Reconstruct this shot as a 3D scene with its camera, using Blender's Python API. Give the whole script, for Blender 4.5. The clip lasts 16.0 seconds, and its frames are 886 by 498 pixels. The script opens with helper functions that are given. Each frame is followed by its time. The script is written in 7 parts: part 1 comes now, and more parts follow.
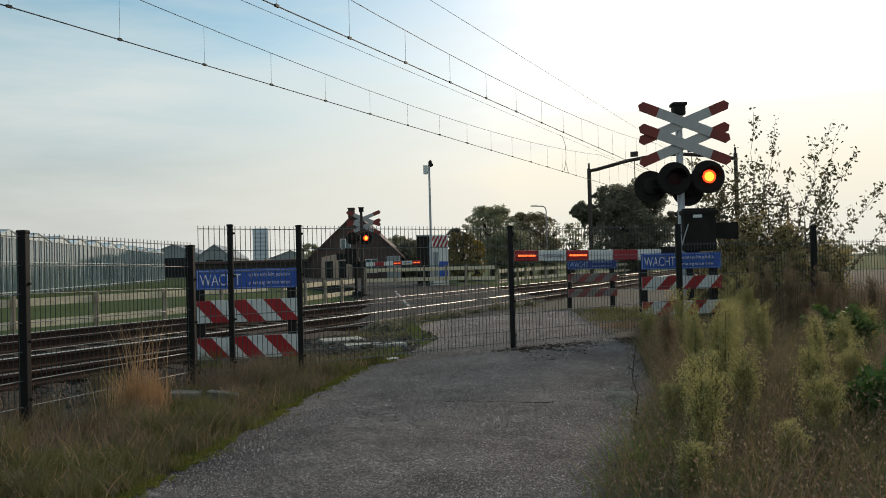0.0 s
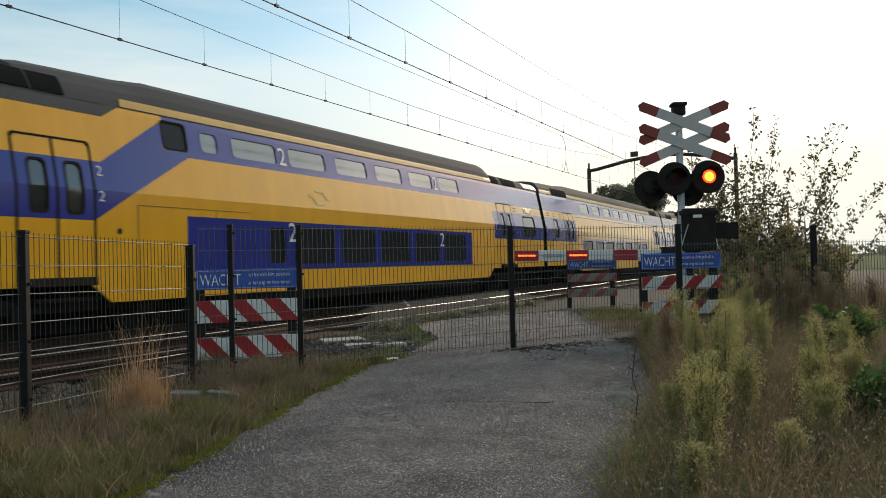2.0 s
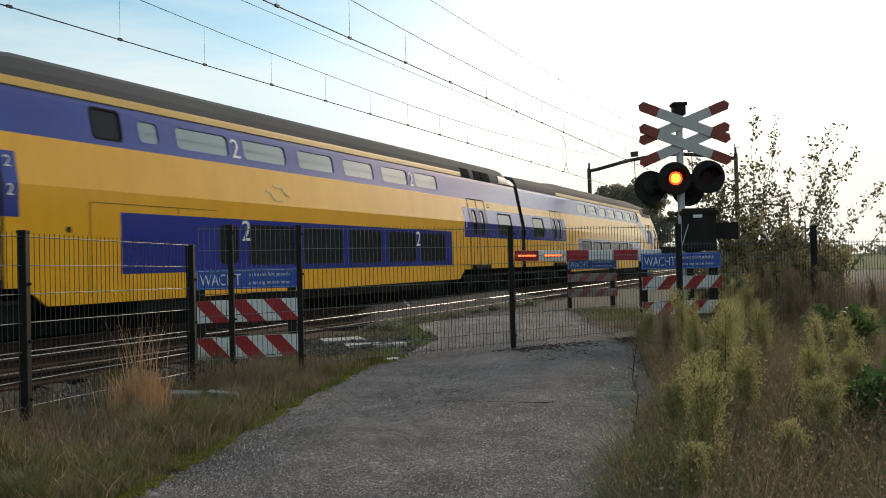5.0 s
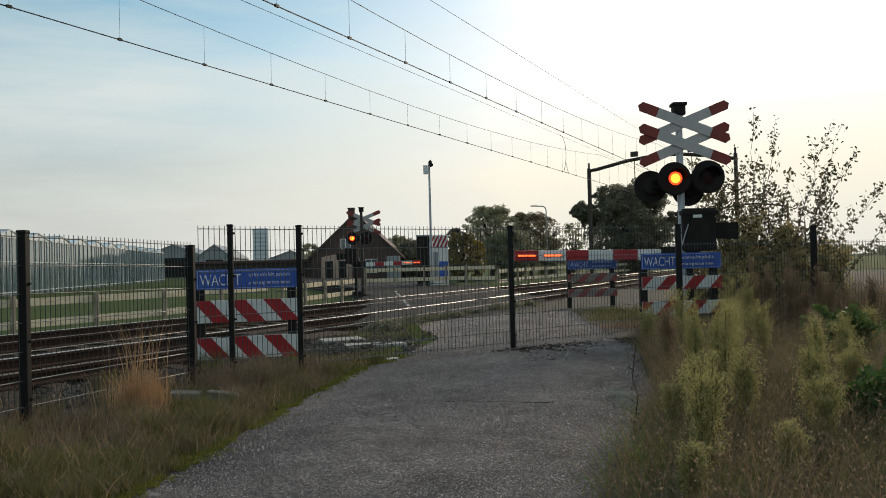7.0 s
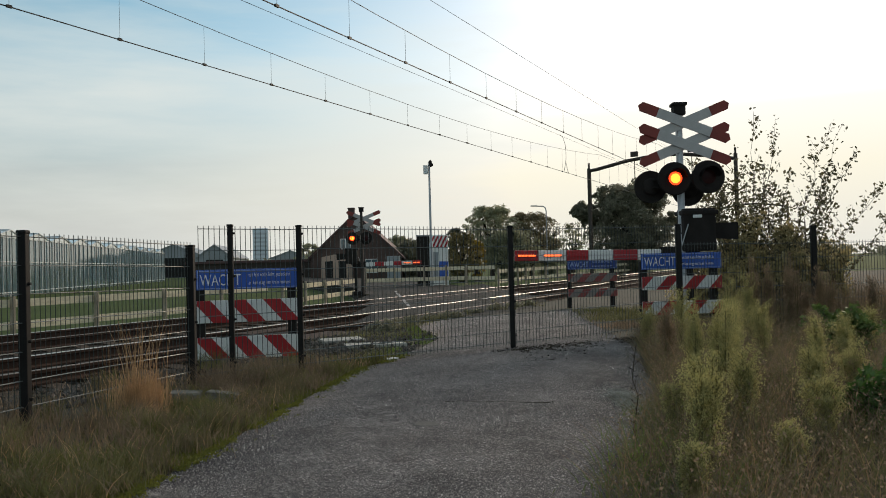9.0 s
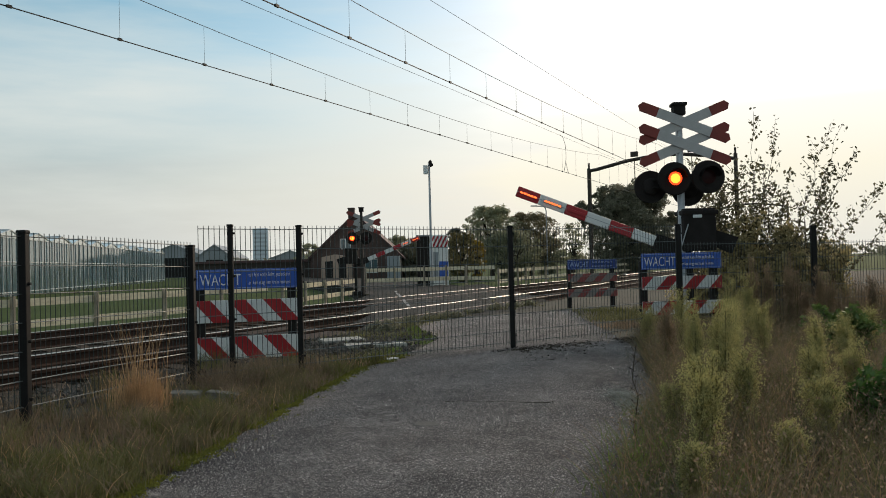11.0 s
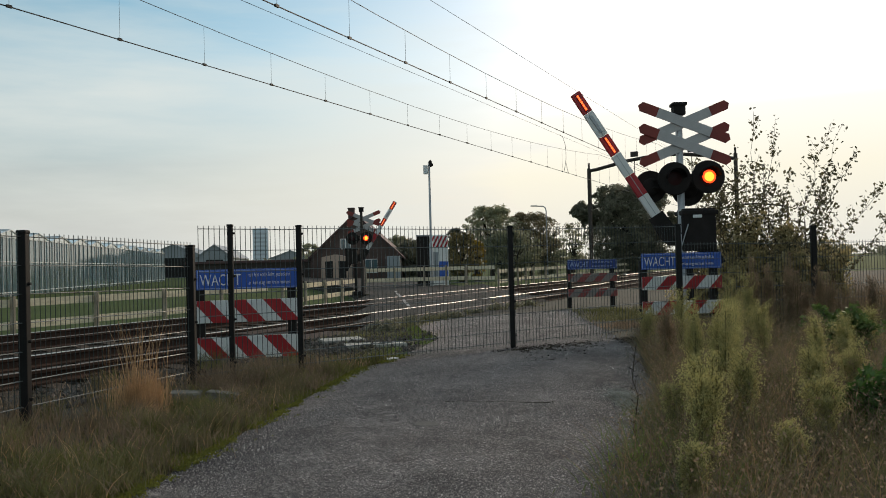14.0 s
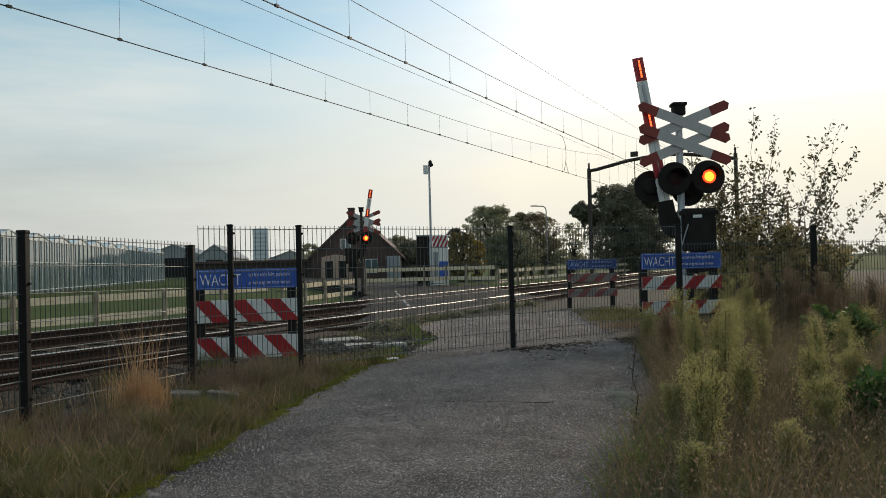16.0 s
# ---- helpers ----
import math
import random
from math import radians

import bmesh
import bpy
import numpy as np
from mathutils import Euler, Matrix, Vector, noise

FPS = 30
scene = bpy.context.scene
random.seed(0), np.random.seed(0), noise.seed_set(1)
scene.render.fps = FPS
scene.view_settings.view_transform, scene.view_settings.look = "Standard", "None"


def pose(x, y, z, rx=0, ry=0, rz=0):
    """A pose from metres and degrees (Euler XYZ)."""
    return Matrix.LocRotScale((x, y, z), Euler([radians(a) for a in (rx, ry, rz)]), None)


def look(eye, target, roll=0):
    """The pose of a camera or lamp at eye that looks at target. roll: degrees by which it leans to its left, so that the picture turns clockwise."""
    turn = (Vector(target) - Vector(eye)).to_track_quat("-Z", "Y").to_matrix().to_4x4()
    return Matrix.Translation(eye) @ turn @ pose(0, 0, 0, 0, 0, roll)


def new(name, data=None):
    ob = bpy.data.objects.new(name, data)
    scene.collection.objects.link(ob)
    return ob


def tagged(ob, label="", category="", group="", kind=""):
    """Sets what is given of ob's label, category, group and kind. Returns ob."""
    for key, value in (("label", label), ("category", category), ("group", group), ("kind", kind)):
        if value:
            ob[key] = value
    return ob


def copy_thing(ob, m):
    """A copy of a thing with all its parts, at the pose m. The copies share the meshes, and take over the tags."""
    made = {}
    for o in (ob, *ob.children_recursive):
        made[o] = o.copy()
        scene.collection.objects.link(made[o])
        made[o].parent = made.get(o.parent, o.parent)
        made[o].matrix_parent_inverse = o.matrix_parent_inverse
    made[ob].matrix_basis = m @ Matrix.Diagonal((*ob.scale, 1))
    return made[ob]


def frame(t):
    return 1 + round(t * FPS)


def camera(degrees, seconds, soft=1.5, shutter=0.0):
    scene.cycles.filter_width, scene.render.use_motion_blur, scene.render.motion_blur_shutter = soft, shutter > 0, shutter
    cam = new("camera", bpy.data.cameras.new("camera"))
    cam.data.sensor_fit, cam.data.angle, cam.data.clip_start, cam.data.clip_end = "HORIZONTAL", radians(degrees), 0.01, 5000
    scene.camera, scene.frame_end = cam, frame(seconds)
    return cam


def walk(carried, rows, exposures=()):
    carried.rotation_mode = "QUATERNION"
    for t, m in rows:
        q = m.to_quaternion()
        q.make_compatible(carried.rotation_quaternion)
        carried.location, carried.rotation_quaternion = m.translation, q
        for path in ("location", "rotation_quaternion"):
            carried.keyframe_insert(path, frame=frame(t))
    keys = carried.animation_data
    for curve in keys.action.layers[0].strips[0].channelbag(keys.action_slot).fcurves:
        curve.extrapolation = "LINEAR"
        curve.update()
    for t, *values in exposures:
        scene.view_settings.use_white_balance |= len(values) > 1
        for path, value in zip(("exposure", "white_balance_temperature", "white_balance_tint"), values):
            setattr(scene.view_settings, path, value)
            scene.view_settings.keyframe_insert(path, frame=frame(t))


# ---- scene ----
# Camera-aligned plan: the camera stands at the origin and looks along +y; z = 0 is the top of the rails.
TH = 0.4462                     # the track runs this far (radians) to the right of +y
DN, DF = 8.87, 12.69            # near and far track, distance across from the camera
cam = camera(56.36, 16.0, soft=0.95, shutter=0.06)


def cam_pose(shift):
    """shift: degrees by which the camera is turned to the left."""
    return pose(0, 0, 1.065, 0, 0, shift) @ pose(0, 0, 0, 91.031, 0, 0) @ pose(0, 0, 0, 0, 0, -1.478)


walk(cam, [(0, cam_pose(0)), (2.0, cam_pose(0)), (2.5, cam_pose(0.19)), (3.0, cam_pose(0.08)),
           (3.5, cam_pose(0.31)), (4.0, cam_pose(0.13)), (4.5, cam_pose(0.04)), (5.5, cam_pose(0)), (16.0, cam_pose(0))],
     exposures=[(0, -0.06), (1.5, -0.06), (2.2, 0.25), (4.2, 0.29), (6.3, 0.13), (7.2, -0.05), (16.0, -0.05)])

# ---- light ----
SUN_AZ, SUN_EL = 33.0, 22.0     # degrees right of +y, degrees up
world = bpy.data.worlds.new("sky")
scene.world = world
world.use_nodes = True
wt = world.node_tree
wn, wl = wt.nodes, wt.links
wn.clear()
sky = wn.new("ShaderNodeTexSky")
sky.sky_type = "NISHITA"
sky.sun_disc = False
sky.sun_elevation, sky.sun_rotation = radians(SUN_EL), radians(SUN_AZ)
sky.altitude, sky.air_density, sky.dust_density, sky.ozone_density = 0, 1.0, 1.6, 1.0
coord = wn.new("ShaderNodeTexCoord")
mapping = wn.new("ShaderNodeMapping")
mapping.inputs["Scale"].default_value = (1.2, 2.0, 9.0)
mapping.inputs["Rotation"].default_value = (0.0, 0.12, 0.3)
cirrus = wn.new("ShaderNodeTexNoise")
cirrus.inputs["Scale"].default_value, cirrus.inputs["Detail"].default_value, cirrus.inputs["Roughness"].default_value = 1.3, 7, 0.55
ramp = wn.new("ShaderNodeValToRGB")
ramp.color_ramp.elements[0].position, ramp.color_ramp.elements[0].color = 0.36, (0, 0, 0, 1)
ramp.color_ramp.elements[1].position, ramp.color_ramp.elements[1].color = 0.72, (0.85, 0.85, 0.85, 1)
veil = wn.new("ShaderNodeMixRGB")
veil.blend_type = "MIX"
veil.inputs[2].default_value = (5.95, 6.1, 5.7, 1)
back = wn.new("ShaderNodeBackground")
back.inputs["Strength"].default_value = 0.14
wout = wn.new("ShaderNodeOutputWorld")
wl.new(coord.outputs["Generated"], mapping.inputs["Vector"])
wl.new(mapping.outputs["Vector"], cirrus.inputs["Vector"])
wl.new(cirrus.outputs["Fac"], ramp.inputs["Fac"])
wl.new(ramp.outputs["Color"], veil.inputs["Fac"])
# haze greys the sky towards the horizon; high thin cloud keeps the glare round the sun soft
split = wn.new("ShaderNodeSeparateXYZ")
haze = wn.new("ShaderNodeMapRange")
haze.inputs["From Min"].default_value, haze.inputs["From Max"].default_value = 0.0, 0.3
haze.inputs["To Min"].default_value, haze.inputs["To Max"].default_value = 0.6, 1.3
tint = wn.new("ShaderNodeHueSaturation")
tint.inputs["Hue"].default_value = 0.47
dim = wn.new("ShaderNodeMapRange")
dim.inputs["From Min"].default_value, dim.inputs["From Max"].default_value = 0.0, 0.24
dim.inputs["To Min"].default_value, dim.inputs["To Max"].default_value = 0.6, 0.95
soft = wn.new("ShaderNodeMixRGB")
soft.blend_type = "DARKEN"
soft.inputs["Fac"].default_value = 1.0
glow_cap = wn.new("ShaderNodeValToRGB")
glow_cap.color_ramp.elements[0].position, glow_cap.color_ramp.elements[0].color = 0.0, (0.361, 0.352, 0.32, 1)
glow_cap.color_ramp.elements[1].position, glow_cap.color_ramp.elements[1].color = 0.4, (2.4, 2.4, 2.3, 1)
e = glow_cap.color_ramp.elements.new(0.1)
e.color = (0.44, 0.417, 0.343, 1)
e = glow_cap.color_ramp.elements.new(0.17)
e.color = (0.47, 0.46, 0.42, 1)
e = glow_cap.color_ramp.elements.new(0.22)
e.color = (0.85, 0.84, 0.8, 1)
cap = wn.new("ShaderNodeVectorMath")
cap.operation = "SCALE"
cap.inputs["Scale"].default_value = 16.7
wl.new(glow_cap.outputs["Color"], cap.inputs[0])
wl.new(cap.outputs["Vector"], soft.inputs[2])
wl.new(coord.outputs["Generated"], split.inputs["Vector"])
wl.new(split.outputs["Z"], haze.inputs["Value"])
wl.new(split.outputs["Z"], glow_cap.inputs["Fac"])
wl.new(haze.outputs["Result"], tint.inputs["Saturation"])
wl.new(split.outputs["Z"], dim.inputs["Value"])
wl.new(dim.outputs["Result"], tint.inputs["Value"])
wl.new(sky.outputs["Color"], tint.inputs["Color"])
mist = wn.new("ShaderNodeMixRGB")
# the haze is warm towards the sun and cool away from it
toward_sun = wn.new("ShaderNodeVectorMath")
toward_sun.operation = "DOT_PRODUCT"
toward_sun.inputs[1].default_value = (math.sin(radians(SUN_AZ)) * math.cos(radians(SUN_EL)), math.cos(radians(SUN_AZ)) * math.cos(radians(SUN_EL)), math.sin(radians(SUN_EL)))
warm = wn.new("ShaderNodeMapRange")
warm.inputs["From Min"].default_value, warm.inputs["From Max"].default_value = 0.58, 0.92
haze_color = wn.new("ShaderNodeMixRGB")
haze_color.inputs[1].default_value, haze_color.inputs[2].default_value = (4.5, 4.8, 4.75, 1), (6.9, 6.25, 4.85, 1)
wl.new(coord.outputs["Generated"], toward_sun.inputs[0])
wl.new(toward_sun.outputs["Value"], warm.inputs["Value"])
wl.new(warm.outputs["Result"], haze_color.inputs["Fac"])
wl.new(haze_color.outputs["Color"], mist.inputs[2])
low = wn.new("ShaderNodeMapRange")
low.inputs["From Min"].default_value, low.inputs["From Max"].default_value = 0.0, 0.22
low.inputs["To Min"].default_value, low.inputs["To Max"].default_value = 0.8, 0.0
wl.new(split.outputs["Z"], low.inputs["Value"])
wl.new(low.outputs["Result"], mist.inputs["Fac"])
wl.new(tint.outputs["Color"], mist.inputs[1])
wl.new(mist.outputs["Color"], veil.inputs[1])
wl.new(veil.outputs["Color"], soft.inputs[1])
wl.new(soft.outputs["Color"], back.inputs["Color"])
wl.new(back.outputs["Background"], wout.inputs["Surface"])
sun = new("sun", bpy.data.lights.new("sun", "SUN"))
sun.data.energy, sun.data.angle, sun.data.color = 1.5, radians(12), (1.0, 0.82, 0.6)
sun_dir = Vector((math.sin(radians(SUN_AZ)) * math.cos(radians(SUN_EL)), math.cos(radians(SUN_AZ)) * math.cos(radians(SUN_EL)), math.sin(radians(SUN_EL))))
sun.matrix_world = look(sun_dir * 300, (0, 0, 0))


# ---- materials ----
def mat(name, color, rough=0.7, metal=0.0, dark=None, scale=8.0, amount=0.6, fine=90.0, bump=0.15, dist=0.004,
        piece=0.0, coat=0.0, emit=0.0, spec=0.5, stretch=(1, 1, 1), through_light=0.0):
    """A procedural surface: two colours mixed by coarse and fine noise, fine relief, optional variation from piece to piece."""
    m = bpy.data.materials.new(name)
    m.use_nodes = True
    nt = m.node_tree
    n, l = nt.nodes, nt.links
    b = n["Principled BSDF"]
    b.inputs["Roughness"].default_value, b.inputs["Metallic"].default_value = rough, metal
    b.inputs["Coat Weight"].default_value = coat
    b.inputs["Coat Roughness"].default_value = 0.12
    b.inputs["Specular IOR Level"].default_value = spec
    dark = dark or tuple(c * 0.62 for c in color)
    tc = n.new("ShaderNodeTexCoord")
    mp = n.new("ShaderNodeMapping")
    mp.inputs["Scale"].default_value = stretch
    l.new(tc.outputs["Object"], mp.inputs["Vector"])
    coarse, grain = n.new("ShaderNodeTexNoise"), n.new("ShaderNodeTexNoise")
    coarse.inputs["Scale"].default_value, coarse.inputs["Detail"].default_value = scale, 5
    grain.inputs["Scale"].default_value, grain.inputs["Detail"].default_value = fine, 3
    for t in (coarse, grain):
        l.new(mp.outputs["Vector"], t.inputs["Vector"])
    mixn = n.new("ShaderNodeMath")
    mixn.operation = "MULTIPLY_ADD"
    mixn.inputs[1].default_value = 0.5
    l.new(grain.outputs["Fac"], mixn.inputs[0])
    half = n.new("ShaderNodeMath")
    half.operation = "MULTIPLY"
    half.inputs[1].default_value = 0.5
    l.new(coarse.outputs["Fac"], half.inputs[0])
    l.new(half.outputs[0], mixn.inputs[2])
    cr = n.new("ShaderNodeValToRGB")
    cr.color_ramp.elements[0].position, cr.color_ramp.elements[1].position = 0.5 - 0.28 * amount, 0.5 + 0.28 * amount
    cr.color_ramp.elements[0].color, cr.color_ramp.elements[1].color = (*dark, 1), (*color, 1)
    l.new(mixn.outputs[0], cr.inputs["Fac"])
    out = cr.outputs["Color"]
    if piece:
        oi = n.new("ShaderNodeObjectInfo")
        geo = n.new("ShaderNodeNewGeometry")
        add = n.new("ShaderNodeMath")
        add.operation = "ADD"
        l.new(oi.outputs["Random"], add.inputs[0])
        l.new(geo.outputs["Random Per Island"], add.inputs[1])
        mr = n.new("ShaderNodeMapRange")
        mr.inputs["From Max"].default_value = 2.0
        mr.inputs["To Min"].default_value, mr.inputs["To Max"].default_value = 1 - piece, 1 + piece
        l.new(add.outputs[0], mr.inputs["Value"])
        hs = n.new("ShaderNodeHueSaturation")
        l.new(mr.outputs["Result"], hs.inputs["Value"])
        l.new(out, hs.inputs["Color"])
        out = hs.outputs["Color"]
    l.new(out, b.inputs["Base Color"])
    if through_light:
        tr = n.new("ShaderNodeBsdfTranslucent")
        l.new(out, tr.inputs["Color"])
        mx = n.new("ShaderNodeMixShader")
        mx.inputs["Fac"].default_value = through_light
        l.new(b.outputs["BSDF"], mx.inputs[1])
        l.new(tr.outputs["BSDF"], mx.inputs[2])
        l.new(mx.outputs["Shader"], n["Material Output"].inputs["Surface"])
    if bump:
        bp = n.new("ShaderNodeBump")
        bp.inputs["Strength"].default_value, bp.inputs["Distance"].default_value = bump, dist
        l.new(mixn.outputs[0], bp.inputs["Height"])
        l.new(bp.outputs["Normal"], b.inputs["Normal"])
    if emit:
        b.inputs["Emission Color"].default_value = (*color, 1)
        b.inputs["Emission Strength"].default_value = emit
    return m


def glass_mat(name, tint, rough=0.05, spec=0.8):
    m = mat(name, tint, rough, dark=tuple(c * 0.7 for c in tint), scale=0.7, amount=1.5, bump=0.02, spec=spec)
    return m


def aggregate_mat(name):
    """Worn asphalt with its stones laid bare: single grains of uneven tone in a dark binder, over broad stains."""
    m = bpy.data.materials.new(name)
    m.use_nodes = True
    n, l = m.node_tree.nodes, m.node_tree.links
    b = n["Principled BSDF"]
    b.inputs["Roughness"].default_value, b.inputs["Specular IOR Level"].default_value = 0.9, 0.2
    tc = n.new("ShaderNodeTexCoord")

    def grains(scale, stops):
        v = n.new("ShaderNodeTexVoronoi")
        v.inputs["Scale"].default_value = scale
        l.new(tc.outputs["Object"], v.inputs["Vector"])
        sp = n.new("ShaderNodeSeparateColor")
        l.new(v.outputs["Color"], sp.inputs["Color"])
        r = n.new("ShaderNodeValToRGB")
        r.color_ramp.elements[0].position, r.color_ramp.elements[0].color = stops[0][0], (*stops[0][1], 1)
        r.color_ramp.elements[1].position, r.color_ramp.elements[1].color = stops[-1][0], (*stops[-1][1], 1)
        for at, col in stops[1:-1]:
            e = r.color_ramp.elements.new(at)
            e.color = (*col, 1)
        l.new(sp.outputs["Red"], r.inputs["Fac"])
        return v, sp, r
    v1, s1, r1 = grains(290, [(0.0, (0.022, 0.02, 0.021)), (0.45, (0.05, 0.046, 0.046)), (0.72, (0.11, 0.1, 0.097)), (0.88, (0.2, 0.18, 0.17)), (1.0, (0.4, 0.37, 0.35))])
    v2, s2, r2 = grains(140, [(0.0, (0.03, 0.027, 0.028)), (0.5, (0.1, 0.085, 0.08)), (1.0, (0.42, 0.39, 0.37))])
    pick = n.new("ShaderNodeMath")
    pick.operation = "GREATER_THAN"
    pick.inputs[1].default_value = 0.8
    l.new(s2.outputs["Green"], pick.inputs[0])
    both = n.new("ShaderNodeMixRGB")
    l.new(pick.outputs[0], both.inputs["Fac"])
    l.new(r1.outputs["Color"], both.inputs[1])
    l.new(r2.outputs["Color"], both.inputs[2])
    out = both.outputs["Color"]
    for scale, detail, lo, hi in ((0.9, 5, 0.85, 1.7), (5.0, 6, 0.78, 1.3)):
        ns = n.new("ShaderNodeTexNoise")
        ns.inputs["Scale"].default_value, ns.inputs["Detail"].default_value = scale, detail
        l.new(tc.outputs["Object"], ns.inputs["Vector"])
        mr = n.new("ShaderNodeMapRange")
        mr.inputs["From Min"].default_value, mr.inputs["From Max"].default_value = 0.3, 0.7
        mr.inputs["To Min"].default_value, mr.inputs["To Max"].default_value = lo, hi
        l.new(ns.outputs["Fac"], mr.inputs["Value"])
        sc = n.new("ShaderNodeVectorMath")
        sc.operation = "SCALE"
        l.new(out, sc.inputs[0])
        l.new(mr.outputs["Result"], sc.inputs["Scale"])
        out = sc.outputs["Vector"]
    l.new(out, b.inputs["Base Color"])
    bp = n.new("ShaderNodeBump")
    bp.inputs["Strength"].default_value, bp.inputs["Distance"].default_value = 0.7, 0.004
    bp.invert = True
    l.new(v1.outputs["Distance"], bp.inputs["Height"])
    l.new(bp.outputs["Normal"], b.inputs["Normal"])
    return m


M = {}
M["asphalt"] = aggregate_mat("worn_asphalt")
M["asphalt_dark"] = mat("crossing_asphalt", (0.085, 0.078, 0.07), 0.95, dark=(0.028, 0.027, 0.026), scale=1.1, fine=60, amount=0.8, bump=0.5, spec=0.08)
M["soil"] = mat("grassy_soil", (0.06, 0.052, 0.03), 0.95, dark=(0.025, 0.021, 0.013), scale=1.3, fine=35, amount=0.9, bump=0.8, dist=0.02)
M["meadow"] = mat("meadow", (0.072, 0.1, 0.026), 0.95, dark=(0.036, 0.054, 0.013), scale=0.25, fine=9, amount=0.9, bump=0.6, dist=0.03, spec=0.1)
M["moss"] = mat("moss", (0.22, 0.22, 0.04), 0.95, dark=(0.09, 0.1, 0.022), scale=6, fine=60, bump=0.5, dist=0.01, piece=0.4, through_light=0.4)
M["ballast"] = mat("ballast_stone", (0.145, 0.13, 0.115), 0.95, dark=(0.038, 0.031, 0.027), scale=3, fine=30, piece=0.5, bump=0.5, dist=0.01, spec=0.2)
M["bed"] = mat("oily_ballast_bed", (0.055, 0.042, 0.034), 0.95, dark=(0.018, 0.015, 0.013), scale=2, fine=22, bump=0.9, dist=0.03, spec=0.1)
M["rust"] = mat("rusty_rail_steel", (0.068, 0.038, 0.027), 0.9, 0.1, dark=(0.028, 0.017, 0.013), scale=5, bump=0.3, spec=0.2)
M["railtop"] = mat("polished_rail_steel", (0.46, 0.45, 0.43), 0.4, 1.0, dark=(0.4, 0.39, 0.37), scale=5, bump=0.0)
M["raildull"] = mat("dull_rail_steel", (0.2, 0.17, 0.15), 0.6, 0.6, dark=(0.1, 0.085, 0.075), scale=5, bump=0.0)
M["sleeper"] = mat("sleeper_wood", (0.09, 0.07, 0.055), 0.95, dark=(0.035, 0.028, 0.023), scale=6, bump=0.4, spec=0.15)
# lighter copy of the fence steel: skylight on the flat rods, as colour
M["wire_grey"] = mat("skylit_fence_wire", (0.11, 0.125, 0.125), 0.45, 0.2, dark=(0.07, 0.08, 0.08), scale=9, bump=0.05, spec=0.5)
M["green_steel"] = mat("dark_green_coated_steel", (0.045, 0.06, 0.056), 0.35, 0.0, dark=(0.025, 0.032, 0.03), scale=9, bump=0.05, spec=0.35)
M["post_green"] = mat("dark_post_paint", (0.016, 0.015, 0.014), 0.65, dark=(0.009, 0.008, 0.008), scale=9, bump=0.08, spec=0.2)
M["galv"] = mat("galvanised_steel", (0.42, 0.43, 0.44), 0.45, 0.6, dark=(0.27, 0.28, 0.29), scale=7, bump=0.1)
M["dark_steel"] = mat("brown_weathered_steel", (0.06, 0.045, 0.035), 0.7, 0.2, dark=(0.03, 0.024, 0.02), scale=6, bump=0.15)
M["wire"] = mat("catenary_wire", (0.05, 0.045, 0.04), 0.5, 0.6, bump=0.0)
M["black"] = mat("black_painted_metal", (0.03, 0.026, 0.024), 0.75, dark=(0.016, 0.014, 0.013), scale=6, bump=0.1, spec=0.1)
M["white"] = mat("white_sign_paint", (0.78, 0.78, 0.76), 0.45, dark=(0.6, 0.6, 0.57), scale=5, amount=1.0, bump=0.05)
M["red"] = mat("red_sign_paint", (0.44, 0.012, 0.02), 0.4, dark=(0.28, 0.009, 0.013), scale=5, bump=0.05)
M["blue"] = mat("blue_sign_paint", (0.03, 0.11, 0.5), 0.4, dark=(0.02, 0.075, 0.36), scale=4, bump=0.03)
M["blue_text"] = mat("pale_lettering", (0.9, 0.92, 0.95), 0.5, bump=0.0)
M["text_dim"] = mat("pale_blue_lettering", (0.4, 0.52, 0.8), 0.5, bump=0.0)
M["lens"] = mat("dark_red_lens", (0.03, 0.004, 0.004), 0.45, bump=0.0, spec=0.2)
M["lamp"] = mat("lit_lamp", (1.0, 0.05, 0.008), 0.4, bump=0.0, emit=2.5)
M["lamp_core"] = mat("lit_lamp_core", (1.0, 0.36, 0.03), 0.4, bump=0.0, emit=2.6)
M["led"] = mat("lit_boom_light", (1.0, 0.14, 0.03), 0.4, bump=0.0, emit=2.4)
M["plank"] = mat("weathered_pale_plank", (0.8, 0.7, 0.5), 0.75, dark=(0.46, 0.38, 0.25), scale=3, bump=0.3, piece=0.12, stretch=(1, 6, 6))
M["post_wood"] = mat("weathered_post", (0.42, 0.35, 0.26), 0.85, dark=(0.22, 0.18, 0.13), scale=4, bump=0.3, piece=0.15)
M["bark"] = mat("bark", (0.06, 0.045, 0.03), 0.9, dark=(0.025, 0.02, 0.014), scale=9, bump=0.5)
M["leaf"] = mat("leaf", (0.38, 0.37, 0.23), 0.6, dark=(0.22, 0.22, 0.135), scale=1.0, fine=12, piece=0.5, bump=0.1, through_light=0.5)
M["leaf_autumn"] = mat("autumn_leaf", (0.3, 0.24, 0.1), 0.6, dark=(0.17, 0.145, 0.065), scale=1.0, fine=12, piece=0.5, bump=0.1, through_light=0.5)
M["leaf_dark"] = mat("dark_leaf", (0.33, 0.31, 0.22), 0.65, dark=(0.19, 0.185, 0.125), scale=1.0, fine=12, piece=0.5, bump=0.1, through_light=0.5)
M["weed"] = mat("seeding_weed", (0.56, 0.5, 0.2), 0.85, dark=(0.35, 0.32, 0.13), scale=2, fine=25, piece=0.22, bump=0.1, through_light=0.45)
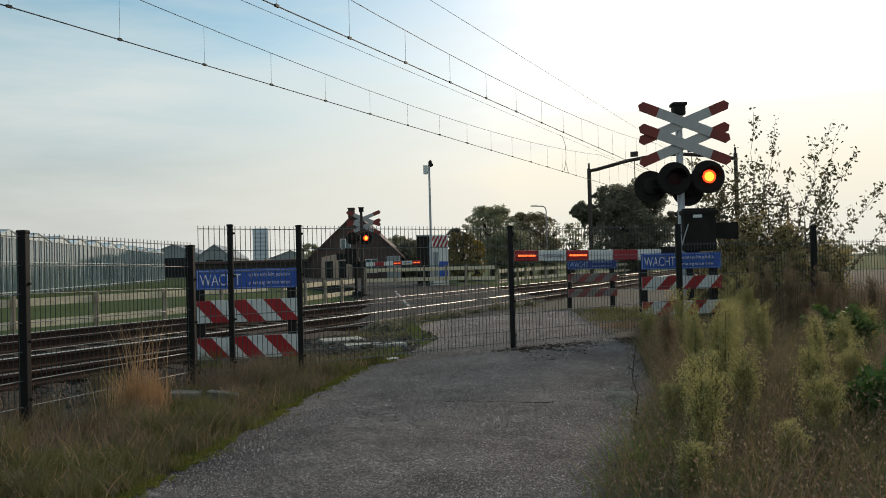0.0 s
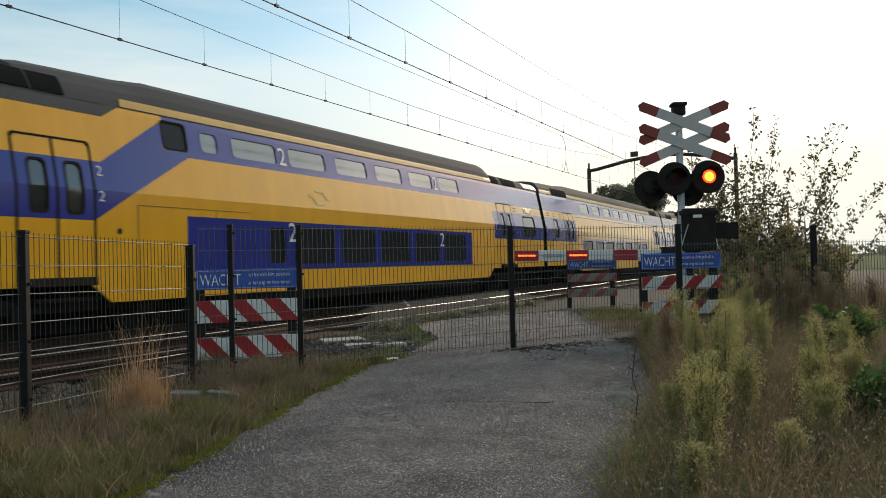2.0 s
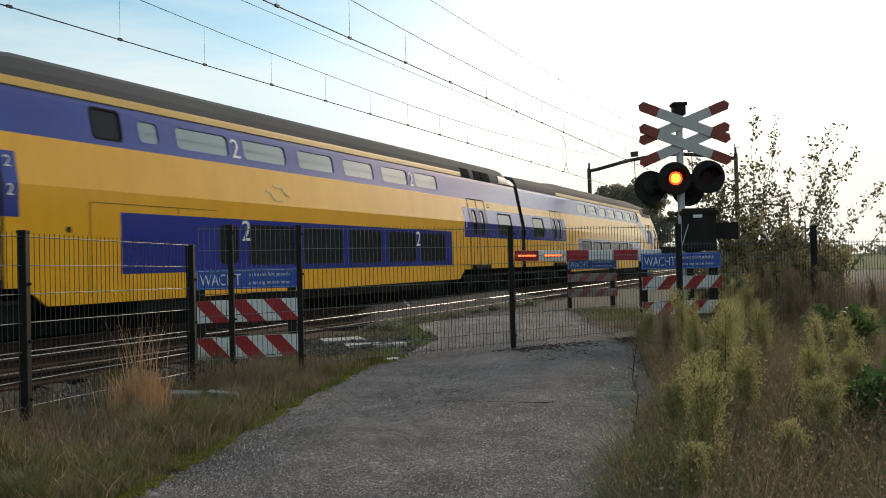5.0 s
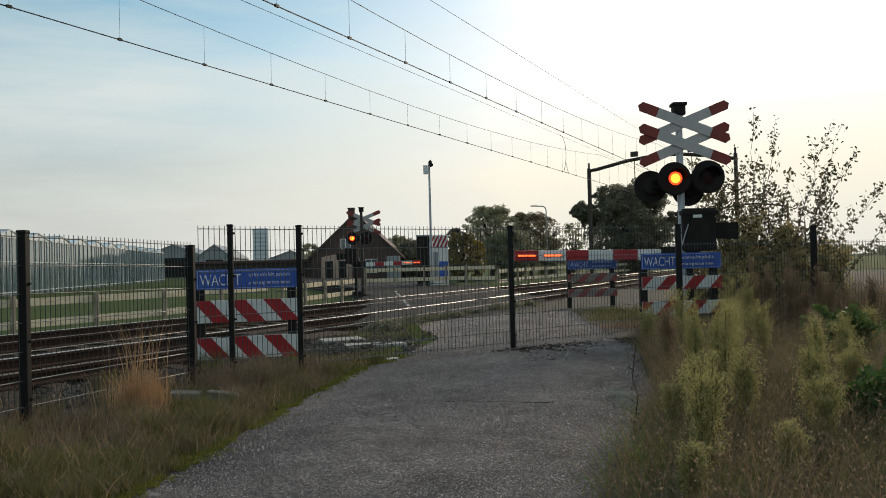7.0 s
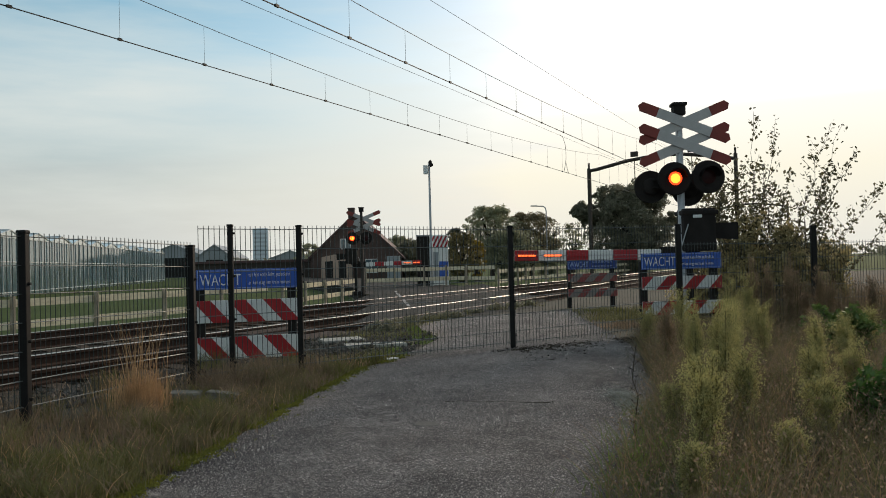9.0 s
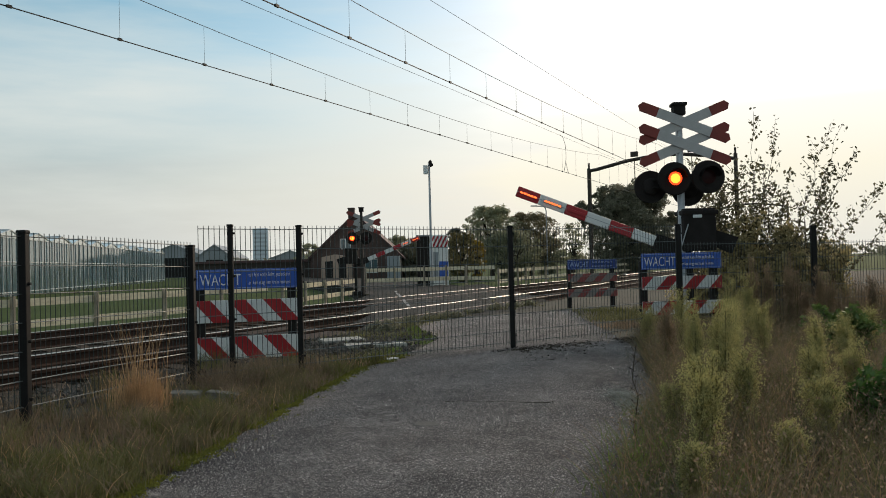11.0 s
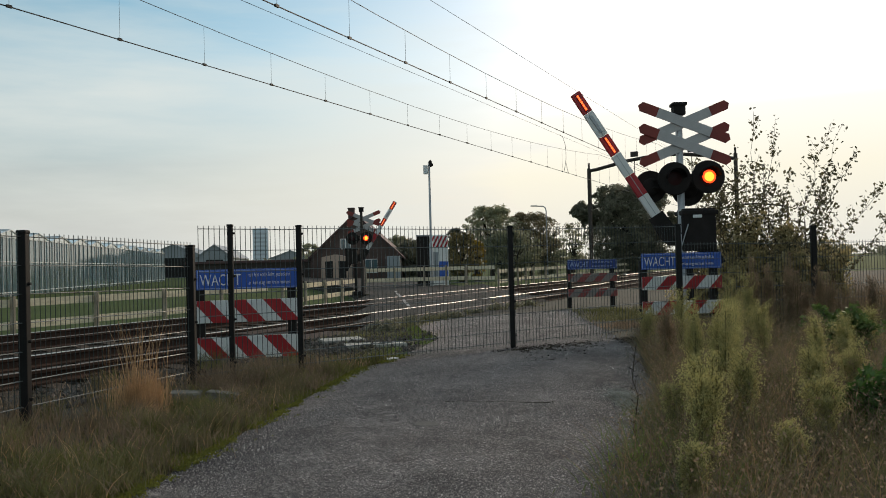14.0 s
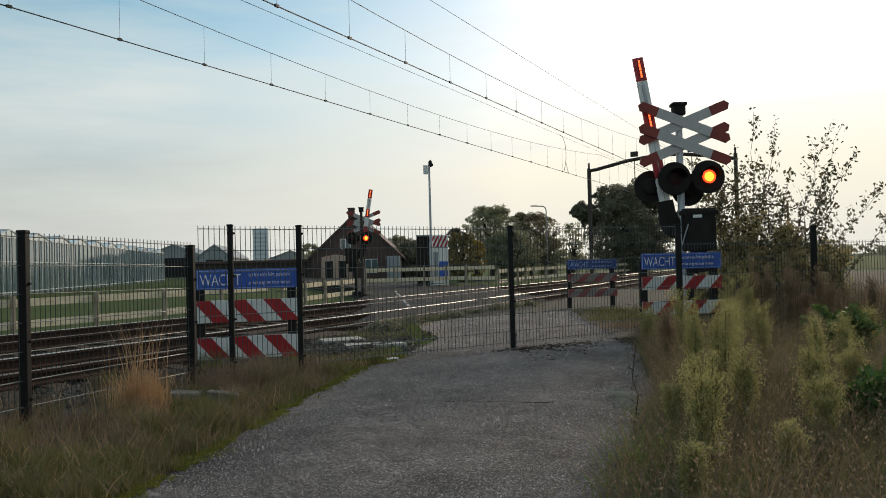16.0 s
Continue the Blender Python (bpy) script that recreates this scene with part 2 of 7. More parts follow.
M["weed_brown"] = mat("withered_weed", (0.345, 0.25, 0.165), 0.85, dark=(0.155, 0.112, 0.074), scale=2, fine=25, piece=0.5, bump=0.1, through_light=0.4)
M["straw"] = mat("dry_straw", (0.6, 0.4, 0.22), 0.8, dark=(0.3, 0.18, 0.09), scale=3, piece=0.4, bump=0.1, through_light=0.4)
M["grass"] = mat("grass_blade", (0.22, 0.205, 0.085), 0.7, dark=(0.1, 0.098, 0.042), scale=2, piece=0.5, bump=0.0, through_light=0.45)
M["ivy"] = mat("ivy_leaf", (0.1, 0.19, 0.04), 0.55, dark=(0.045, 0.095, 0.02), scale=3, piece=0.5, bump=0.05, through_light=0.45)
M["leaf_shrub"] = mat("shrub_leaf", (0.5, 0.41, 0.2), 0.6, dark=(0.27, 0.225, 0.11), scale=3, fine=25, piece=0.5, bump=0.05, through_light=0.5)
M["leaf_yellow"] = mat("yellow_autumn_leaf", (0.42, 0.27, 0.04), 0.6, dark=(0.2, 0.14, 0.03), scale=1.0, fine=12, piece=0.4, bump=0.05, through_light=0.45)
M["ivy_dark"] = mat("dark_green_leaf", (0.13, 0.19, 0.05), 0.55, dark=(0.06, 0.095, 0.025), scale=3, piece=0.5, bump=0.05, through_light=0.45)
M["plaster"] = mat("pink_plaster", (0.5, 0.36, 0.28), 0.85, dark=(0.4, 0.29, 0.22), scale=1.0, bump=0.1)
# roof panes carry the mirrored sky as a pale base colour
M["ghroof"] = glass_mat("sky_pale_roof_glass", (0.6, 0.66, 0.67), 0.1)
M["brick"] = mat("brown_brick", (0.1, 0.062, 0.052), 0.85, dark=(0.055, 0.035, 0.03), scale=2, bump=0.2)
M["rooftile"] = mat("dark_roof_tile", (0.11, 0.055, 0.05), 0.7, dark=(0.06, 0.032, 0.03), scale=1.5, fine=20, bump=0.4)
M["grey_wall"] = mat("grey_cladding", (0.3, 0.32, 0.34), 0.6, dark=(0.22, 0.24, 0.25), scale=0.5, bump=0.05)
M["tower_wall"] = mat("pale_tower_concrete", (0.62, 0.67, 0.72), 0.7, dark=(0.52, 0.57, 0.62), scale=0.1, bump=0.02)
M["ghglass"] = glass_mat("greenhouse_glass", (0.1, 0.16, 0.18), 0.06, 0.8)
M["ghframe"] = mat("greenhouse_aluminium", (0.6, 0.64, 0.65), 0.45, 0.0, bump=0.02)
M["yellow"] = mat("train_yellow", (0.9, 0.445, 0.014), 0.4, dark=(0.76, 0.36, 0.012), stretch=(2.5, 1, 0.5), scale=1.1, bump=0.02, spec=0.1, coat=0.9)
M["roof_yellow"] = mat("glossy_yellow_roof_edge", (0.72, 0.42, 0.07), 0.45, dark=(0.56, 0.33, 0.055), scale=0.6, bump=0.02, spec=0.3, coat=0.3)
M["tblue"] = mat("train_blue", (0.04, 0.052, 0.3), 0.4, dark=(0.03, 0.039, 0.23), scale=0.5, bump=0.02, spec=0.0, coat=0.9)
M["vent_black"] = mat("black_roof_louvre", (0.022, 0.022, 0.023), 0.9, dark=(0.014, 0.014, 0.015), scale=4, bump=0.1, spec=0.02)
M["troof"] = mat("grey_train_roof", (0.1, 0.102, 0.105), 0.8, dark=(0.066, 0.067, 0.07), scale=0.8, bump=0.08, spec=0.2, stretch=(0.3, 1, 1))
M["tgrey"] = mat("train_inside_grey", (0.032, 0.03, 0.029), 0.8, dark=(0.02, 0.019, 0.018), scale=0.8, bump=0.08, spec=0.15)
M["tdark"] = mat("train_underframe", (0.032, 0.028, 0.025), 0.9, dark=(0.016, 0.014, 0.012), scale=4, bump=0.3, spec=0.08)
M["tmask"] = mat("train_cab_mask", (0.026, 0.028, 0.034), 0.35, scale=0.8, bump=0.02, spec=0.3)
# lower panes: the dark scene they mirror is put into the glass colour
M["tglass"] = glass_mat("dark_window_glass", (0.032, 0.033, 0.036), 0.1, 0.15)
M["tscreen"] = glass_mat("train_windscreen", (0.03, 0.036, 0.045), 0.06, 0.6)
# varnish that shines far more at a flat angle
for paint in ("yellow", "tblue"):
    nt_ = M[paint].node_tree
    bs_ = nt_.nodes["Principled BSDF"]
    bs_.inputs["Coat Roughness"].default_value, bs_.inputs["Coat IOR"].default_value = 0.12, 2.0
    lw_, mr_ = nt_.nodes.new("ShaderNodeLayerWeight"), nt_.nodes.new("ShaderNodeMapRange")
    lw_.inputs["Blend"].default_value = 0.5
    mr_.inputs["From Min"].default_value, mr_.inputs["From Max"].default_value = (0.5, 0.86) if paint == "yellow" else (0.22, 0.7)
    mr_.inputs["To Min"].default_value, mr_.inputs["To Max"].default_value = (0.26 if paint == "yellow" else 0.45), (0.85 if paint == "yellow" else 1.0)
    nt_.links.new(lw_.outputs["Facing"], mr_.inputs["Value"])
    nt_.links.new(mr_.outputs["Result"], bs_.inputs["Coat Weight"])
M["seam"] = mat("grimy_joint", (0.22, 0.12, 0.02), 0.8, dark=(0.12, 0.07, 0.015), scale=4, bump=0.0)
# duller, browner sign paints for the farthest warning boards
M["dull_white"] = mat("dull_brownish_white_paint", (0.31, 0.26, 0.24), 0.7, dark=(0.15, 0.125, 0.11), scale=3, amount=0.8, bump=0.1)
M["dull_red"] = mat("dull_brownish_red_paint", (0.32, 0.07, 0.06), 0.7, dark=(0.18, 0.05, 0.045), scale=3, bump=0.1)
M["dull_blue"] = mat("dull_blue_sign_paint", (0.03, 0.06, 0.26), 0.6, dark=(0.02, 0.04, 0.16), scale=4, bump=0.05)
M["worn_patch"] = mat("worn_pale_asphalt", (0.21, 0.195, 0.18), 0.95, dark=(0.11, 0.1, 0.092), scale=6, fine=80, bump=0.3, spec=0.1)
M["hatch"] = mat("pale_grey_roof_hatch", (0.3, 0.31, 0.31), 0.5, dark=(0.2, 0.2, 0.2), scale=1.5, bump=0.05)
M["emblem"] = mat("faded_emblem_paint", (0.85, 0.56, 0.13), 0.5, bump=0.0)
M["worn_line"] = mat("worn_road_paint", (0.36, 0.35, 0.33), 0.8, dark=(0.12, 0.115, 0.11), scale=4, fine=40, amount=0.5, bump=0.2)
M["weed_leaf"] = mat("narrow_weed_leaf", (0.42, 0.385, 0.165), 0.75, dark=(0.29, 0.265, 0.11), scale=2, piece=0.25, bump=0.0, through_light=0.45)
# white and red of the crosses, darkened in colour for their backlit side
M["cross_white"] = mat("backlit_white_cross_paint", (0.53, 0.51, 0.495), 0.5, dark=(0.34, 0.32, 0.31), scale=5, amount=0.9, bump=0.05)
M["tip_red"] = mat("backlit_red_cross_paint", (0.27, 0.036, 0.024), 0.6, dark=(0.15, 0.026, 0.018), scale=5, bump=0.05)
M["reed"] = mat("pale_orange_dry_reed", (0.68, 0.45, 0.25), 0.8, dark=(0.36, 0.21, 0.1), scale=3, piece=0.4, bump=0.0, through_light=0.4)
M["sap_leaf"] = mat("dark_sapling_leaf", (0.19, 0.165, 0.085), 0.6, dark=(0.1, 0.09, 0.045), scale=3, piece=0.5, bump=0.0, through_light=0.35)
M["fresh_grass"] = mat("fresh_green_grass", (0.2, 0.28, 0.06), 0.7, dark=(0.1, 0.15, 0.03), scale=3, piece=0.4, bump=0.0, through_light=0.45)
M["amber"] = mat("lit_amber_display", (1.0, 0.55, 0.08), 0.4, bump=0.0, emit=0.7)
M["glow"] = mat("fading_lamp", (0.9, 0.06, 0.02), 0.4, bump=0.0, emit=0.9)
M["headlight"] = mat("lit_headlight", (1.0, 0.95, 0.8), 0.3, bump=0.0, emit=1.6)


# ---- mesh helpers ----
def part(name, bm, material, parent=None, label="", smooth=False, at=None):
    me = bpy.data.meshes.new(name)
    bm.to_mesh(me)
    bm.free()
    for mm in (material if isinstance(material, (list, tuple)) else [material]):
        me.materials.append(mm)
    if smooth:
        me.polygons.foreach_set("use_smooth", [True] * len(me.polygons))
    ob = new(name, me)
    if parent:
        ob.parent = parent
    if at is not None:
        ob.matrix_basis = at
    if label:
        tagged(ob, label)
    return ob


def share(name, ob, at, parent=None):
    """Another object on the same mesh."""
    o = new(name, ob.data)
    o.parent = parent or ob.parent
    o.matrix_basis = at
    return o


def box(bm, x0, x1, y0, y1, z0, z1, m=None, bevel=0.0, mi=0):
    r = bmesh.ops.create_cube(bm, size=1)
    vs = r["verts"]
    for v in vs:
        v.co = Vector(((x0 + x1) / 2 + v.co.x * (x1 - x0), (y0 + y1) / 2 + v.co.y * (y1 - y0), (z0 + z1) / 2 + v.co.z * (z1 - z0)))
    fs = list({f for v in vs for f in v.link_faces})
    for f in fs:
        f.material_index = mi
    if bevel:
        rb = bmesh.ops.bevel(bm, geom=list({e for v in vs for e in v.link_edges}), offset=bevel, segments=2, affect="EDGES", profile=0.6)
        vs = list({v for f in rb["faces"] for v in f.verts} | {v for v in vs if v.is_valid})
    if m is not None:
        bmesh.ops.transform(bm, matrix=m, verts=vs)
    return vs


def tube(bm, a, b, r0, r1=None, seg=8, cap=True, mi=0):
    """A straight round bar from a to b."""
    a, b = Vector(a), Vector(b)
    r1 = r0 if r1 is None else r1
    q = (b - a).to_track_quat("Z", "Y").to_matrix()
    rings = []
    for c, r in ((a, r0), (b, r1)):
        rings.append([bm.verts.new(c + q @ Vector((r * math.cos(k * math.tau / seg), r * math.sin(k * math.tau / seg), 0))) for k in range(seg)])
    fs = [bm.faces.new((rings[0][k], rings[0][(k + 1) % seg], rings[1][(k + 1) % seg], rings[1][k])) for k in range(seg)]
    if cap:
        fs += [bm.faces.new(rings[0][::-1]), bm.faces.new(rings[1])]
    for f in fs:
        f.material_index = mi
    return [v for r in rings for v in r]


def path_tube(bm, pts, r, seg=6, mi=0):
    for a, b in zip(pts, pts[1:]):
        tube(bm, a, b, r, r, seg, True, mi)


def prism(bm, outline, depth, m=None, mi=0):
    """outline: points (x, z); a solid from y = 0 to y = depth."""
    f = [bm.verts.new((x, 0, z)) for x, z in outline]
    b = [bm.verts.new((x, depth, z)) for x, z in outline]
    fs = [bm.faces.new(f), bm.faces.new(b[::-1])]
    k = len(outline)
    fs += [bm.faces.new((f[i], b[i], b[(i + 1) % k], f[(i + 1) % k])) for i in range(k)]
    for q in fs:
        q.material_index = mi
    bmesh.ops.recalc_face_normals(bm, faces=fs)
    if m is not None:
        bmesh.ops.transform(bm, matrix=m, verts=f + b)
    return f + b


def lathe(bm, prof, seg=20, m=None, mi=0):
    """prof: points (r, z) turned round the z axis."""
    rings = [[bm.verts.new((max(r, 1e-4) * math.cos(k * math.tau / seg), max(r, 1e-4) * math.sin(k * math.tau / seg), z)) for k in range(seg)] for r, z in prof]
    for a, b in zip(rings, rings[1:]):
        for k in range(seg):
            bm.faces.new((a[k], a[(k + 1) % seg], b[(k + 1) % seg], b[k])).material_index = mi
    vs = [v for r in rings for v in r]
    if m is not None:
        bmesh.ops.transform(bm, matrix=m, verts=vs)
    return vs


def mesh_object(name, verts, faces, material, parent=None, smooth=False, indices=None):
    me = bpy.data.meshes.new(name)
    me.from_pydata(verts, [], faces)
    for mm in (material if isinstance(material, (list, tuple)) else [material]):
        me.materials.append(mm)
    if indices is not None:
        me.polygons.foreach_set("material_index", indices)
    if smooth:
        me.polygons.foreach_set("use_smooth", [True] * len(me.polygons))
    me.update()
    ob = new(name, me)
    ob.parent = parent
    return ob


def empty(name, m, label="", category="", group="", kind=""):
    e = new(name)
    e.empty_display_size = 0.2
    e.matrix_basis = m
    return tagged(e, label, category, group, kind)


def text_mesh(body, size, extrude=0.002):
    """A mesh of lettering in the x-z plane, starting at the origin."""
    cu = bpy.data.curves.new("lettering", "FONT")
    cu.body, cu.size, cu.extrude = body, size, extrude
    ob = bpy.data.objects.new("lettering", cu)
    scene.collection.objects.link(ob)
    dg = bpy.context.evaluated_depsgraph_get()
    me = bpy.data.meshes.new_from_object(ob.evaluated_get(dg))
    bpy.data.objects.remove(ob)
    me.transform(Matrix.Rotation(math.pi / 2, 4, "X"))
    return me


SN, CS = math.sin(TH), math.cos(TH)


def trk(s, d, z=0.0):
    """A place by its way along the track and across it."""
    return Vector((s * SN - d * CS, s * CS + d * SN, z))


def sd(x, y):
    return x * SN + y * CS, -x * CS + y * SN


TRACK = Matrix.Rotation(math.pi / 2 - TH, 4, "Z")     # local x along the track, y across it


# ---- ground, path and track ----
def smooth_step(a, b, v):
    t = max(0.0, min(1.0, (v - a) / (b - a)))
    return t * t * (3 - 2 * t)


def ground_z(x, y):
    s, d = sd(x, y)
    level = smooth_step(8.0, 10.5, s) * (1 - smooth_step(30, 36, s))
    z = 0.0 - 0.38 * smooth_step(5.6 + 1.5 * level, 7.0 + 1.1 * level, d) - 0.22 * smooth_step(14.8, 16.5, d)
    if d < 6.5:
        z += 0.05 * noise.noise((x * 0.7, y * 0.7, 3.0)) * smooth_step(1.2, 2.2, abs(x - 0.25 - 0.1 * y))
    return z


def build_ground():
    def ticks(stops):
        out = []
        for (a, b, st) in stops:
            n = max(1, round((b - a) / st))
            out += [a + (b - a) * i / n for i in range(n)]
        return out + [stops[-1][1]]
    xs = ticks([(-3000, -400, 400), (-400, -60, 40), (-60, -12, 6), (-12, 14, 0.5), (14, 60, 6), (60, 400, 40), (400, 3000, 400)])
    ys = ticks([(-600, -30, 95), (-30, -4, 4), (-4, 40, 0.5), (40, 100, 4), (100, 500, 40), (500, 4500, 500)])
    verts = [(x, y, ground_z(x, y) - 0.02) for y in ys for x in xs]
    w = len(xs)
    faces, idx = [], []
    for j in range(len(ys) - 1):
        for i in range(w - 1):
            faces.append((j * w + i, j * w + i + 1, (j + 1) * w + i + 1, (j + 1) * w + i))
            s, d = sd((xs[i] + xs[i + 1]) / 2, (ys[j] + ys[j + 1]) / 2)
            idx.append(1 if d > 15.5 or s > 60 or d < -25 else 0)
    tagged(mesh_object("ground", verts, faces, [M["soil"], M["meadow"]], smooth=True, indices=idx), "flat grassy polder soil and green meadow", "ground", kind="structure")


build_ground()


def strip(name, left, right, z, material, thick=0.12, wobble=0.05, steps=10):
    """A slab between two edge lines (lists of x, y of equal length), edges a little ragged."""
    def dense(pts, seed):
        out = []
        for (a, b) in zip(pts, pts[1:]):
            for k in range(steps):
                t = k / steps
                x, y = a[0] + (b[0] - a[0]) * t, a[1] + (b[1] - a[1]) * t
                out.append((x + wobble * noise.noise((x * 3, y * 3, seed)) + 0.5 * wobble * noise.noise((x * 11, y * 11, seed)), y))
        return out + [pts[-1]]
    le, ri = dense(left, 1.0), dense(right, 5.0)
    cols = 8
    verts, faces = [], []
    for a, b in zip(le, ri):
        for k in range(cols + 1):
            t = k / cols
            x, y = a[0] + (b[0] - a[0]) * t, a[1] + (b[1] - a[1]) * t
            verts.append((x, y, z + 0.02 * math.sin(math.pi * t) + 0.006 * noise.noise((x, y, 9.0)) - (0.02 if k in (0, cols) else 0)))
    n = len(le)
    for j in range(n - 1):
        for k in range(cols):
            a = j * (cols + 1) + k
            faces.append((a, a + 1, a + cols + 2, a + cols + 1))
    base = len(verts)
    for side, k in ((0, 0), (1, cols)):
        for j in range(n):
            x, y, zz = verts[j * (cols + 1) + k]
            verts.append((x, y, z - thick))
        for j in range(n - 1):
            a, b = j * (cols + 1) + k, (j + 1) * (cols + 1) + k
            c, e = base + side * n + j, base + side * n + j + 1
            faces.append((a, b, e, c) if side else (b, a, c, e))
    return mesh_object(name, verts, faces, material, smooth=True)


path = strip("path", [(-1.7, -4), (-1.62, 2.0), (-1.5, 3.9), (-0.9, 8.4), (-0.55, 9.3), (-0.1, 11.7), (-0.35, 13.2), (-0.5, 14.6)],
             [(1.6, -4), (1.45, 2.0), (1.4, 3.9), (1.75, 7.2), (2.25, 10.0), (2.4, 12.5), (2.5, 14.6), (2.65, 17.5)], 0.035, M["asphalt"])
tagged(path, "worn grey asphalt path with exposed aggregate", "path", kind="structure")


def grain_mat(name):
    """Small stones, each of its own grey or brown."""
    m = bpy.data.materials.new(name)
    m.use_nodes = True
    n, l = m.node_tree.nodes, m.node_tree.links
    b = n["Principled BSDF"]
    b.inputs["Roughness"].default_value, b.inputs["Specular IOR Level"].default_value = 0.8, 0.3
    geo, tc, ns = n.new("ShaderNodeNewGeometry"), n.new("ShaderNodeTexCoord"), n.new("ShaderNodeTexNoise")
    r = n.new("ShaderNodeValToRGB")
    r.color_ramp.elements[0].color, r.color_ramp.elements[1].color = (0.03, 0.026, 0.027, 1), (0.5, 0.47, 0.44, 1)
    for at, col in ((0.4, (0.065, 0.057, 0.058)), (0.7, (0.13, 0.112, 0.105)), (0.9, (0.26, 0.235, 0.22))):
        e = r.color_ramp.elements.new(at)
        e.color = (*col, 1)
    l.new(geo.outputs["Random Per Island"], r.inputs["Fac"])
    ns.inputs["Scale"].default_value, ns.inputs["Detail"].default_value = 1.1, 5
    l.new(tc.outputs["Object"], ns.inputs["Vector"])
    mr = n.new("ShaderNodeMapRange")
    mr.inputs["From Min"].default_value, mr.inputs["From Max"].default_value = 0.3, 0.7
    mr.inputs["To Min"].default_value, mr.inputs["To Max"].default_value = 0.85, 1.75
    sc = n.new("ShaderNodeVectorMath")
    sc.operation = "SCALE"
    l.new(ns.outputs["Fac"], mr.inputs["Value"])
    l.new(r.outputs["Color"], sc.inputs[0])
    l.new(mr.outputs["Result"], sc.inputs["Scale"])
    l.new(sc.outputs["Vector"], b.inputs["Base Color"])
    return m


M["grain"] = grain_mat("bare_aggregate")


def build_path_grains():
    """The stones that stand out of the worn path, from the camera to the gate."""
    rng = np.random.default_rng(21)
    n = 190000
    y = 2.4 + 7.4 * rng.random(n) ** 1.7
    le = np.interp(y, [2, 3.9, 8.4, 9.3, 11.7], [-1.62, -1.5, -0.9, -0.55, -0.1])
    ri = np.interp(y, [2, 3.9, 7.2, 10.0], [1.45, 1.4, 1.75, 2.3])
    u = rng.random(n)
    x = le + (ri - le) * u
    keep = np.array([noise.noise((a * 1.3, b * 1.3, 17.0)) for a, b in zip(x, y)]) > rng.uniform(-1.1, 0.35, n)
    x, y, u = x[keep], y[keep], u[keep]
    n = len(x)
    z = 0.035 + 0.02 * np.sin(np.pi * u) - 0.02 * np.clip(1 - np.minimum(u, 1 - u) * 8, 0, 1)
    r = rng.uniform(0.0024, 0.0068, n)
    a0 = rng.uniform(0, math.tau, n)
    ring = []
    for k in range(4):
        a = a0 + k * math.pi / 2
        rr = r * rng.uniform(0.7, 1.3, n)
        ring.append(np.stack([x + rr * np.cos(a), y + rr * np.sin(a), z - 0.004], 1))
    top = np.stack([x + 0.3 * r * rng.normal(size=n), y + 0.3 * r * rng.normal(size=n), z + r * rng.uniform(0.35, 0.95, n)], 1)
    co = np.stack(ring + [top], 1).reshape(-1, 3)
    tri = np.array([(0, 1, 4), (1, 2, 4), (2, 3, 4), (3, 0, 4)])
    f = (tri[None] + 5 * np.arange(n)[:, None, None]).reshape(-1, 3)
    me = bpy.data.meshes.new("path_grains")
    me.vertices.add(len(co))
    me.vertices.foreach_set("co", co.astype(np.float32).ravel())
    me.loops.add(len(f) * 3)
    me.loops.foreach_set("vertex_index", f.ravel().astype(np.int32))
    me.polygons.add(len(f))
    me.polygons.foreach_set("loop_start", (np.arange(len(f)) * 3).astype(np.int32))
    me.polygons.foreach_set("loop_total", np.full(len(f), 3, dtype=np.int32))
    me.polygons.foreach_set("use_smooth", [True] * len(f))
    me.materials.append(M["grain"])
    me.update(calc_edges=True)
    tagged(new("path_grains", me), "small bare stones standing out of the worn asphalt", "gravel", kind="stuff")


build_path_grains()


def build_track(dc, name):
    t = empty(name, TRACK @ Matrix.Translation((0, dc, 0)), "railway track with polished rails on concrete sleepers", "railway track", "railway tracks")
    for side in (-1, 1):
        bm = bmesh.new()
        y = side * 0.7535
        out = [(-0.036, -0.006), (-0.03, 0.0), (0.03, 0.0), (0.036, -0.006), (0.036, -0.04), (0.009, -0.055), (0.009, -0.13), (0.07, -0.15), (0.07, -0.17), (-0.07, -0.17), (-0.07, -0.15), (-0.009, -0.13), (-0.009, -0.055), (-0.036, -0.04)]
        prism(bm, out, 420, Matrix.Translation((0, y, 0)) @ Matrix.Rotation(-math.pi / 2, 4, "Z") @ Matrix.Translation((0, -120, 0)))
        for f in bm.faces:
            f.material_index = 1 if f.normal.z > 0.5 and f.calc_center_median().z > -0.01 else 0
        part("rail", bm, [M["rust"], M["railtop"] if side > 0 else M["raildull"]], t)
    bm = bmesh.new()
    prism(bm, [(-1.25, -0.4), (1.25, -0.4), (1.25, -0.22), (0.95, -0.175), (0.5, -0.175), (0.3, -0.21), (-0.3, -0.21), (-0.5, -0.175), (-0.95, -0.175), (-1.25, -0.22)], 0.26,
          Matrix.Rotation(math.pi / 2, 4, "Z"))
    first = part("sleeper", bm, M["sleeper"], t, at=Matrix.Translation((-12, 0, 0)))
    for k in range(1, 130):
        share("sleeper", first, Matrix.Translation((-12 + 0.6 * k, 0, 0)), t)
    return t


build_track(DN, "railway_track")
build_track(DF, "railway_track")


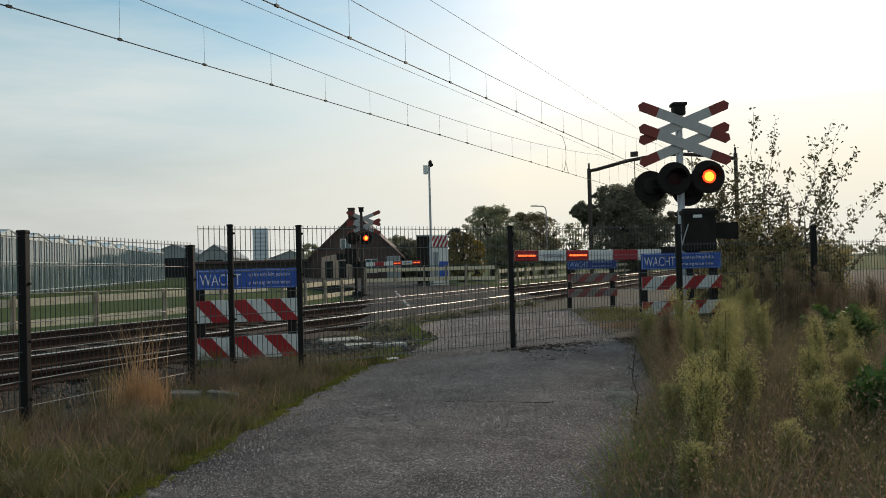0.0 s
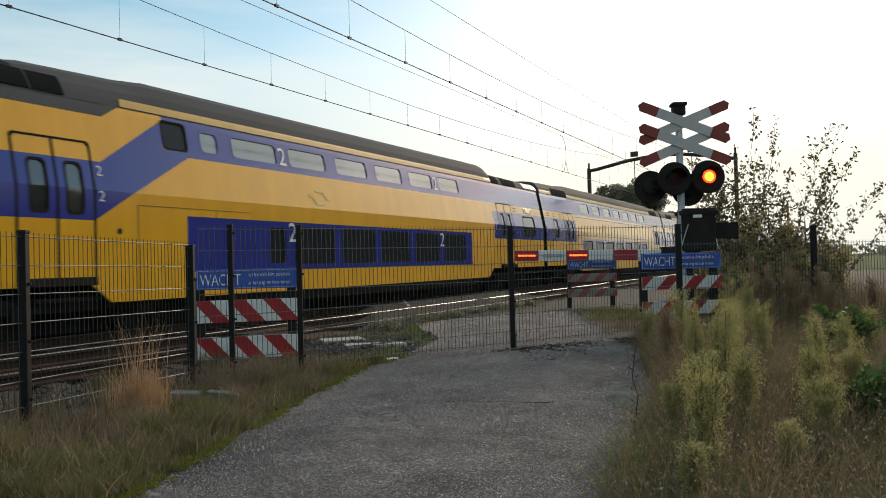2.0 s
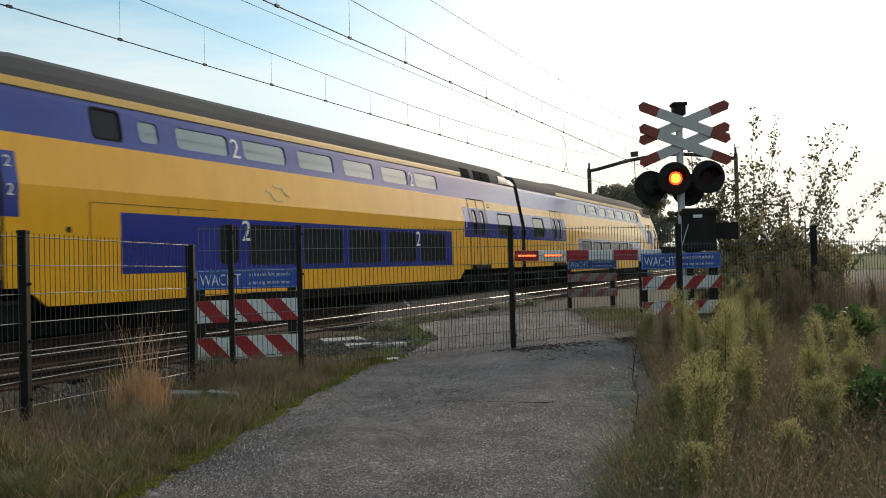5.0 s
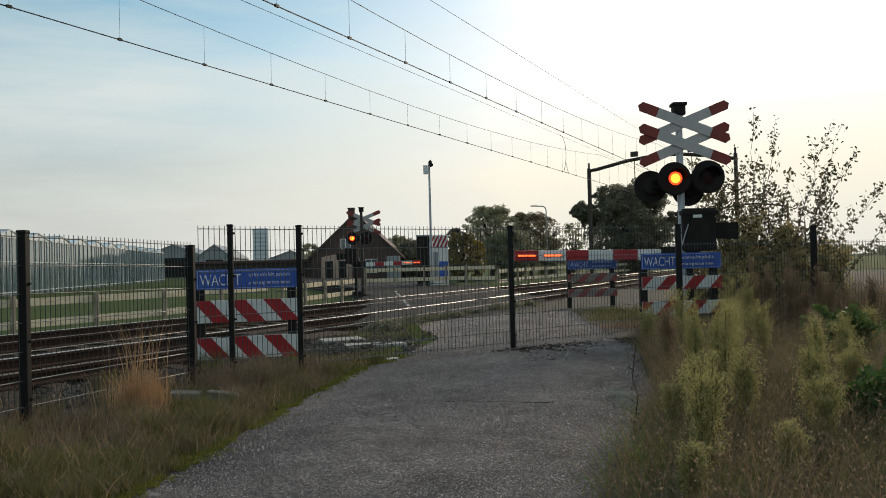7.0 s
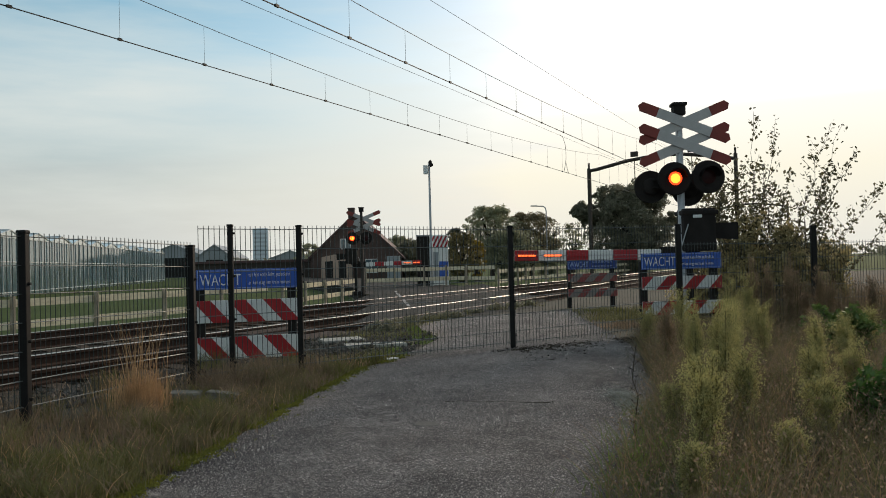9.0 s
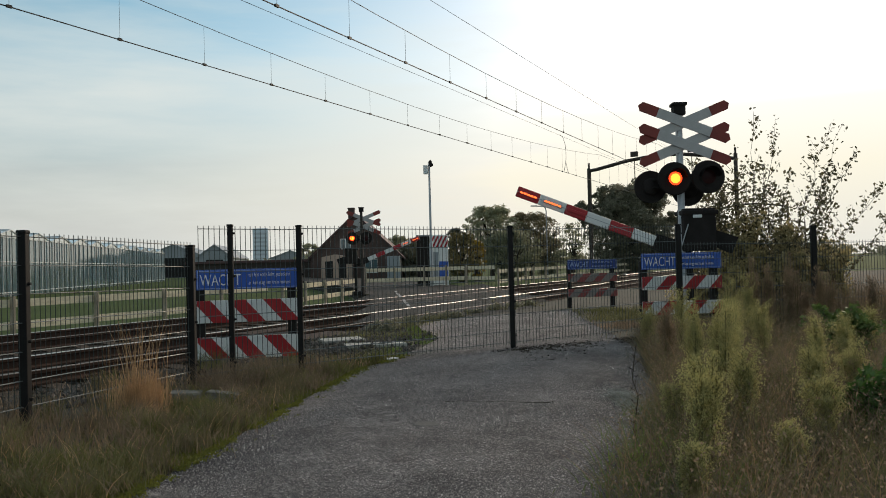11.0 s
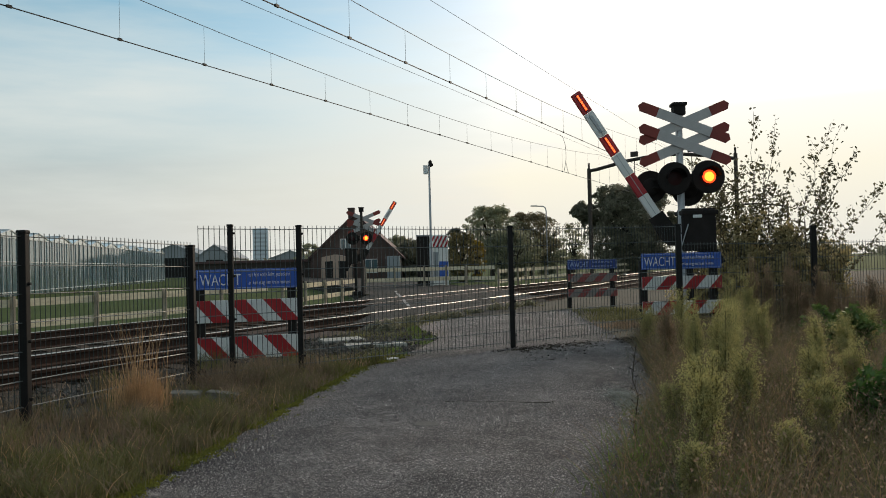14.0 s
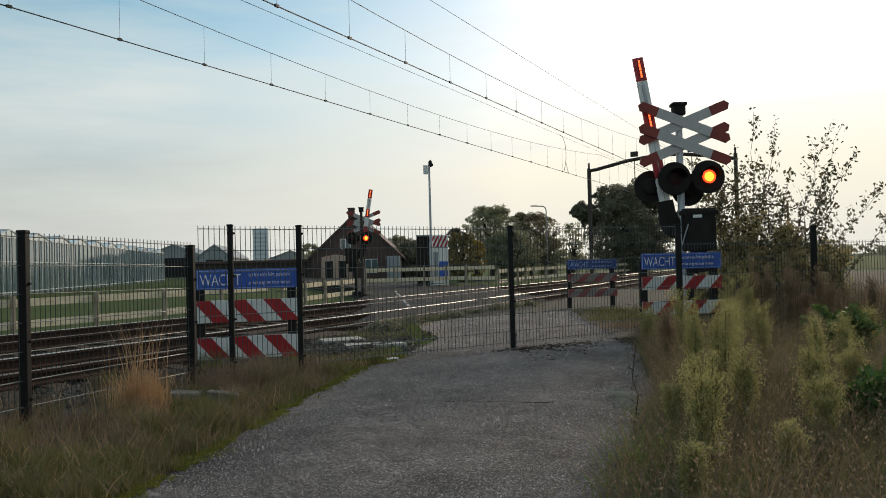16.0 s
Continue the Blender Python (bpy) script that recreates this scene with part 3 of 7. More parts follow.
def build_ballast():
    bm = bmesh.new()
    prof = [(DN - 2.7, -0.55), (DN - 1.75, -0.23), (DN + 1.4, -0.2), ((DN + DF) / 2, -0.24), (DF - 1.4, -0.2), (DF + 1.75, -0.23), (DF + 2.9, -0.75)]
    xs = [-40 + 4 * k for k in range(90)]
    rows = [[bm.verts.new(trk(s, d, z)) for d, z in prof] for s in xs]
    for a, b in zip(rows, rows[1:]):
        for k in range(len(prof) - 1):
            bm.faces.new((a[k], a[k + 1], b[k + 1], b[k]))
    bmesh.ops.recalc_face_normals(bm, faces=bm.faces[:])
    bed = part("ballast_bed", bm, M["bed"])
    tagged(bed, "grey-brown crushed stone ballast bed under the tracks", "ballast", kind="structure")
    rng = np.random.default_rng(5)
    ico = bmesh.new()
    bmesh.ops.create_icosphere(ico, subdivisions=1, radius=1)
    v0 = np.array([v.co[:] for v in ico.verts])
    f0 = np.array([[v.index for v in f.verts] for f in ico.faces])
    ico.free()
    n = 9000
    s, d = rng.uniform(-3, 34, n), rng.uniform(DN - 2.9, DN + 1.9, n)
    near = rng.random(n) < 0.6
    d = np.where(near, rng.uniform(5.6, DN - 0.9, n), d)
    s = np.where(near, rng.uniform(1, 13.5, n), s)
    z = np.interp(d, [5.6] + [p[0] for p in prof], [-0.0] + [p[1] for p in prof])
    z = np.maximum(z, np.interp(d, [5.6, 7.0], [0.0, -0.38]))
    size = rng.uniform(0.018, 0.042, n)
    verts = np.repeat(v0[None], n, 0) * (size[:, None, None] * rng.uniform(0.6, 1.3, (n, 1, 3))) + rng.normal(0, 0.006, (n, len(v0), 3))
    verts += np.stack([s * SN - d * CS, s * CS + d * SN, z + size * 0.25], 1)[:, None, :]
    faces = f0[None] + (np.arange(n) * len(v0))[:, None, None]
    st = mesh_object("ballast_stones", verts.reshape(-1, 3).tolist(), faces.reshape(-1, 3).tolist(), M["ballast"])
    tagged(st, "loose grey and brown crushed ballast stones", "ballast", kind="stuff")


build_ballast()


def build_crossing():
    """Asphalt strips between and beside the rails where the path crosses at a sharp angle."""
    t = empty("level_crossing", Matrix.Identity(4), "dark asphalt level crossing surface flush with the rails", "level crossing", kind="structure")

    def edge(x_at_14, d, lean):
        # where the line x = x14 + lean * (y - 14) meets the distance d
        # d = -x CS + y SN
        y = (d + CS * (x_at_14 - 14 * lean)) / (SN - CS * lean)
        return Vector((x_at_14 + lean * (y - 14), y, 0))
    for d0, d1 in ((6.6, DN - 0.80), (DN - 0.68, DN + 0.71), (DN + 0.80, DF - 0.80), (DF - 0.68, DF + 0.71), (DF + 0.80, 16.5)):
        bm = bmesh.new()
        a, b = edge(-1.2, d0, -0.085), edge(-1.2, d1, -0.085)
        side_x = 2.55 if d0 < 7 else 3.4
        c, e = edge(side_x, d1, -0.05), edge(side_x, d0, -0.05)
        top = [bm.verts.new(p + Vector((0, 0, -0.012))) for p in (a, b, c, e)]
        bot = [bm.verts.new(p + Vector((ox, 0, -0.24))) for p, ox in ((a, -0.7), (b, -0.7), (c, 0.5), (e, 0.5))]
        bm.faces.new(top[::-1]), bm.faces.new(bot)
        for i in range(4):
            bm.faces.new((top[i], top[(i + 1) % 4], bot[(i + 1) % 4], bot[i]))
        bmesh.ops.recalc_face_normals(bm, faces=bm.faces[:])
        part("crossing_panel", bm, M["asphalt_dark"], t)
    bm = bmesh.new()
    for y0, y1 in ((21.2, 25.5), (27.5, 31.5), (32.5, 34.0)):
        x0, x1 = -0.9 - 0.0865 * (y0 - 21.2), -0.9 - 0.0865 * (y1 - 21.2)
        vs = [bm.verts.new(v) for v in ((x0 - 0.045, y0, 0.0), (x0 + 0.045, y0, 0.0), (x1 + 0.045, y1, 0.0), (x1 - 0.045, y1, 0.0))]
        bm.faces.new(vs)
    part("road_marking", bm, M["worn_line"], t, "worn white edge line")
    # rusty edge beams at the end of the crossing surface
    for s0, s1, d0, d1, z1 in ((10.5, 11.95, 7.2, 7.95, -0.03), (10.9, 12.5, 8.3, 8.75, -0.04), (11.2, 12.9, 9.0, 9.5, -0.04), (10.2, 10.9, 7.3, 7.8, -0.1)):
        bm = bmesh.new()
        box(bm, s0, s1, d0, d1, -0.3, z1, bevel=0.02)
        part("edge_beam", bm, M["rust"], t, at=TRACK.copy())


build_crossing()
far_road = strip("far_road", [(-3.2, 33.5), (-5.0, 45), (-12, 70), (-30, 110)], [(1.6, 36.5), (0.5, 45), (-5, 70), (-20, 110)], -0.06, M["asphalt_dark"], 0.6)
tagged(far_road, "dark asphalt road beyond the crossing", "road", kind="structure")


# ---- fences ----
def fence_panel(length, wires, height, pitch=0.05, spikes=True, r=0.0036):
    """Welded double-rod mesh: upright rods between pairs of flat rods. Local x along the panel, z up."""
    bm = bmesh.new()
    n = int(length / pitch)
    for k in range(n + 1):
        x = k * length / n
        tube(bm, (x, 0, 0.07), (x, 0, height + (0.03 if spikes else 0)), r, r, 4, False)
    for k in range(wires):
        z = max(height - 0.2 * k, 0.1)
        for y in (-0.006, 0.006):
            tube(bm, (0, y, z), (length, y, z), 0.0038, 0.0038, 6, True, mi=1)
    return bm


def fence_post(h, w=0.06, cap=True):
    bm = bmesh.new()
    box(bm, -w / 2, w / 2, -w / 2, w / 2, -0.3, h, bevel=0.006)
    if cap:
        box(bm, -w / 2 - 0.004, w / 2 + 0.004, -w / 2 - 0.004, w / 2 + 0.004, h, h + 0.025, bevel=0.008)
        for z in np.arange(0.2, h - 0.05, 0.4):
            tube(bm, (w / 2, 0, z), (w / 2 + 0.02, 0, z), 0.014, 0.01, 6)
    return bm


def build_fence(name, pts, panels, label, group="mesh fences"):
    """pts: posts as (x, y, base, height, width); panels: (from x, y, to x, y, base, height, wires)."""
    f = empty(name, Matrix.Translation((pts[0][0], pts[0][1], 0)), label, "fence", group)
    o = Vector((pts[0][0], pts[0][1], 0))
    for x, y, b, h, w in pts:
        part("post", fence_post(h, w), M["post_green"], f, at=Matrix.Translation(Vector((x, y, b)) - o))
    for x0, y0, x1, y1, b0, b1, h, wires in panels:
        ln = math.hypot(x1 - x0, y1 - y0)
        m = Matrix.Translation(Vector((x0, y0, b0)) - o) @ Matrix.Rotation(math.atan2(y1 - y0, x1 - x0), 4, "Z")
        bm = fence_panel(ln, wires, h)
        sh = (b1 - b0) / ln
        for v in bm.verts:
            v.co.z += sh * v.co.x
        part("mesh_panel", bm, [M["green_steel"], M["wire_grey"]], f, at=m)
    return f


build_fence("track_side_fence", [(-2.92, 5.75, 0.0, 1.35, 0.062), (-2.37, 7.75, -0.02, 1.30, 0.072)],
            [(-3.6, 3.2, -2.92, 5.75, 0.06, 0.05, 1.28, 7), (-2.92, 5.75, -2.37, 7.75, 0.05, 0.02, 1.28, 7)],
            "low dark green welded mesh fence beside the track")
build_fence("mesh_gate", [(-1.98, 7.7, 0.0, 1.46, 0.048), (-1.42, 8.15, 0.0, 1.46, 0.052), (0.8, 9.8, 0.0, 1.47, 0.06), (3.2, 11.25, 0.0, 1.50, 0.07)],
            [(-2.22, 7.5, -1.42, 8.15, 0.02, 0.02, 1.42, 8), (-1.42, 8.15, 0.8, 9.8, 0.02, 0.02, 1.43, 8), (0.8, 9.8, 3.2, 11.25, 0.02, 0.06, 1.43, 8)],
            "closed dark green welded mesh gate across the path")
build_fence("meadow_fence", [(5.33, 11.9, 0.0, 1.46, 0.07), (7.7, 12.55, 0.0, 1.3, 0.07)],
            [(3.2, 11.25, 5.33, 11.9, 0.04, 0.02, 1.21, 7), (5.33, 11.9, 7.7, 12.55, 0.02, 0.02, 1.21, 7), (7.7, 12.55, 10.2, 13.2, 0.02, 0.02, 1.21, 7)],
            "low dark green welded mesh fence among bushes")


# ---- warning boards ----
def striped_board(bm_w, bm_r, w, z0, z1, slant, step, y, phase=0.0, wide=0.5):
    """White board with slanted red bars; slant: sideways run over the board's height, phase: where the first bar stands at the foot."""
    box(bm_w, -w / 2, w / 2, y, y + 0.02, z0, z1, bevel=0.004)
    for k in range(-2, int(w / step) + 2):
        xa = -w / 2 + phase + k * step
        pts = [(xa, z0), (xa + step * wide, z0), (xa + step * wide + slant, z1), (xa + slant, z1)]
        lo, hi = -w / 2 + 0.003, w / 2 - 0.003
        poly = clip_x(clip_x(pts, lo, True), hi, False)
        if len(poly) >= 3:
            prism(bm_r, poly, 0.006, Matrix.Translation((0, y - 0.004, 0)))


def clip_x(poly, lim, keep_right):
    out = []
    for a, b in zip(poly, poly[1:] + poly[:1]):
        ia = (a[0] >= lim) == keep_right
        ib = (b[0] >= lim) == keep_right
        if ia:
            out.append(a)
        if ia != ib:
            t = (lim - a[0]) / (b[0] - a[0])
            out.append((lim, a[1] + t * (b[1] - a[1])))
    return out


# worn: takes the duller sign paints instead of the bright ones
def build_wait_sign(m, lean, label="blue warning sign above red and white striped boards", worn=False):
    g = empty("warning_barrier", m, label, "warning sign", "pedestrian warning barriers")
    w = 1.15
    bm = bmesh.new()
    box(bm, -w / 2, w / 2, 0, 0.025, 0.86, 1.085, bevel=0.006)
    plate = part("sign_plate", bm, M["dull_blue" if worn else "blue"], g, "blue enamelled plate")
    bm = bmesh.new()
    for a, b, c, e in ((-w / 2 + .012, w / 2 - .012, .872, .878), (-w / 2 + .012, w / 2 - .012, 1.067, 1.073), (-w / 2 + .012, -w / 2 + .018, .878, 1.067), (w / 2 - .018, w / 2 - .012, .878, 1.067)):
        box(bm, a, b, -0.003, 0.001, c, e)
    part("border", bm, M["text_dim"], plate)
    me = text_mesh("WACHT", 0.18)
    me.materials.append(M["text_dim" if worn else "blue_text"])
    o = new("lettering", me)
    o.parent = plate
    o.matrix_basis = Matrix.Translation((-w / 2 + 0.04, -0.003, 0.908)) @ Matrix.Diagonal((0.66, 1, 1, 1))
    for txt, z in (("tot het rode licht gedoofd is", 1.0), ("er kan nog een trein komen", 0.91)):
        me = text_mesh(txt, 0.062)
        me.materials.append(M["text_dim" if worn else "blue_text"])
        o = new("lettering", me)
        o.parent = plate
        o.matrix_basis = Matrix.Translation((-w / 2 + 0.57, -0.003, z)) @ Matrix.Diagonal((0.66, 1, 1, 1))
    for z0 in ((0.49, 0.08) if lean < 0 else (0.575, 0.227)):
        bw, br = bmesh.new(), bmesh.new()
        if lean < 0:
            striped_board(bw, br, w, z0, z0 + 0.25, -0.22, 0.383, 0.0, 0.175, 0.5)
        else:
            striped_board(bw, br, w, z0, z0 + 0.186, 0.17, 0.38, 0.0, 0.2, 0.47)
        b = part("striped_board", bw, M["dull_white" if worn else "white"], g)
        part("red_stripes", br, M["dull_red" if worn else "red"], b)
    for x in (-w / 2 + 0.04, w / 2 - 0.1):
        bm = bmesh.new()
        box(bm, x - 0.05, x + 0.05, 0.027, 0.11, -0.35, 0.98, bevel=0.01)
        part("post", bm, M["black"], g)
    return g


wait = build_wait_sign(pose(-2.2, 9.35, -0.02, 0, 0, 14), -1.0)
build_wait_sign(pose(3.34, 11.6, 0.05, 0, 0, 4), 1.0)
build_wait_sign(pose(3.4, 18.9, 0.0, 0, 0, 6), 1.0, "dull warning sign above dull striped boards", True)


# ---- level crossing signals ----
def build_signal(m, label, toward, cross_x=0.13, cross_z=0.0, mast_x=0.07, mast_paint="galv", lamp_places=((-0.06, 2.25, -1), (0.445, 2.265, -1), (-0.35, 2.16, 1), (0.22, 2.1, 1))):
    """A mast with a double cross, four lamps, a drive box and a boom. Local y points away from the traffic that it stops."""
    g = empty("crossing_signal", m, label, "crossing signal", "crossing signals")
    bm = bmesh.new()
    lathe(bm, [(0.075, -0.1), (0.075, 1.1), (0.055, 1.14), (0.052, 3.25)], 14, Matrix.Translation((mast_x, 0, 0)))
    part("mast", bm, M[mast_paint], g, smooth=True)
    bm = bmesh.new()
    box(bm, mast_x - 0.09, mast_x + 0.09, -0.09, 0.09, 3.22, 3.4, bevel=0.02)
    box(bm, mast_x - 0.11, mast_x + 0.11, -0.11, 0.11, 3.36, 3.41, bevel=0.015)
    part("bell", bm, M["black"], g, "dark bell housing")
    # the double cross: two crosses, one above the other
    for zc in (3.1 + cross_z, 2.77 + cross_z):
        for sgn in (-1, 1):
            arm = bmesh.new()
            box(arm, -0.43, 0.43, -0.012, 0.012, -0.074, 0.074, bevel=0.004)
            mm = pose(cross_x, -0.075 - 0.013 * sgn, zc, 0, sgn * 22.0, 0)
            a = part("cross_arm", arm, M["cross_white"], g, at=mm)
            for e in (-1, 1):
                tips = bmesh.new()
                x0 = e * 0.43
                pts = [(x0, -0.074), (x0 + e * 0.26, -0.074), (x0 + e * 0.31, 0.0), (x0 + e * 0.26, 0.074), (x0, 0.074)]
                prism(tips, pts, 0.024, Matrix.Translation((0, -0.012, 0)))
                part("arm_tip", tips, M["tip_red"], a, "backlit dark red arm tip")
    # lamps: (x, z, faces the path or away)
    lamps, glows = [], []
    for x, z, face in lamp_places:
        rot = Matrix.Translation((x, face * 0.15, z)) @ Matrix.Rotation(math.pi / 2 if face < 0 else -math.pi / 2, 4, "X")
        bm = bmesh.new()
        lathe(bm, [(0.0, -0.03), (0.245, -0.03), (0.25, 0.0), (0.235, 0.012), (0.135, 0.012), (0.135, 0.02), (0.0, 0.02)], 32)
        b = part("lamp_board", bm, M["black"], g, "round black background board", at=rot)
        bm = bmesh.new()
        lathe(bm, [(0.0, -0.1), (0.11, -0.095), (0.13, -0.07), (0.13, -0.03)], 20)
        part("housing", bm, M["black"], b, smooth=True)
        bm = bmesh.new()
        lathe(bm, [(0.105, 0.026), (0.07, 0.034), (0.0, 0.038)], 24)
        part("lens", bm, M["lens"], b, "dark red glass lens", smooth=True)
        bm = bmesh.new()
        for k in range(-5, 6):
            a0, a1 = math.radians(90 + k * 16 - 8), math.radians(90 + k * 16 + 8)
            # hood: upper part of a short tube
            up = -1 if face < 0 else -1
            q = [Vector((0.14 * math.cos(a0), -up * 0.14 * math.sin(a0), 0.02)), Vector((0.14 * math.cos(a1), -up * 0.14 * math.sin(a1), 0.02)),
                 Vector((0.14 * math.cos(a1), -up * 0.14 * math.sin(a1), 0.2)), Vector((0.14 * math.cos(a0), -up * 0.14 * math.sin(a0), 0.2))]
            vs = [bm.verts.new(p) for p in q]
            bm.faces.new(vs)
        bmesh.ops.solidify(bm, geom=bm.faces[:], thickness=0.004)
        part("hood", bm, M["black"], b)
        bm = bmesh.new()
        lathe(bm, [(0.0, 0.0), (0.1, 0.0), (0.1, 0.004), (0.072, 0.007)], 28)
        lathe(bm, [(0.072, 0.007), (0.0, 0.012)], 28, mi=1)
        glow = part("lamp_light", bm, [M["lamp"], M["lamp_core"]], b, "lit orange-red signal light")
        lamps.append(glow)
        bm = bmesh.new()
        lathe(bm, [(0.0, 0.0), (0.096, 0.0), (0.092, 0.006), (0.0, 0.01)], 28)
        glows.append(part("fading_light", bm, M["glow"], b, "dim red fading signal light"))
    bm = bmesh.new()
    for z in (2.13, 2.25):
        tube(bm, (-0.35, 0, z), (0.45, 0, z), 0.02, 0.02, 8)
    part("lamp_bracket", bm, M["black"], g)
    # drive box
    bm = bmesh.new()
    box(bm, 0.05, 0.53, -0.2, 0.2, 1.16, 1.8, bevel=0.03)
    box(bm, 0.02, 0.56, -0.22, 0.22, 1.7, 1.77, bevel=0.02)
    dv = part("drive_box", bm, M["black"], g, "black barrier drive housing")
    bm = bmesh.new()
    box(bm, 0.18, 0.31, -0.226, -0.2, 1.655, 1.7, bevel=0.004)
    part("plate", bm, M["white"], dv, "small white plate")
    bm = bmesh.new()
    tube(bm, (0.1, -0.23, 1.56), (-0.02, -0.23, 1.2), 0.009, 0.009, 6)
    part("rod", bm, M["galv"], dv)
    bm = bmesh.new()
    box(bm, 0.1, 0.2, -0.1, 0.1, -0.1, 1.14, bevel=0.02)
    box(bm, -0.14, 0.3, -0.16, 0.16, -0.1, 0.06, bevel=0.02)
    part("pedestal", bm, M["black"], g)
    # boom, turning about a pin in the drive box
    px_, pz_ = 0.264, 1.475
    boom = empty("boom", Matrix.Translation((px_, 0.0, pz_)))
    boom.parent = g
    bm = bmesh.new()
    prism(bm, [(0.12, 0.1), (0.64, 0.12), (0.64, -0.14), (0.12, -0.12), (0.06, -0.34), (-0.02, -0.45), (-0.18, -0.5), (-0.52, -0.48), (-0.52, -0.25), (-0.28, -0.24), (-0.17, -0.18), (-0.12, 0.1)], 0.08, Matrix.Translation((0, -0.045, 0)))
    part("boom_bracket", bm, M["black"], boom, "black cranked arm with counterweight")
    cols = ["white", "red", "white", "red", "white", "red"]
    bounds = [-0.45, -0.875, -1.24, -1.615, -1.95, -2.37, -2.73]
    for a, b, c in zip(bounds, bounds[1:], cols):
        bm = bmesh.new()
        box(bm, b + 0.002, a - 0.002, -0.03, 0.03, -0.444, -0.284, bevel=0.012)
        part("boom_section", bm, M[c], boom)
        bm = bmesh.new()
        box(bm, b + 0.002, a - 0.002, -0.034, -0.03, -0.368, -0.36)
        part("boom_groove", bm, M["galv"], boom)
    leds = []
    for x in (-2.55, -2.16, -1.78):
        bm = bmesh.new()
        box(bm, x - 0.15, x + 0.15, min(toward * 0.046, toward * 0.03), max(toward * 0.046, toward * 0.03), -0.388, -0.34, bevel=0.006)
        hs = part("boom_lamp", bm, M["red"] if x != -2.16 else M["galv"], boom, "slim boom lamp")
        bm = bmesh.new()
        for k in range(5):
            box(bm, -0.13 + 0.054 * k, -0.13 + 0.054 * k + 0.046, -0.004, 0.004, -0.013, 0.013, bevel=0.003)
        leds.append(part("lamp_light", bm, M["led"], hs, "lit red boom light strip", at=Matrix.Translation((x, toward * (0.05 if x == -2.55 else 0.036), -0.364))))
    return g, lamps, glows, boom, leds


near_signal = build_signal(pose(3.55, 12.5, 0.0), "level crossing mast with double red and white cross, lamps and barrier", -1)
far_signal = build_signal(pose(-3.35, 33.0, 0.0, 0, 0, 180), "distant level crossing mast with double cross, lamps and barrier", 1, -0.2, -0.14, -0.12, "dark_steel", ((-0.26, 2.17, -1), (0.25, 2.17, -1), (-0.3, 2.17, 1), (0.245, 2.17, 1)))


# ---- overhead line ----
def build_overhead():
    for dc, off, name in ((DN, -0.23, "overhead_line"), (DF, -0.17, "overhead_line")):
        e = empty(name, TRACK @ Matrix.Translation((0, dc + off, 0)), "overhead contact wire hung by droppers from a carrier wire", "overhead line", "overhead lines")
        bm = bmesh.new()
        tube(bm, (-60, 0, 5.6), (57, 0, 5.6), 0.012, 0.012, 5)
        tube(bm, (57, 0, 5.6), (300, 0.25, 5.6), 0.012, 0.012, 5)
        part("contact_wire", bm, M["wire"], e)
        mid = 24.2 if dc == DF else 21.5
        mz = lambda s: 6.29 + 0.0017 * min(abs(((s - mid + 30.5) % 61) - 30.5), 24) ** 2
        bm = bmesh.new()
        pts = [(s, 0, mz(s)) for s in np.arange(-36, 180, 3.0)]
        path_tube(bm, pts, 0.008, 5)
        part("carrier_wire", bm, M["wire"], e)
        bm = bmesh.new()
        tube(bm, (-60, 0.05, 7.43), (57, 0.05, 7.43), 0.007, 0.007, 4)
        tube(bm, (57, 0.05, 7.43), (300, 0.05, 7.43), 0.007, 0.007, 4)
        part("feeder_wire", bm, M["wire"], e)
        for k in range(40):
            s = 11.81 + 2.39 * (k - 6) if dc == DF else 11.65 + 2.36 * (k - 6)
            bm = bmesh.new()
            tube(bm, (s, 0, 5.6), (s, 0, mz(s)), 0.004, 0.004, 4)
            box(bm, s - 0.05, s + 0.05, -0.018, 0.018, 5.58, 5.63)
            part("dropper", bm, M["wire"], e)
        if dc == DF:
            bm = bmesh.new()
            path_tube(bm, [(40.3, 0, 7.43), (40.7, 0, 7.35), (41.1, 0.0, 7.0), (41.15, 0, 6.4), (41.0, 0, 6.0), (40.7, 0, 5.62)], 0.012, 5)
            path_tube(bm, [(41.1, 0, 6.1), (41.3, 0, 5.8), (41.5, 0, 5.6)], 0.012, 5)
            part("jumper_cable", bm, M["wire"], e, "loose hanging jumper cable")


build_overhead()


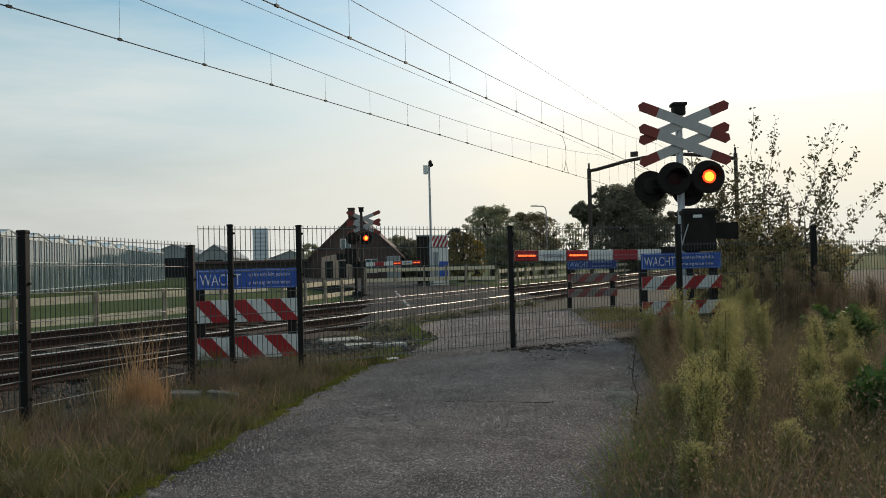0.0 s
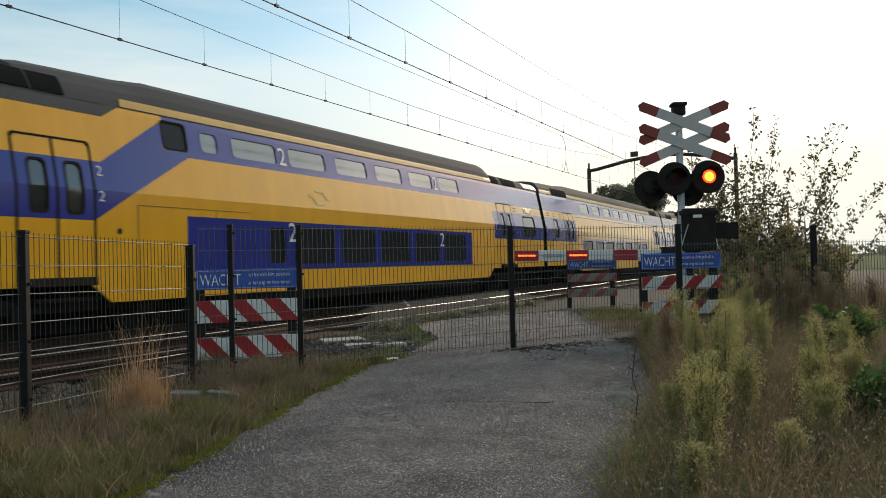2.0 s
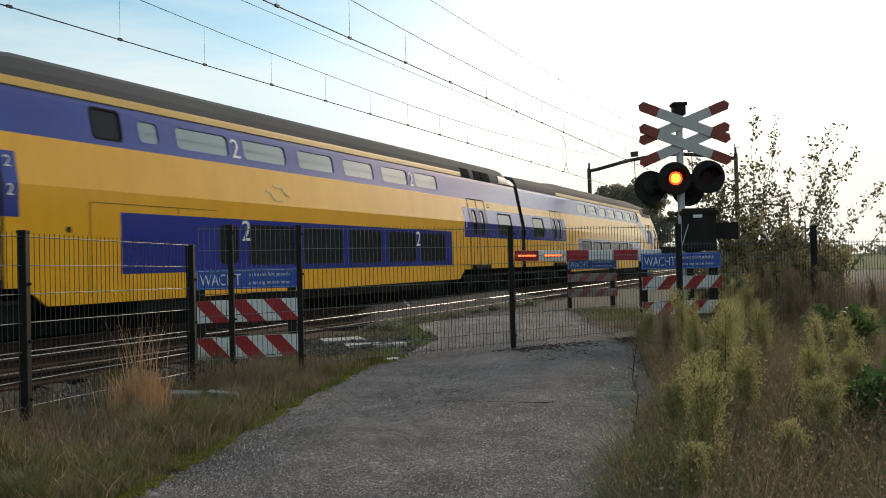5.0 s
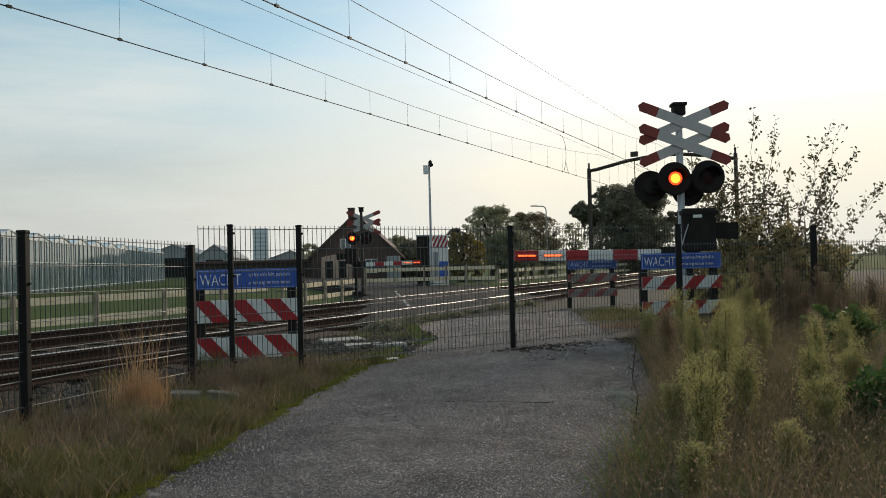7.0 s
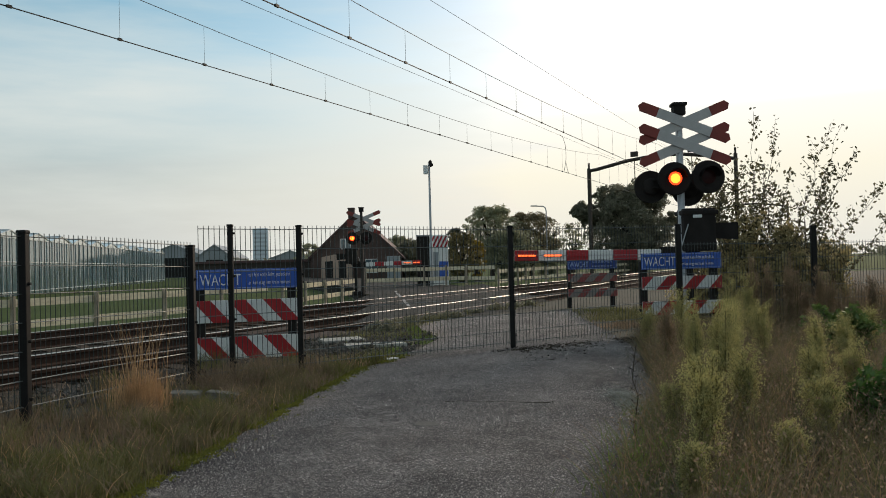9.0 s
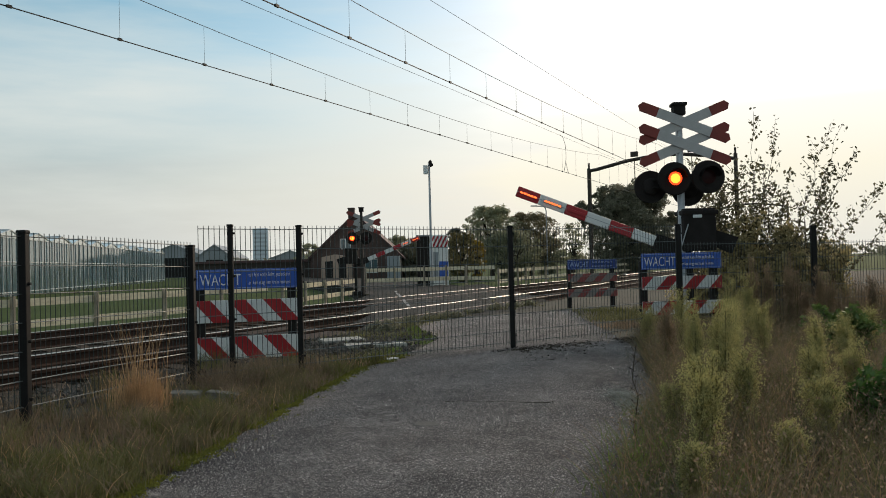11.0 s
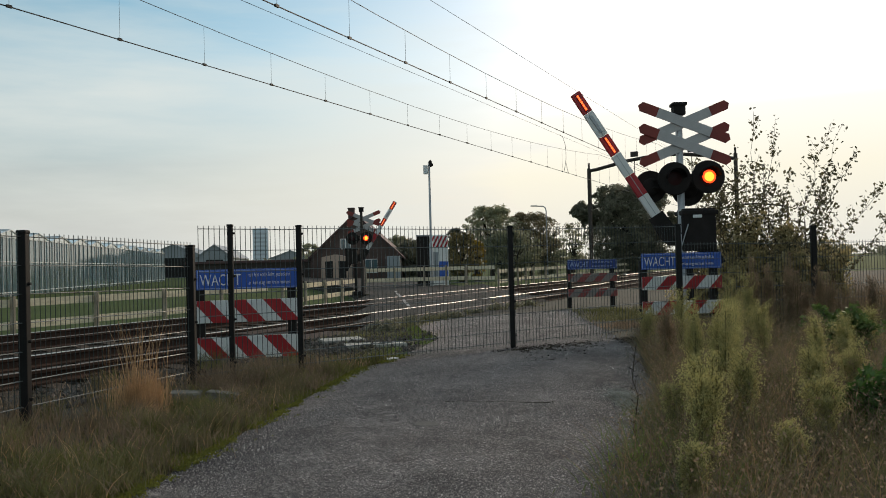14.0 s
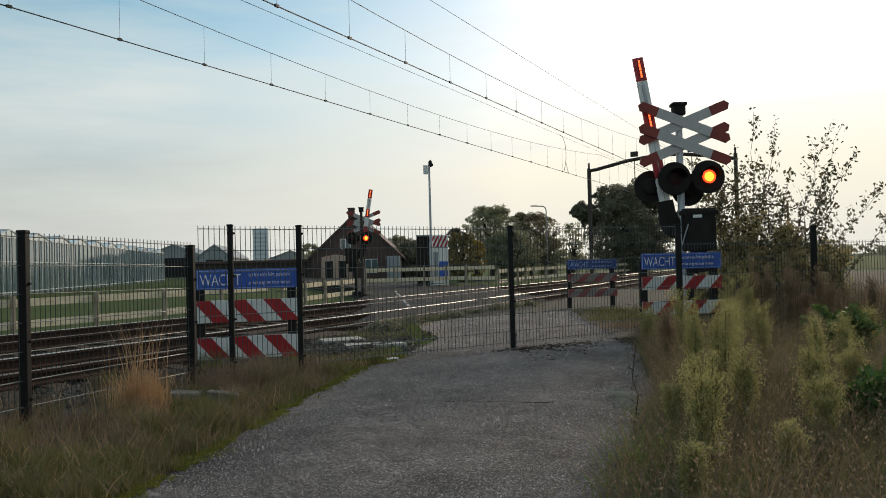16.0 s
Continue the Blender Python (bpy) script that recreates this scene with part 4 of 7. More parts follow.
def build_portal(s):
    e = empty("catenary_portal", TRACK @ Matrix.Translation((s, 0, 0)), "brown steel catenary portal over both tracks", "catenary mast", "catenary portals")
    for y, top in ((5.9, 8.2), (15.7, 7.9)):
        bm = bmesh.new()
        for x in (-0.11, 0.11):
            box(bm, x - 0.025, x + 0.025, y - 0.11, y + 0.11, -0.6, top - 0.4, bevel=0.004)
        box(bm, -0.1, 0.1, y - 0.012, y + 0.012, -0.6, top - 0.4)
        box(bm, -0.06, 0.06, y - 0.06, y + 0.06, top - 0.4, top, bevel=0.01)
        part("mast", bm, M["dark_steel"], e)
    bm = bmesh.new()
    pts = [(0, 15.7, 7.35), (0, 15.2, 7.4), (0, 13, 7.85), (0, 11.2, 8.05), (0, 9.5, 8.05), (0, 7.0, 7.7), (0, 5.9, 7.45)]
    for a, b in zip(pts, pts[1:]):
        tube(bm, a, b, 0.13, 0.13, 6)
    part("beam", bm, M["dark_steel"], e)
    for y in (DN - 0.2, DF - 0.2):
        bm = bmesh.new()
        tube(bm, (0, y, 8.0), (0, y, 6.2), 0.03, 0.03, 6)
        tube(bm, (0, y - 0.7, 5.95), (0, y + 0.9, 5.75), 0.02, 0.02, 6)
        box(bm, -0.1, 0.1, y - 0.25, y + 0.25, 8.1, 8.45, bevel=0.02)
        part("hanger", bm, M["dark_steel"], e)
    return e


portal = build_portal(57.0)
copy_thing(portal, TRACK @ Matrix.Translation((118.0, 0, 0)))
copy_thing(portal, TRACK @ Matrix.Translation((179.0, 0, 0)))


# ---- plank fences beyond the tracks ----
def plank_fence(pts, z_top, gap, spacing=2.4, name="plank_fence", label="pale weathered two-plank wooden fence", front=False):
    """pts: line of x, y; two planks on wooden posts."""
    o = Vector((pts[0][0], pts[0][1], 0))
    f = empty(name, Matrix.Translation(o), label, "wooden fence", "plank fences")
    for (x0, y0), (x1, y1) in zip(pts, pts[1:]):
        ln = math.hypot(x1 - x0, y1 - y0)
        n = max(1, round(ln / spacing))
        ang = math.atan2(y1 - y0, x1 - x0)
        rot = Matrix.Rotation(ang, 4, "Z")
        for k in range(n):
            bm = bmesh.new()
            st = ln / n
            box(bm, 0.01, st - 0.01, -0.075, -0.045, -0.09, 0.09, bevel=0.006)
            base = Vector((x0 + (x1 - x0) * k / n, y0 + (y1 - y0) * k / n, 0)) - o
            p = part("plank", bm, M["plank"], f, at=Matrix.Translation(base + Vector((0, 0, z_top))) @ rot)
            share("plank", p, Matrix.Translation(base + Vector((0, 0, z_top - gap + random.uniform(-.02, .02)))) @ rot, f)
            bm = bmesh.new()
            gz = ground_z(base.x + o.x, base.y + o.y)
            oy = -0.13 if front else 0.0
            box(bm, -0.045, 0.045, -0.043 + oy, 0.05 + oy, gz - 0.2, z_top + 0.16, bevel=0.01)
            part("post", bm, M["post_wood"], f, at=Matrix.Translation(base) @ rot)
    return f


def tp(s, d):
    v = trk(s, d)
    return (v.x, v.y)


plank_fence([tp(-6, 17.0), tp(22.0, 17.0)], 0.42, 0.5, front=True)
plank_fence([tp(23.5, 17.6), (-4.1, 38.0)], 0.38, 0.5, front=True)
plank_fence([(-3.9, 41.5), (-1.0, 41.5), (1.2, 42.0), (2.6, 41.2)], 0.83, 0.52, 1.5, front=True)
plank_fence([(2.6, 41.2), tp(48, 17.0), tp(110, 17.0)], 0.62, 0.52, 2.4, front=True)


# ---- the train ----
CREASE, SILL = 2.47, 3.68


def flank_y(z):
    if z <= CREASE:
        return 1.40
    if z <= 4.02:
        return 1.40 - 0.3 * (z - CREASE) / (4.02 - CREASE)
    return float(np.interp(z, [4.02, 4.2, 4.35, 4.45, 4.55], [1.1, 1.0, 0.87, 0.7, 0.44]))


def mirror_x(boxes, total):
    return [(total - b, total - a, c, e) for a, b, c, e in boxes]


# height, distance of the nose's middle line behind the front of the train
XF = [(0.28, -0.5), (0.6, -0.4), (1.0, -0.34), (1.4, -0.46), (1.8, -0.66), (2.2, -0.63), (2.6, -0.58), (3.0, -0.5), (3.4, -0.32), (3.8, -0.1), (4.1, 0.2), (4.3, 0.5), (4.45, 0.9), (4.55, 1.4)]


def nose_lim(z):
    """Where the rounded cab end passes into the straight side wall."""
    return float(np.interp(z, [0.28, 2.3, 2.6, 3.0, 3.4, 3.7, 4.2, 4.55], [0.5, 0.8, 0.98, 1.14, 1.5, 2.0, 2.55, 2.9]))


def coach_spec(kind, ln):
    """Openings and colour fields of a coach, as boxes (x from, x to, z from, z to), x from its front end."""
    sp = {"pale": [], "mid": [], "dark": [], "blue": [], "grey": [], "doors": [], "bogies": []}
    if kind in ("cab", "long"):
        lo = ln - (19.9 if kind == "cab" else 18.85)
        sp["pale"] += [(lo + 2 * k, lo + 2 * k + 1.55, 3.41, 3.88) for k in range(6)] + [(lo - 0.96, lo - 0.43, 3.42, 3.86)]
        sp["dark"] += [(lo - 2.0, lo - 1.35, 3.39, 3.93), (lo + 0.98, lo + 1.52, 1.2, 1.95)]
        sp["dark"] += [(lo + 1.9 + 2 * k, lo + 3.52 + 2 * k, 1.17, 1.99) for k in range(5)]
        sp["blue"] += [(lo - 1.6, lo + 12.1, 1.03, 2.11)]
        sp["doors"] += [ln - 5.22]
        sp["mid"] += [(ln - 2.6, ln - 1.24, 2.1, 2.87)]
    elif kind == "first":
        sp["pale"] += [(19.57 - 2.235 * k, 21.12 - 2.235 * k, 3.41, 3.9) for k in range(7)]
        sp["dark"] += [(19.16 - 2.19 * k, 20.74 - 2.19 * k, 1.2, 2.0) for k in range(7)]
        sp["blue"] += [(ln - 21.4, 21.27, 1.03, 2.11)]
        sp["doors"] += [ln - 3.72]
        sp["mid"] += [(ln - 1.33, ln - 0.8, 2.12, 2.9)]
    else:
        lo = ln - 20.9
        sp["pale"] += [(lo + 0.66 + 2 * k, lo + 2 * k + 2.21, 3.41, 3.88) for k in range(7)]
        sp["dark"] += [(lo + 0.37 + 2.02 * k, lo + 1.97 + 2.02 * k, 1.17, 1.99) for k in range(7)]
        sp["blue"] += [(lo + 0.02, lo + 14.9, 1.03, 2.11)]
        sp["doors"] += [ln - 3.9]
    rear = sp["doors"][0]
    sp["blue"] += [(rear - 0.5, ln - 0.1, 1.95, 2.97), (ln - 8.2, ln - 0.1, 3.26, 4.04)]
    if kind == "cab":
        sp["mid"] += [(1.22, 1.62, 2.32, 3.0)]
        sp["doors"] += [2.6]
        sp["blue"] += [(2.06, 4.1, 1.95, 2.97), (5.94, ln - 0.1, 3.27, 4.04)]
        sp["grey"] += [(0, 4.5, 3.79, 4.04)]
        sp["bogies"] = [(1.35, 4.42), (ln - 6.3, ln)]
    else:
        small = kind in ("short", "first")
        sp["mid"] += [(1.46, 1.98, 2.12, 2.9)]
        sp["doors"] += [3.05 if small else 2.98]
        sp["blue"] += [(0.1, 4.85 if small else 4.77, 1.95, 2.97), (0.1, ln - 0.1, 3.27, 4.04)]
        sp["bogies"] = [(0, 5.45 if small else 5.25), (ln - (5.2 if small else 6.2), ln)]
    sp["mid"] += [(a + o, a + o + 0.33, 2.05, 2.9) for a in sp["doors"] for o in (0.25, 0.94)]
    return sp


def build_flank(side, x0, ln, kind, flip):
    """One side wall as cells with real window openings. Materials: 0 yellow, 1 blue, 2 grey."""
    sp = coach_spec(kind, ln)
    start, end = (0.5 if kind == "cab" else 0.2), ln - 0.2
    if flip:
        for k in ("pale", "mid", "dark", "blue", "grey"):
            sp[k] = mirror_x(sp[k], ln)
        sp["doors"] = [ln - a - 1.5 for a in sp["doors"]]
        sp["bogies"] = [(ln - b, ln - a) for a, b in sp["bogies"]]
        start, end = ln - end, ln - start
    wins = sp["pale"] + sp["mid"] + sp["dark"]
    xs, zs = {start, end}, {0.55, 0.86, CREASE, 4.04}
    if kind == "cab":
        ticks = [0.5 + 0.1 * k for k in range(21)]
        xs |= {ln - x for x in ticks} if flip else set(ticks)
        zs |= {1.2, 1.7, 2.3, 2.6, 2.8, 3.2, 3.4, 3.6, 3.9}
    for a, b, c, e in wins + sp["blue"] + sp["grey"]:
        xs |= {a, b}
        zs |= {c, e}
    for a, b in sp["bogies"]:
        xs |= {a, b}
    xs = sorted({round(x, 4) for x in xs if start - 1e-6 <= x <= end + 1e-6})
    zs = sorted({round(z, 4) for z in zs})
    verts, faces, idx, vid = [], [], [], {}

    def vert(x, z):
        k = (x, z)
        if k not in vid:
            vid[k] = len(verts)
            verts.append((x0 + x, side * flank_y(z), z))
        return vid[k]

    def inside(boxes, x, z):
        return any(a < x < b and c < z < e for a, b, c, e in boxes)
    for xa, xb in zip(xs, xs[1:]):
        for za, zb in zip(zs, zs[1:]):
            cx, cz = (xa + xb) / 2, (za + zb) / 2
            if kind == "cab" and (ln - xa if flip else xb) <= nose_lim(za):
                continue
            if inside(wins, cx, cz) or (cz < 0.86 and any(a < cx < b for a, b in sp["bogies"])):
                continue
            q = (vert(xa, za), vert(xb, za), vert(xb, zb), vert(xa, zb))
            faces.append(q if side < 0 else q[::-1])
            idx.append(2 if inside(sp["grey"], cx, cz) else (1 if inside(sp["blue"], cx, cz) else 0))
    return verts, faces, idx, sp


def rounded(a, b, c, e, r, n=3):
    """Corner points of a rounded box in the x-z plane."""
    out = []
    for cx, cz, t0 in ((b - r, c + r, -90), (b - r, e - r, 0), (a + r, e - r, 90), (a + r, c + r, 180)):
        for k in range(n + 1):
            t = math.radians(t0 + 90 * k / n)
            out.append((cx + r * math.cos(t), cz + r * math.sin(t)))
    return out


def pane_and_frame(x0, box_, side, bm_p, bm_f, r=0.1):
    """A rounded pane, bent where the side wall bends, and the rubber frame round it."""
    a, b, c, e = box_
    r = min(r, (b - a) * 0.35, (e - c) * 0.35)
    bent = c + r + 0.02 < CREASE < e - r - 0.02

    def outline(g, rr):
        pts = rounded(a + g, b - g, c + g, e - g, rr)
        if bent:
            k = len(pts) // 4
            pts = pts[:k] + [(b - g, CREASE)] + pts[k:3 * k] + [(a + g, CREASE)] + pts[3 * k:]
        return pts
    inner, outer = outline(0.02, r), outline(-0.02, r * 0.9)

    def v(bm, p, out):
        return bm.verts.new((x0 + p[0], side * (flank_y(p[1]) + out), p[1]))
    n = len(inner)
    if bent:
        for part_ in ([p for p in inner if p[1] <= CREASE], [p for p in inner if p[1] >= CREASE]):
            mid_x = (a + b) / 2
            mid_z = sum(p[1] for p in part_) / len(part_)
            part_.sort(key=lambda p: math.atan2(p[1] - mid_z, p[0] - mid_x))
            bm_p.faces.new([v(bm_p, p, -0.02) for p in part_])
    else:
        bm_p.faces.new([v(bm_p, p, -0.02) for p in inner])
    ring_i = [v(bm_f, p, 0.004) for p in inner]
    ring_o = [v(bm_f, p, 0.004) for p in outer]
    ring_d = [v(bm_f, p, -0.03) for p in inner]
    for k in range(n):
        bm_f.faces.new((ring_o[k], ring_o[(k + 1) % n], ring_i[(k + 1) % n], ring_i[k]))
        bm_f.faces.new((ring_i[k], ring_i[(k + 1) % n], ring_d[(k + 1) % n], ring_d[k]))


# upper panes: the sky's reflection is put into this paler, metallic glass
M["tpale"] = mat("sky_pale_coach_glass", (0.29, 0.31, 0.3), 0.08, 0.7, dark=(0.2, 0.22, 0.21), scale=0.6, amount=1.2, bump=0.0)

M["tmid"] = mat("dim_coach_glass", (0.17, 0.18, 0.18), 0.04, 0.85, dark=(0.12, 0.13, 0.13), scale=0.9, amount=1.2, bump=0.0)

def build_nose(body, x_tip, direction):
    """The rounded cab end. direction 1: the body runs towards +x from the tip."""
    zs = [0.28 + (4.55 - 0.28) * k / 240 for k in range(241)]
    ys = [-1 + 2 * k / 200 for k in range(201)]

    def xat(z, y):
        f = float(np.interp(z, [p[0] for p in XF], [p[1] for p in XF]))
        lim = nose_lim(z)
        return f + (lim - f) * (1 - max(0.0, 1 - abs(y) ** 2.4) ** (1 / 1.88))
    verts, faces, idx = [], [], []
    for z in zs:
        for y in ys:
            yy = math.sin(y * math.pi / 2)
            verts.append((x_tip + direction * xat(z, yy), yy * flank_y(z) * (1.0 if z > 0.55 else 0.94 + 0.06 * (z - .28) / .27), z))
    w = len(ys)
    for j in range(len(zs) - 1):
        for k in range(w - 1):
            q = (j * w + k, j * w + k + 1, (j + 1) * w + k + 1, (j + 1) * w + k)
            faces.append(q if direction < 0 else q[::-1])
            c = [(verts[q[0]][i] + verts[q[2]][i]) / 2 for i in range(3)]
            x, y, z = (c[0] - x_tip) * direction, c[1], c[2]
            low = 1.76 + 0.36 * abs(y) ** 2 / 1.1
            lim = float(np.interp(z, [1.9, 2.27, 2.72, 3.4, 3.77, 4.0], [-0.35, -0.05, 0.32, 1.06, 1.6, 9]))
            mi = 1 if z > low and x < lim else 0
            if z > 4.0 and x > 1.1:
                mi = 4
            if 0.62 < z < 1.36 and abs(y) < 0.86:
                mi = 2
            if 2.3 < z < 3.3 and abs(y) < 0.98 - 0.12 * (z - 2.3) and mi == 1:
                mi = 3
            idx.append(mi)
    front = mesh_object("cab_front", verts, faces, [M["yellow"], M["tmask"], M["tdark"], M["tscreen"], M["troof"]], body, True, idx)
    tagged(front, "rounded yellow cab front with dark windscreen mask")

    def onto(m):
        return Matrix.Translation((x_tip, 0, 0)) @ Matrix.Diagonal((direction, 1, 1, 1)) @ m
    for y, z, r in ((-0.74, 1.7, 0.032), (0.74, 1.7, 0.032), (0.0, 2.2, 0.06)):
        x = xat(z, y / flank_y(z))
        bm = bmesh.new()
        lathe(bm, [(0.0, 0.03), (r * 0.7, 0.02), (r, -0.02), (r, -0.08)], 14, Matrix.Rotation(-math.pi / 2, 4, "Y"))
        part("headlight", bm, (M["tpale"] if abs(y) < 0.1 else M["headlight"]) if direction > 0 else M["lens"], front, at=onto(Matrix.Translation((x, y, z))))
    bm = bmesh.new()
    box(bm, -0.62, 1.0, -0.2, 0.2, 0.78, 1.15, bevel=0.05)
    part("coupler", bm, M["tdark"], body, at=onto(Matrix.Identity(4)))
    for y in (-0.35, 0.3):
        bm = bmesh.new()
        x = xat(2.5, 0.2)
        tube(bm, (x - 0.05, y - 0.3, 2.42), (x + 0.06, y + 0.38, 2.62), 0.02, 0.014, 5)
        part("wiper", bm, M["black"], front, at=onto(Matrix.Identity(4)))
    bm = bmesh.new()
    path_tube(bm, [(xat(3.34, y / 1.3) - 0.015, y, 3.34) for y in np.linspace(-1.0, 1.0, 11)], 0.03, 5)
    part("visor", bm, M["black"], front, at=onto(Matrix.Identity(4)))
    for y in (-0.62, 0.62):
        bm = bmesh.new()
        box(bm, 0.8, 1.1, y - 0.07, y + 0.07, 4.2, 4.42, bevel=0.03)
        tube(bm, (0.9, y, 4.4), (0.9, y, 4.5), 0.02, 0.02, 6)
        part("roof_horn", bm, M["tgrey"], body, at=onto(Matrix.Identity(4)))
    for x in (0.86, 1.68):
        for y in (-1.41, 1.41):
            bm = bmesh.new()
            box(bm, x, x + 0.1, y - 0.012, y + 0.012, 1.22, 2.5, bevel=0.008)
            part("cab_handrail", bm, M["rust"], body, "brown weathered strip beside the cab door", at=onto(Matrix.Identity(4)))
    # slanting blue field behind the first door
    for side in (-1, 1):
        for pts, paint in (([(4.1, 1.955), (4.98, CREASE), (4.1, CREASE)], "tblue"), ([(4.1, CREASE), (4.98, CREASE), (5.86, 2.93), (5.86, 3.896), (4.3, 2.965), (4.1, 2.965)], "tblue"), ([(5.86, 2.93), (6.52, 3.275), (6.52, 3.37), (5.86, 3.37)], "tblue"),
                           ([(4.5, 3.8), (4.92, 4.035), (4.5, 4.035)], "troof")):
            bm = bmesh.new()
            f = [bm.verts.new((x, side * (flank_y(z) + 0.004), z)) for x, z in pts]
            k = [bm.verts.new((x, side * (flank_y(z) - 0.01), z)) for x, z in pts]
            bm.faces.new(f)
            for i in range(len(pts)):
                bm.faces.new((f[i], k[i], k[(i + 1) % len(pts)], f[(i + 1) % len(pts)]))
            bmesh.ops.recalc_face_normals(bm, faces=bm.faces[:])
            part("blue_field" if paint == "tblue" else "roof_edge", bm, M[paint], body, at=onto(Matrix.Identity(4)))


def build_bogie(x, parent):
    bm = bmesh.new()
    for y in (-1.05, 1.05):
        box(bm, x - 1.7, x + 1.7, y - 0.1, y + 0.1, 0.42, 0.68, bevel=0.03)
        for wx in (-1.25, 1.25):
            box(bm, x + wx - 0.18, x + wx + 0.18, y - 0.14, y + 0.14, 0.3, 0.62, bevel=0.03)
        for k in (-0.4, 0.4):
            tube(bm, (x + k, y, 0.4), (x + k, y, 0.85), 0.09, 0.09, 10)
    box(bm, x - 0.5, x + 0.5, -0.9, 0.9, 0.45, 0.85, bevel=0.03)
    b = part("bogie", bm, M["tdark"], parent)
    for wx in (-1.25, 1.25):
        bm = bmesh.new()
        for y in (-0.7535, 0.7535):
            m = Matrix.Translation((x + wx, y, 0.46)) @ Matrix.Rotation(math.pi / 2, 4, "X")
            lathe(bm, [(0.0, -0.06), (0.46, -0.06), (0.46, 0.06), (0.0, 0.06)], 24, m)
        tube(bm, (x + wx, -0.75, 0.46), (x + wx, 0.75, 0.46), 0.08, 0.08, 8)
        part("wheelset", bm, M["tdark"], b)


def build_car(train, x0, ln, kind, flip=False, panto=None, first=False):
    body = new("coach")
    body.parent = train
    tagged(body, "yellow and blue double-deck coach")
    x1 = x0 + ln
    for side in (-1, 1):
        v, f, idx, sp = build_flank(side, x0, ln, kind, flip)
        wall = mesh_object("side_wall", v, f, [M["yellow"], M["tblue"], M["troof"]], body, False, idx)
        # glass graded pale, mid and dark by what each row would reflect
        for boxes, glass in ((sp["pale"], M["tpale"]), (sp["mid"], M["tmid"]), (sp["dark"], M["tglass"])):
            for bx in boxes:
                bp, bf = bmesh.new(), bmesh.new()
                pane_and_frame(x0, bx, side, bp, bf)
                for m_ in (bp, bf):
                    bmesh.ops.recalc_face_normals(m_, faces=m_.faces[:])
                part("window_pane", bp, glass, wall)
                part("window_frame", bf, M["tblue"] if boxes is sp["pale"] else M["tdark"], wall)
        # slanting ends of the skirt beside the bogies
        for a, b in sp["bogies"]:
            for edge_, way in ((a, 1), (b, -1)):
                if 1.0 < edge_ < ln - 1.0 and not (kind == "cab" and min(edge_, ln - edge_) < 2.0):
                    bm = bmesh.new()
                    tri_ = [(edge_, 0.56), (edge_, 0.862), (edge_ + way * 0.42, 0.862)]
                    near_ = [bm.verts.new((x0 + x, side * 1.4, z)) for x, z in tri_]
                    deep_ = [bm.verts.new((x0 + x, side * 1.36, z)) for x, z in tri_]
                    bm.faces.new(near_), bm.faces.new(deep_[::-1])
                    for q in range(3):
                        bm.faces.new((near_[q], deep_[q], deep_[(q + 1) % 3], near_[(q + 1) % 3]))
                    bmesh.ops.recalc_face_normals(bm, faces=bm.faces[:])
                    part("skirt_end", bm, M["yellow"], wall)
        for a in sp["doors"]:
            bm = bmesh.new()
            a += x0
            for (xa, xb, za, zb) in ((a - 0.01, a + 0.04, 0.88, 3.24), (a + 0.73, a + 0.78, 0.88, 3.28), (a + 1.47, a + 1.52, 0.88, 3.24), (a + 0.04, a + 1.47, 3.26, 3.3), (a + 0.0, a + 0.08, 3.22, 3.28), (a + 1.43, a + 1.51, 3.22, 3.28)):
                zz = [za, CREASE, zb] if za < CREASE < zb else [za, zb]
                for z0_, z1_ in zip(zz, zz[1:]):
                    vs = [bm.verts.new((x, side * (flank_y(z) + 0.005), z)) for x, z in ((xa, z0_), (xb, z0_), (xb, z1_), (xa, z1_))]
                    bm.faces.new(vs)
            dr = part("door_seam", bm, M["tdark"], wall)
            bm = bmesh.new()
            box(bm, a + 0.1, a + 1.42, side * 1.42 - 0.12, side * 1.42 + 0.03, 0.86, 1.0, bevel=0.01)
            part("door_step", bm, M["tdark"], wall)
    # roof
    bm = bmesh.new()
    f0, f1 = (2.9 if kind == "cab" and not flip else 0.2), (2.9 if kind == "cab" and flip else 0.2)
    rear_h = 5.1 if kind == "cab" and not flip else (5.8 if flip else (0.55 if kind == "long" else 3.6))
    hump = {"cab": 5.2, "long": 4.5, "short": 4.3, "first": 4.3}[kind]
    xs = [x0 + f0, x0 + max(f0 + 0.3, 1.6), x0 + hump, x0 + hump + 0.7, x1 - rear_h - 0.6, x1 - max(f1 + 0.3, rear_h), x1 - f1]
    hs = [4.57, 4.62, 4.68, 4.75, 4.75, 4.47, 4.42] if kind == "cab" and not flip else [4.58, 4.61, 4.65, 4.73, 4.73, 4.7 if f1 > 1 else 4.47, 4.42 if f1 < 1 else 4.57]
    if kind == "first":
        hs[5:] = [4.69, 4.6]
    prof = [(-1, 0), (-0.98, 0.2), (-0.935, 0.45), (-0.83, 0.74), (-0.6, 0.92), (-0.28, 0.985), (0, 1), (0.28, 0.985), (0.6, 0.92), (0.83, 0.74), (0.935, 0.45), (0.98, 0.2), (1, 0)]

    def roof_y(x, z):
        """Half width of the roof at a place and height."""
        h = float(np.interp(x, xs, hs))
        return wy * float(np.interp((z - 4.02) / (h - 4.02), [0, 0.2, 0.45, 0.74, 0.92], [1, 0.98, 0.935, 0.83, 0.6]))
    wy = flank_y(4.02)
    rows = [[bm.verts.new((x, a * wy, 4.02 + (h - 4.02) * b)) for a, b in prof] for x, h in zip(xs, hs)]
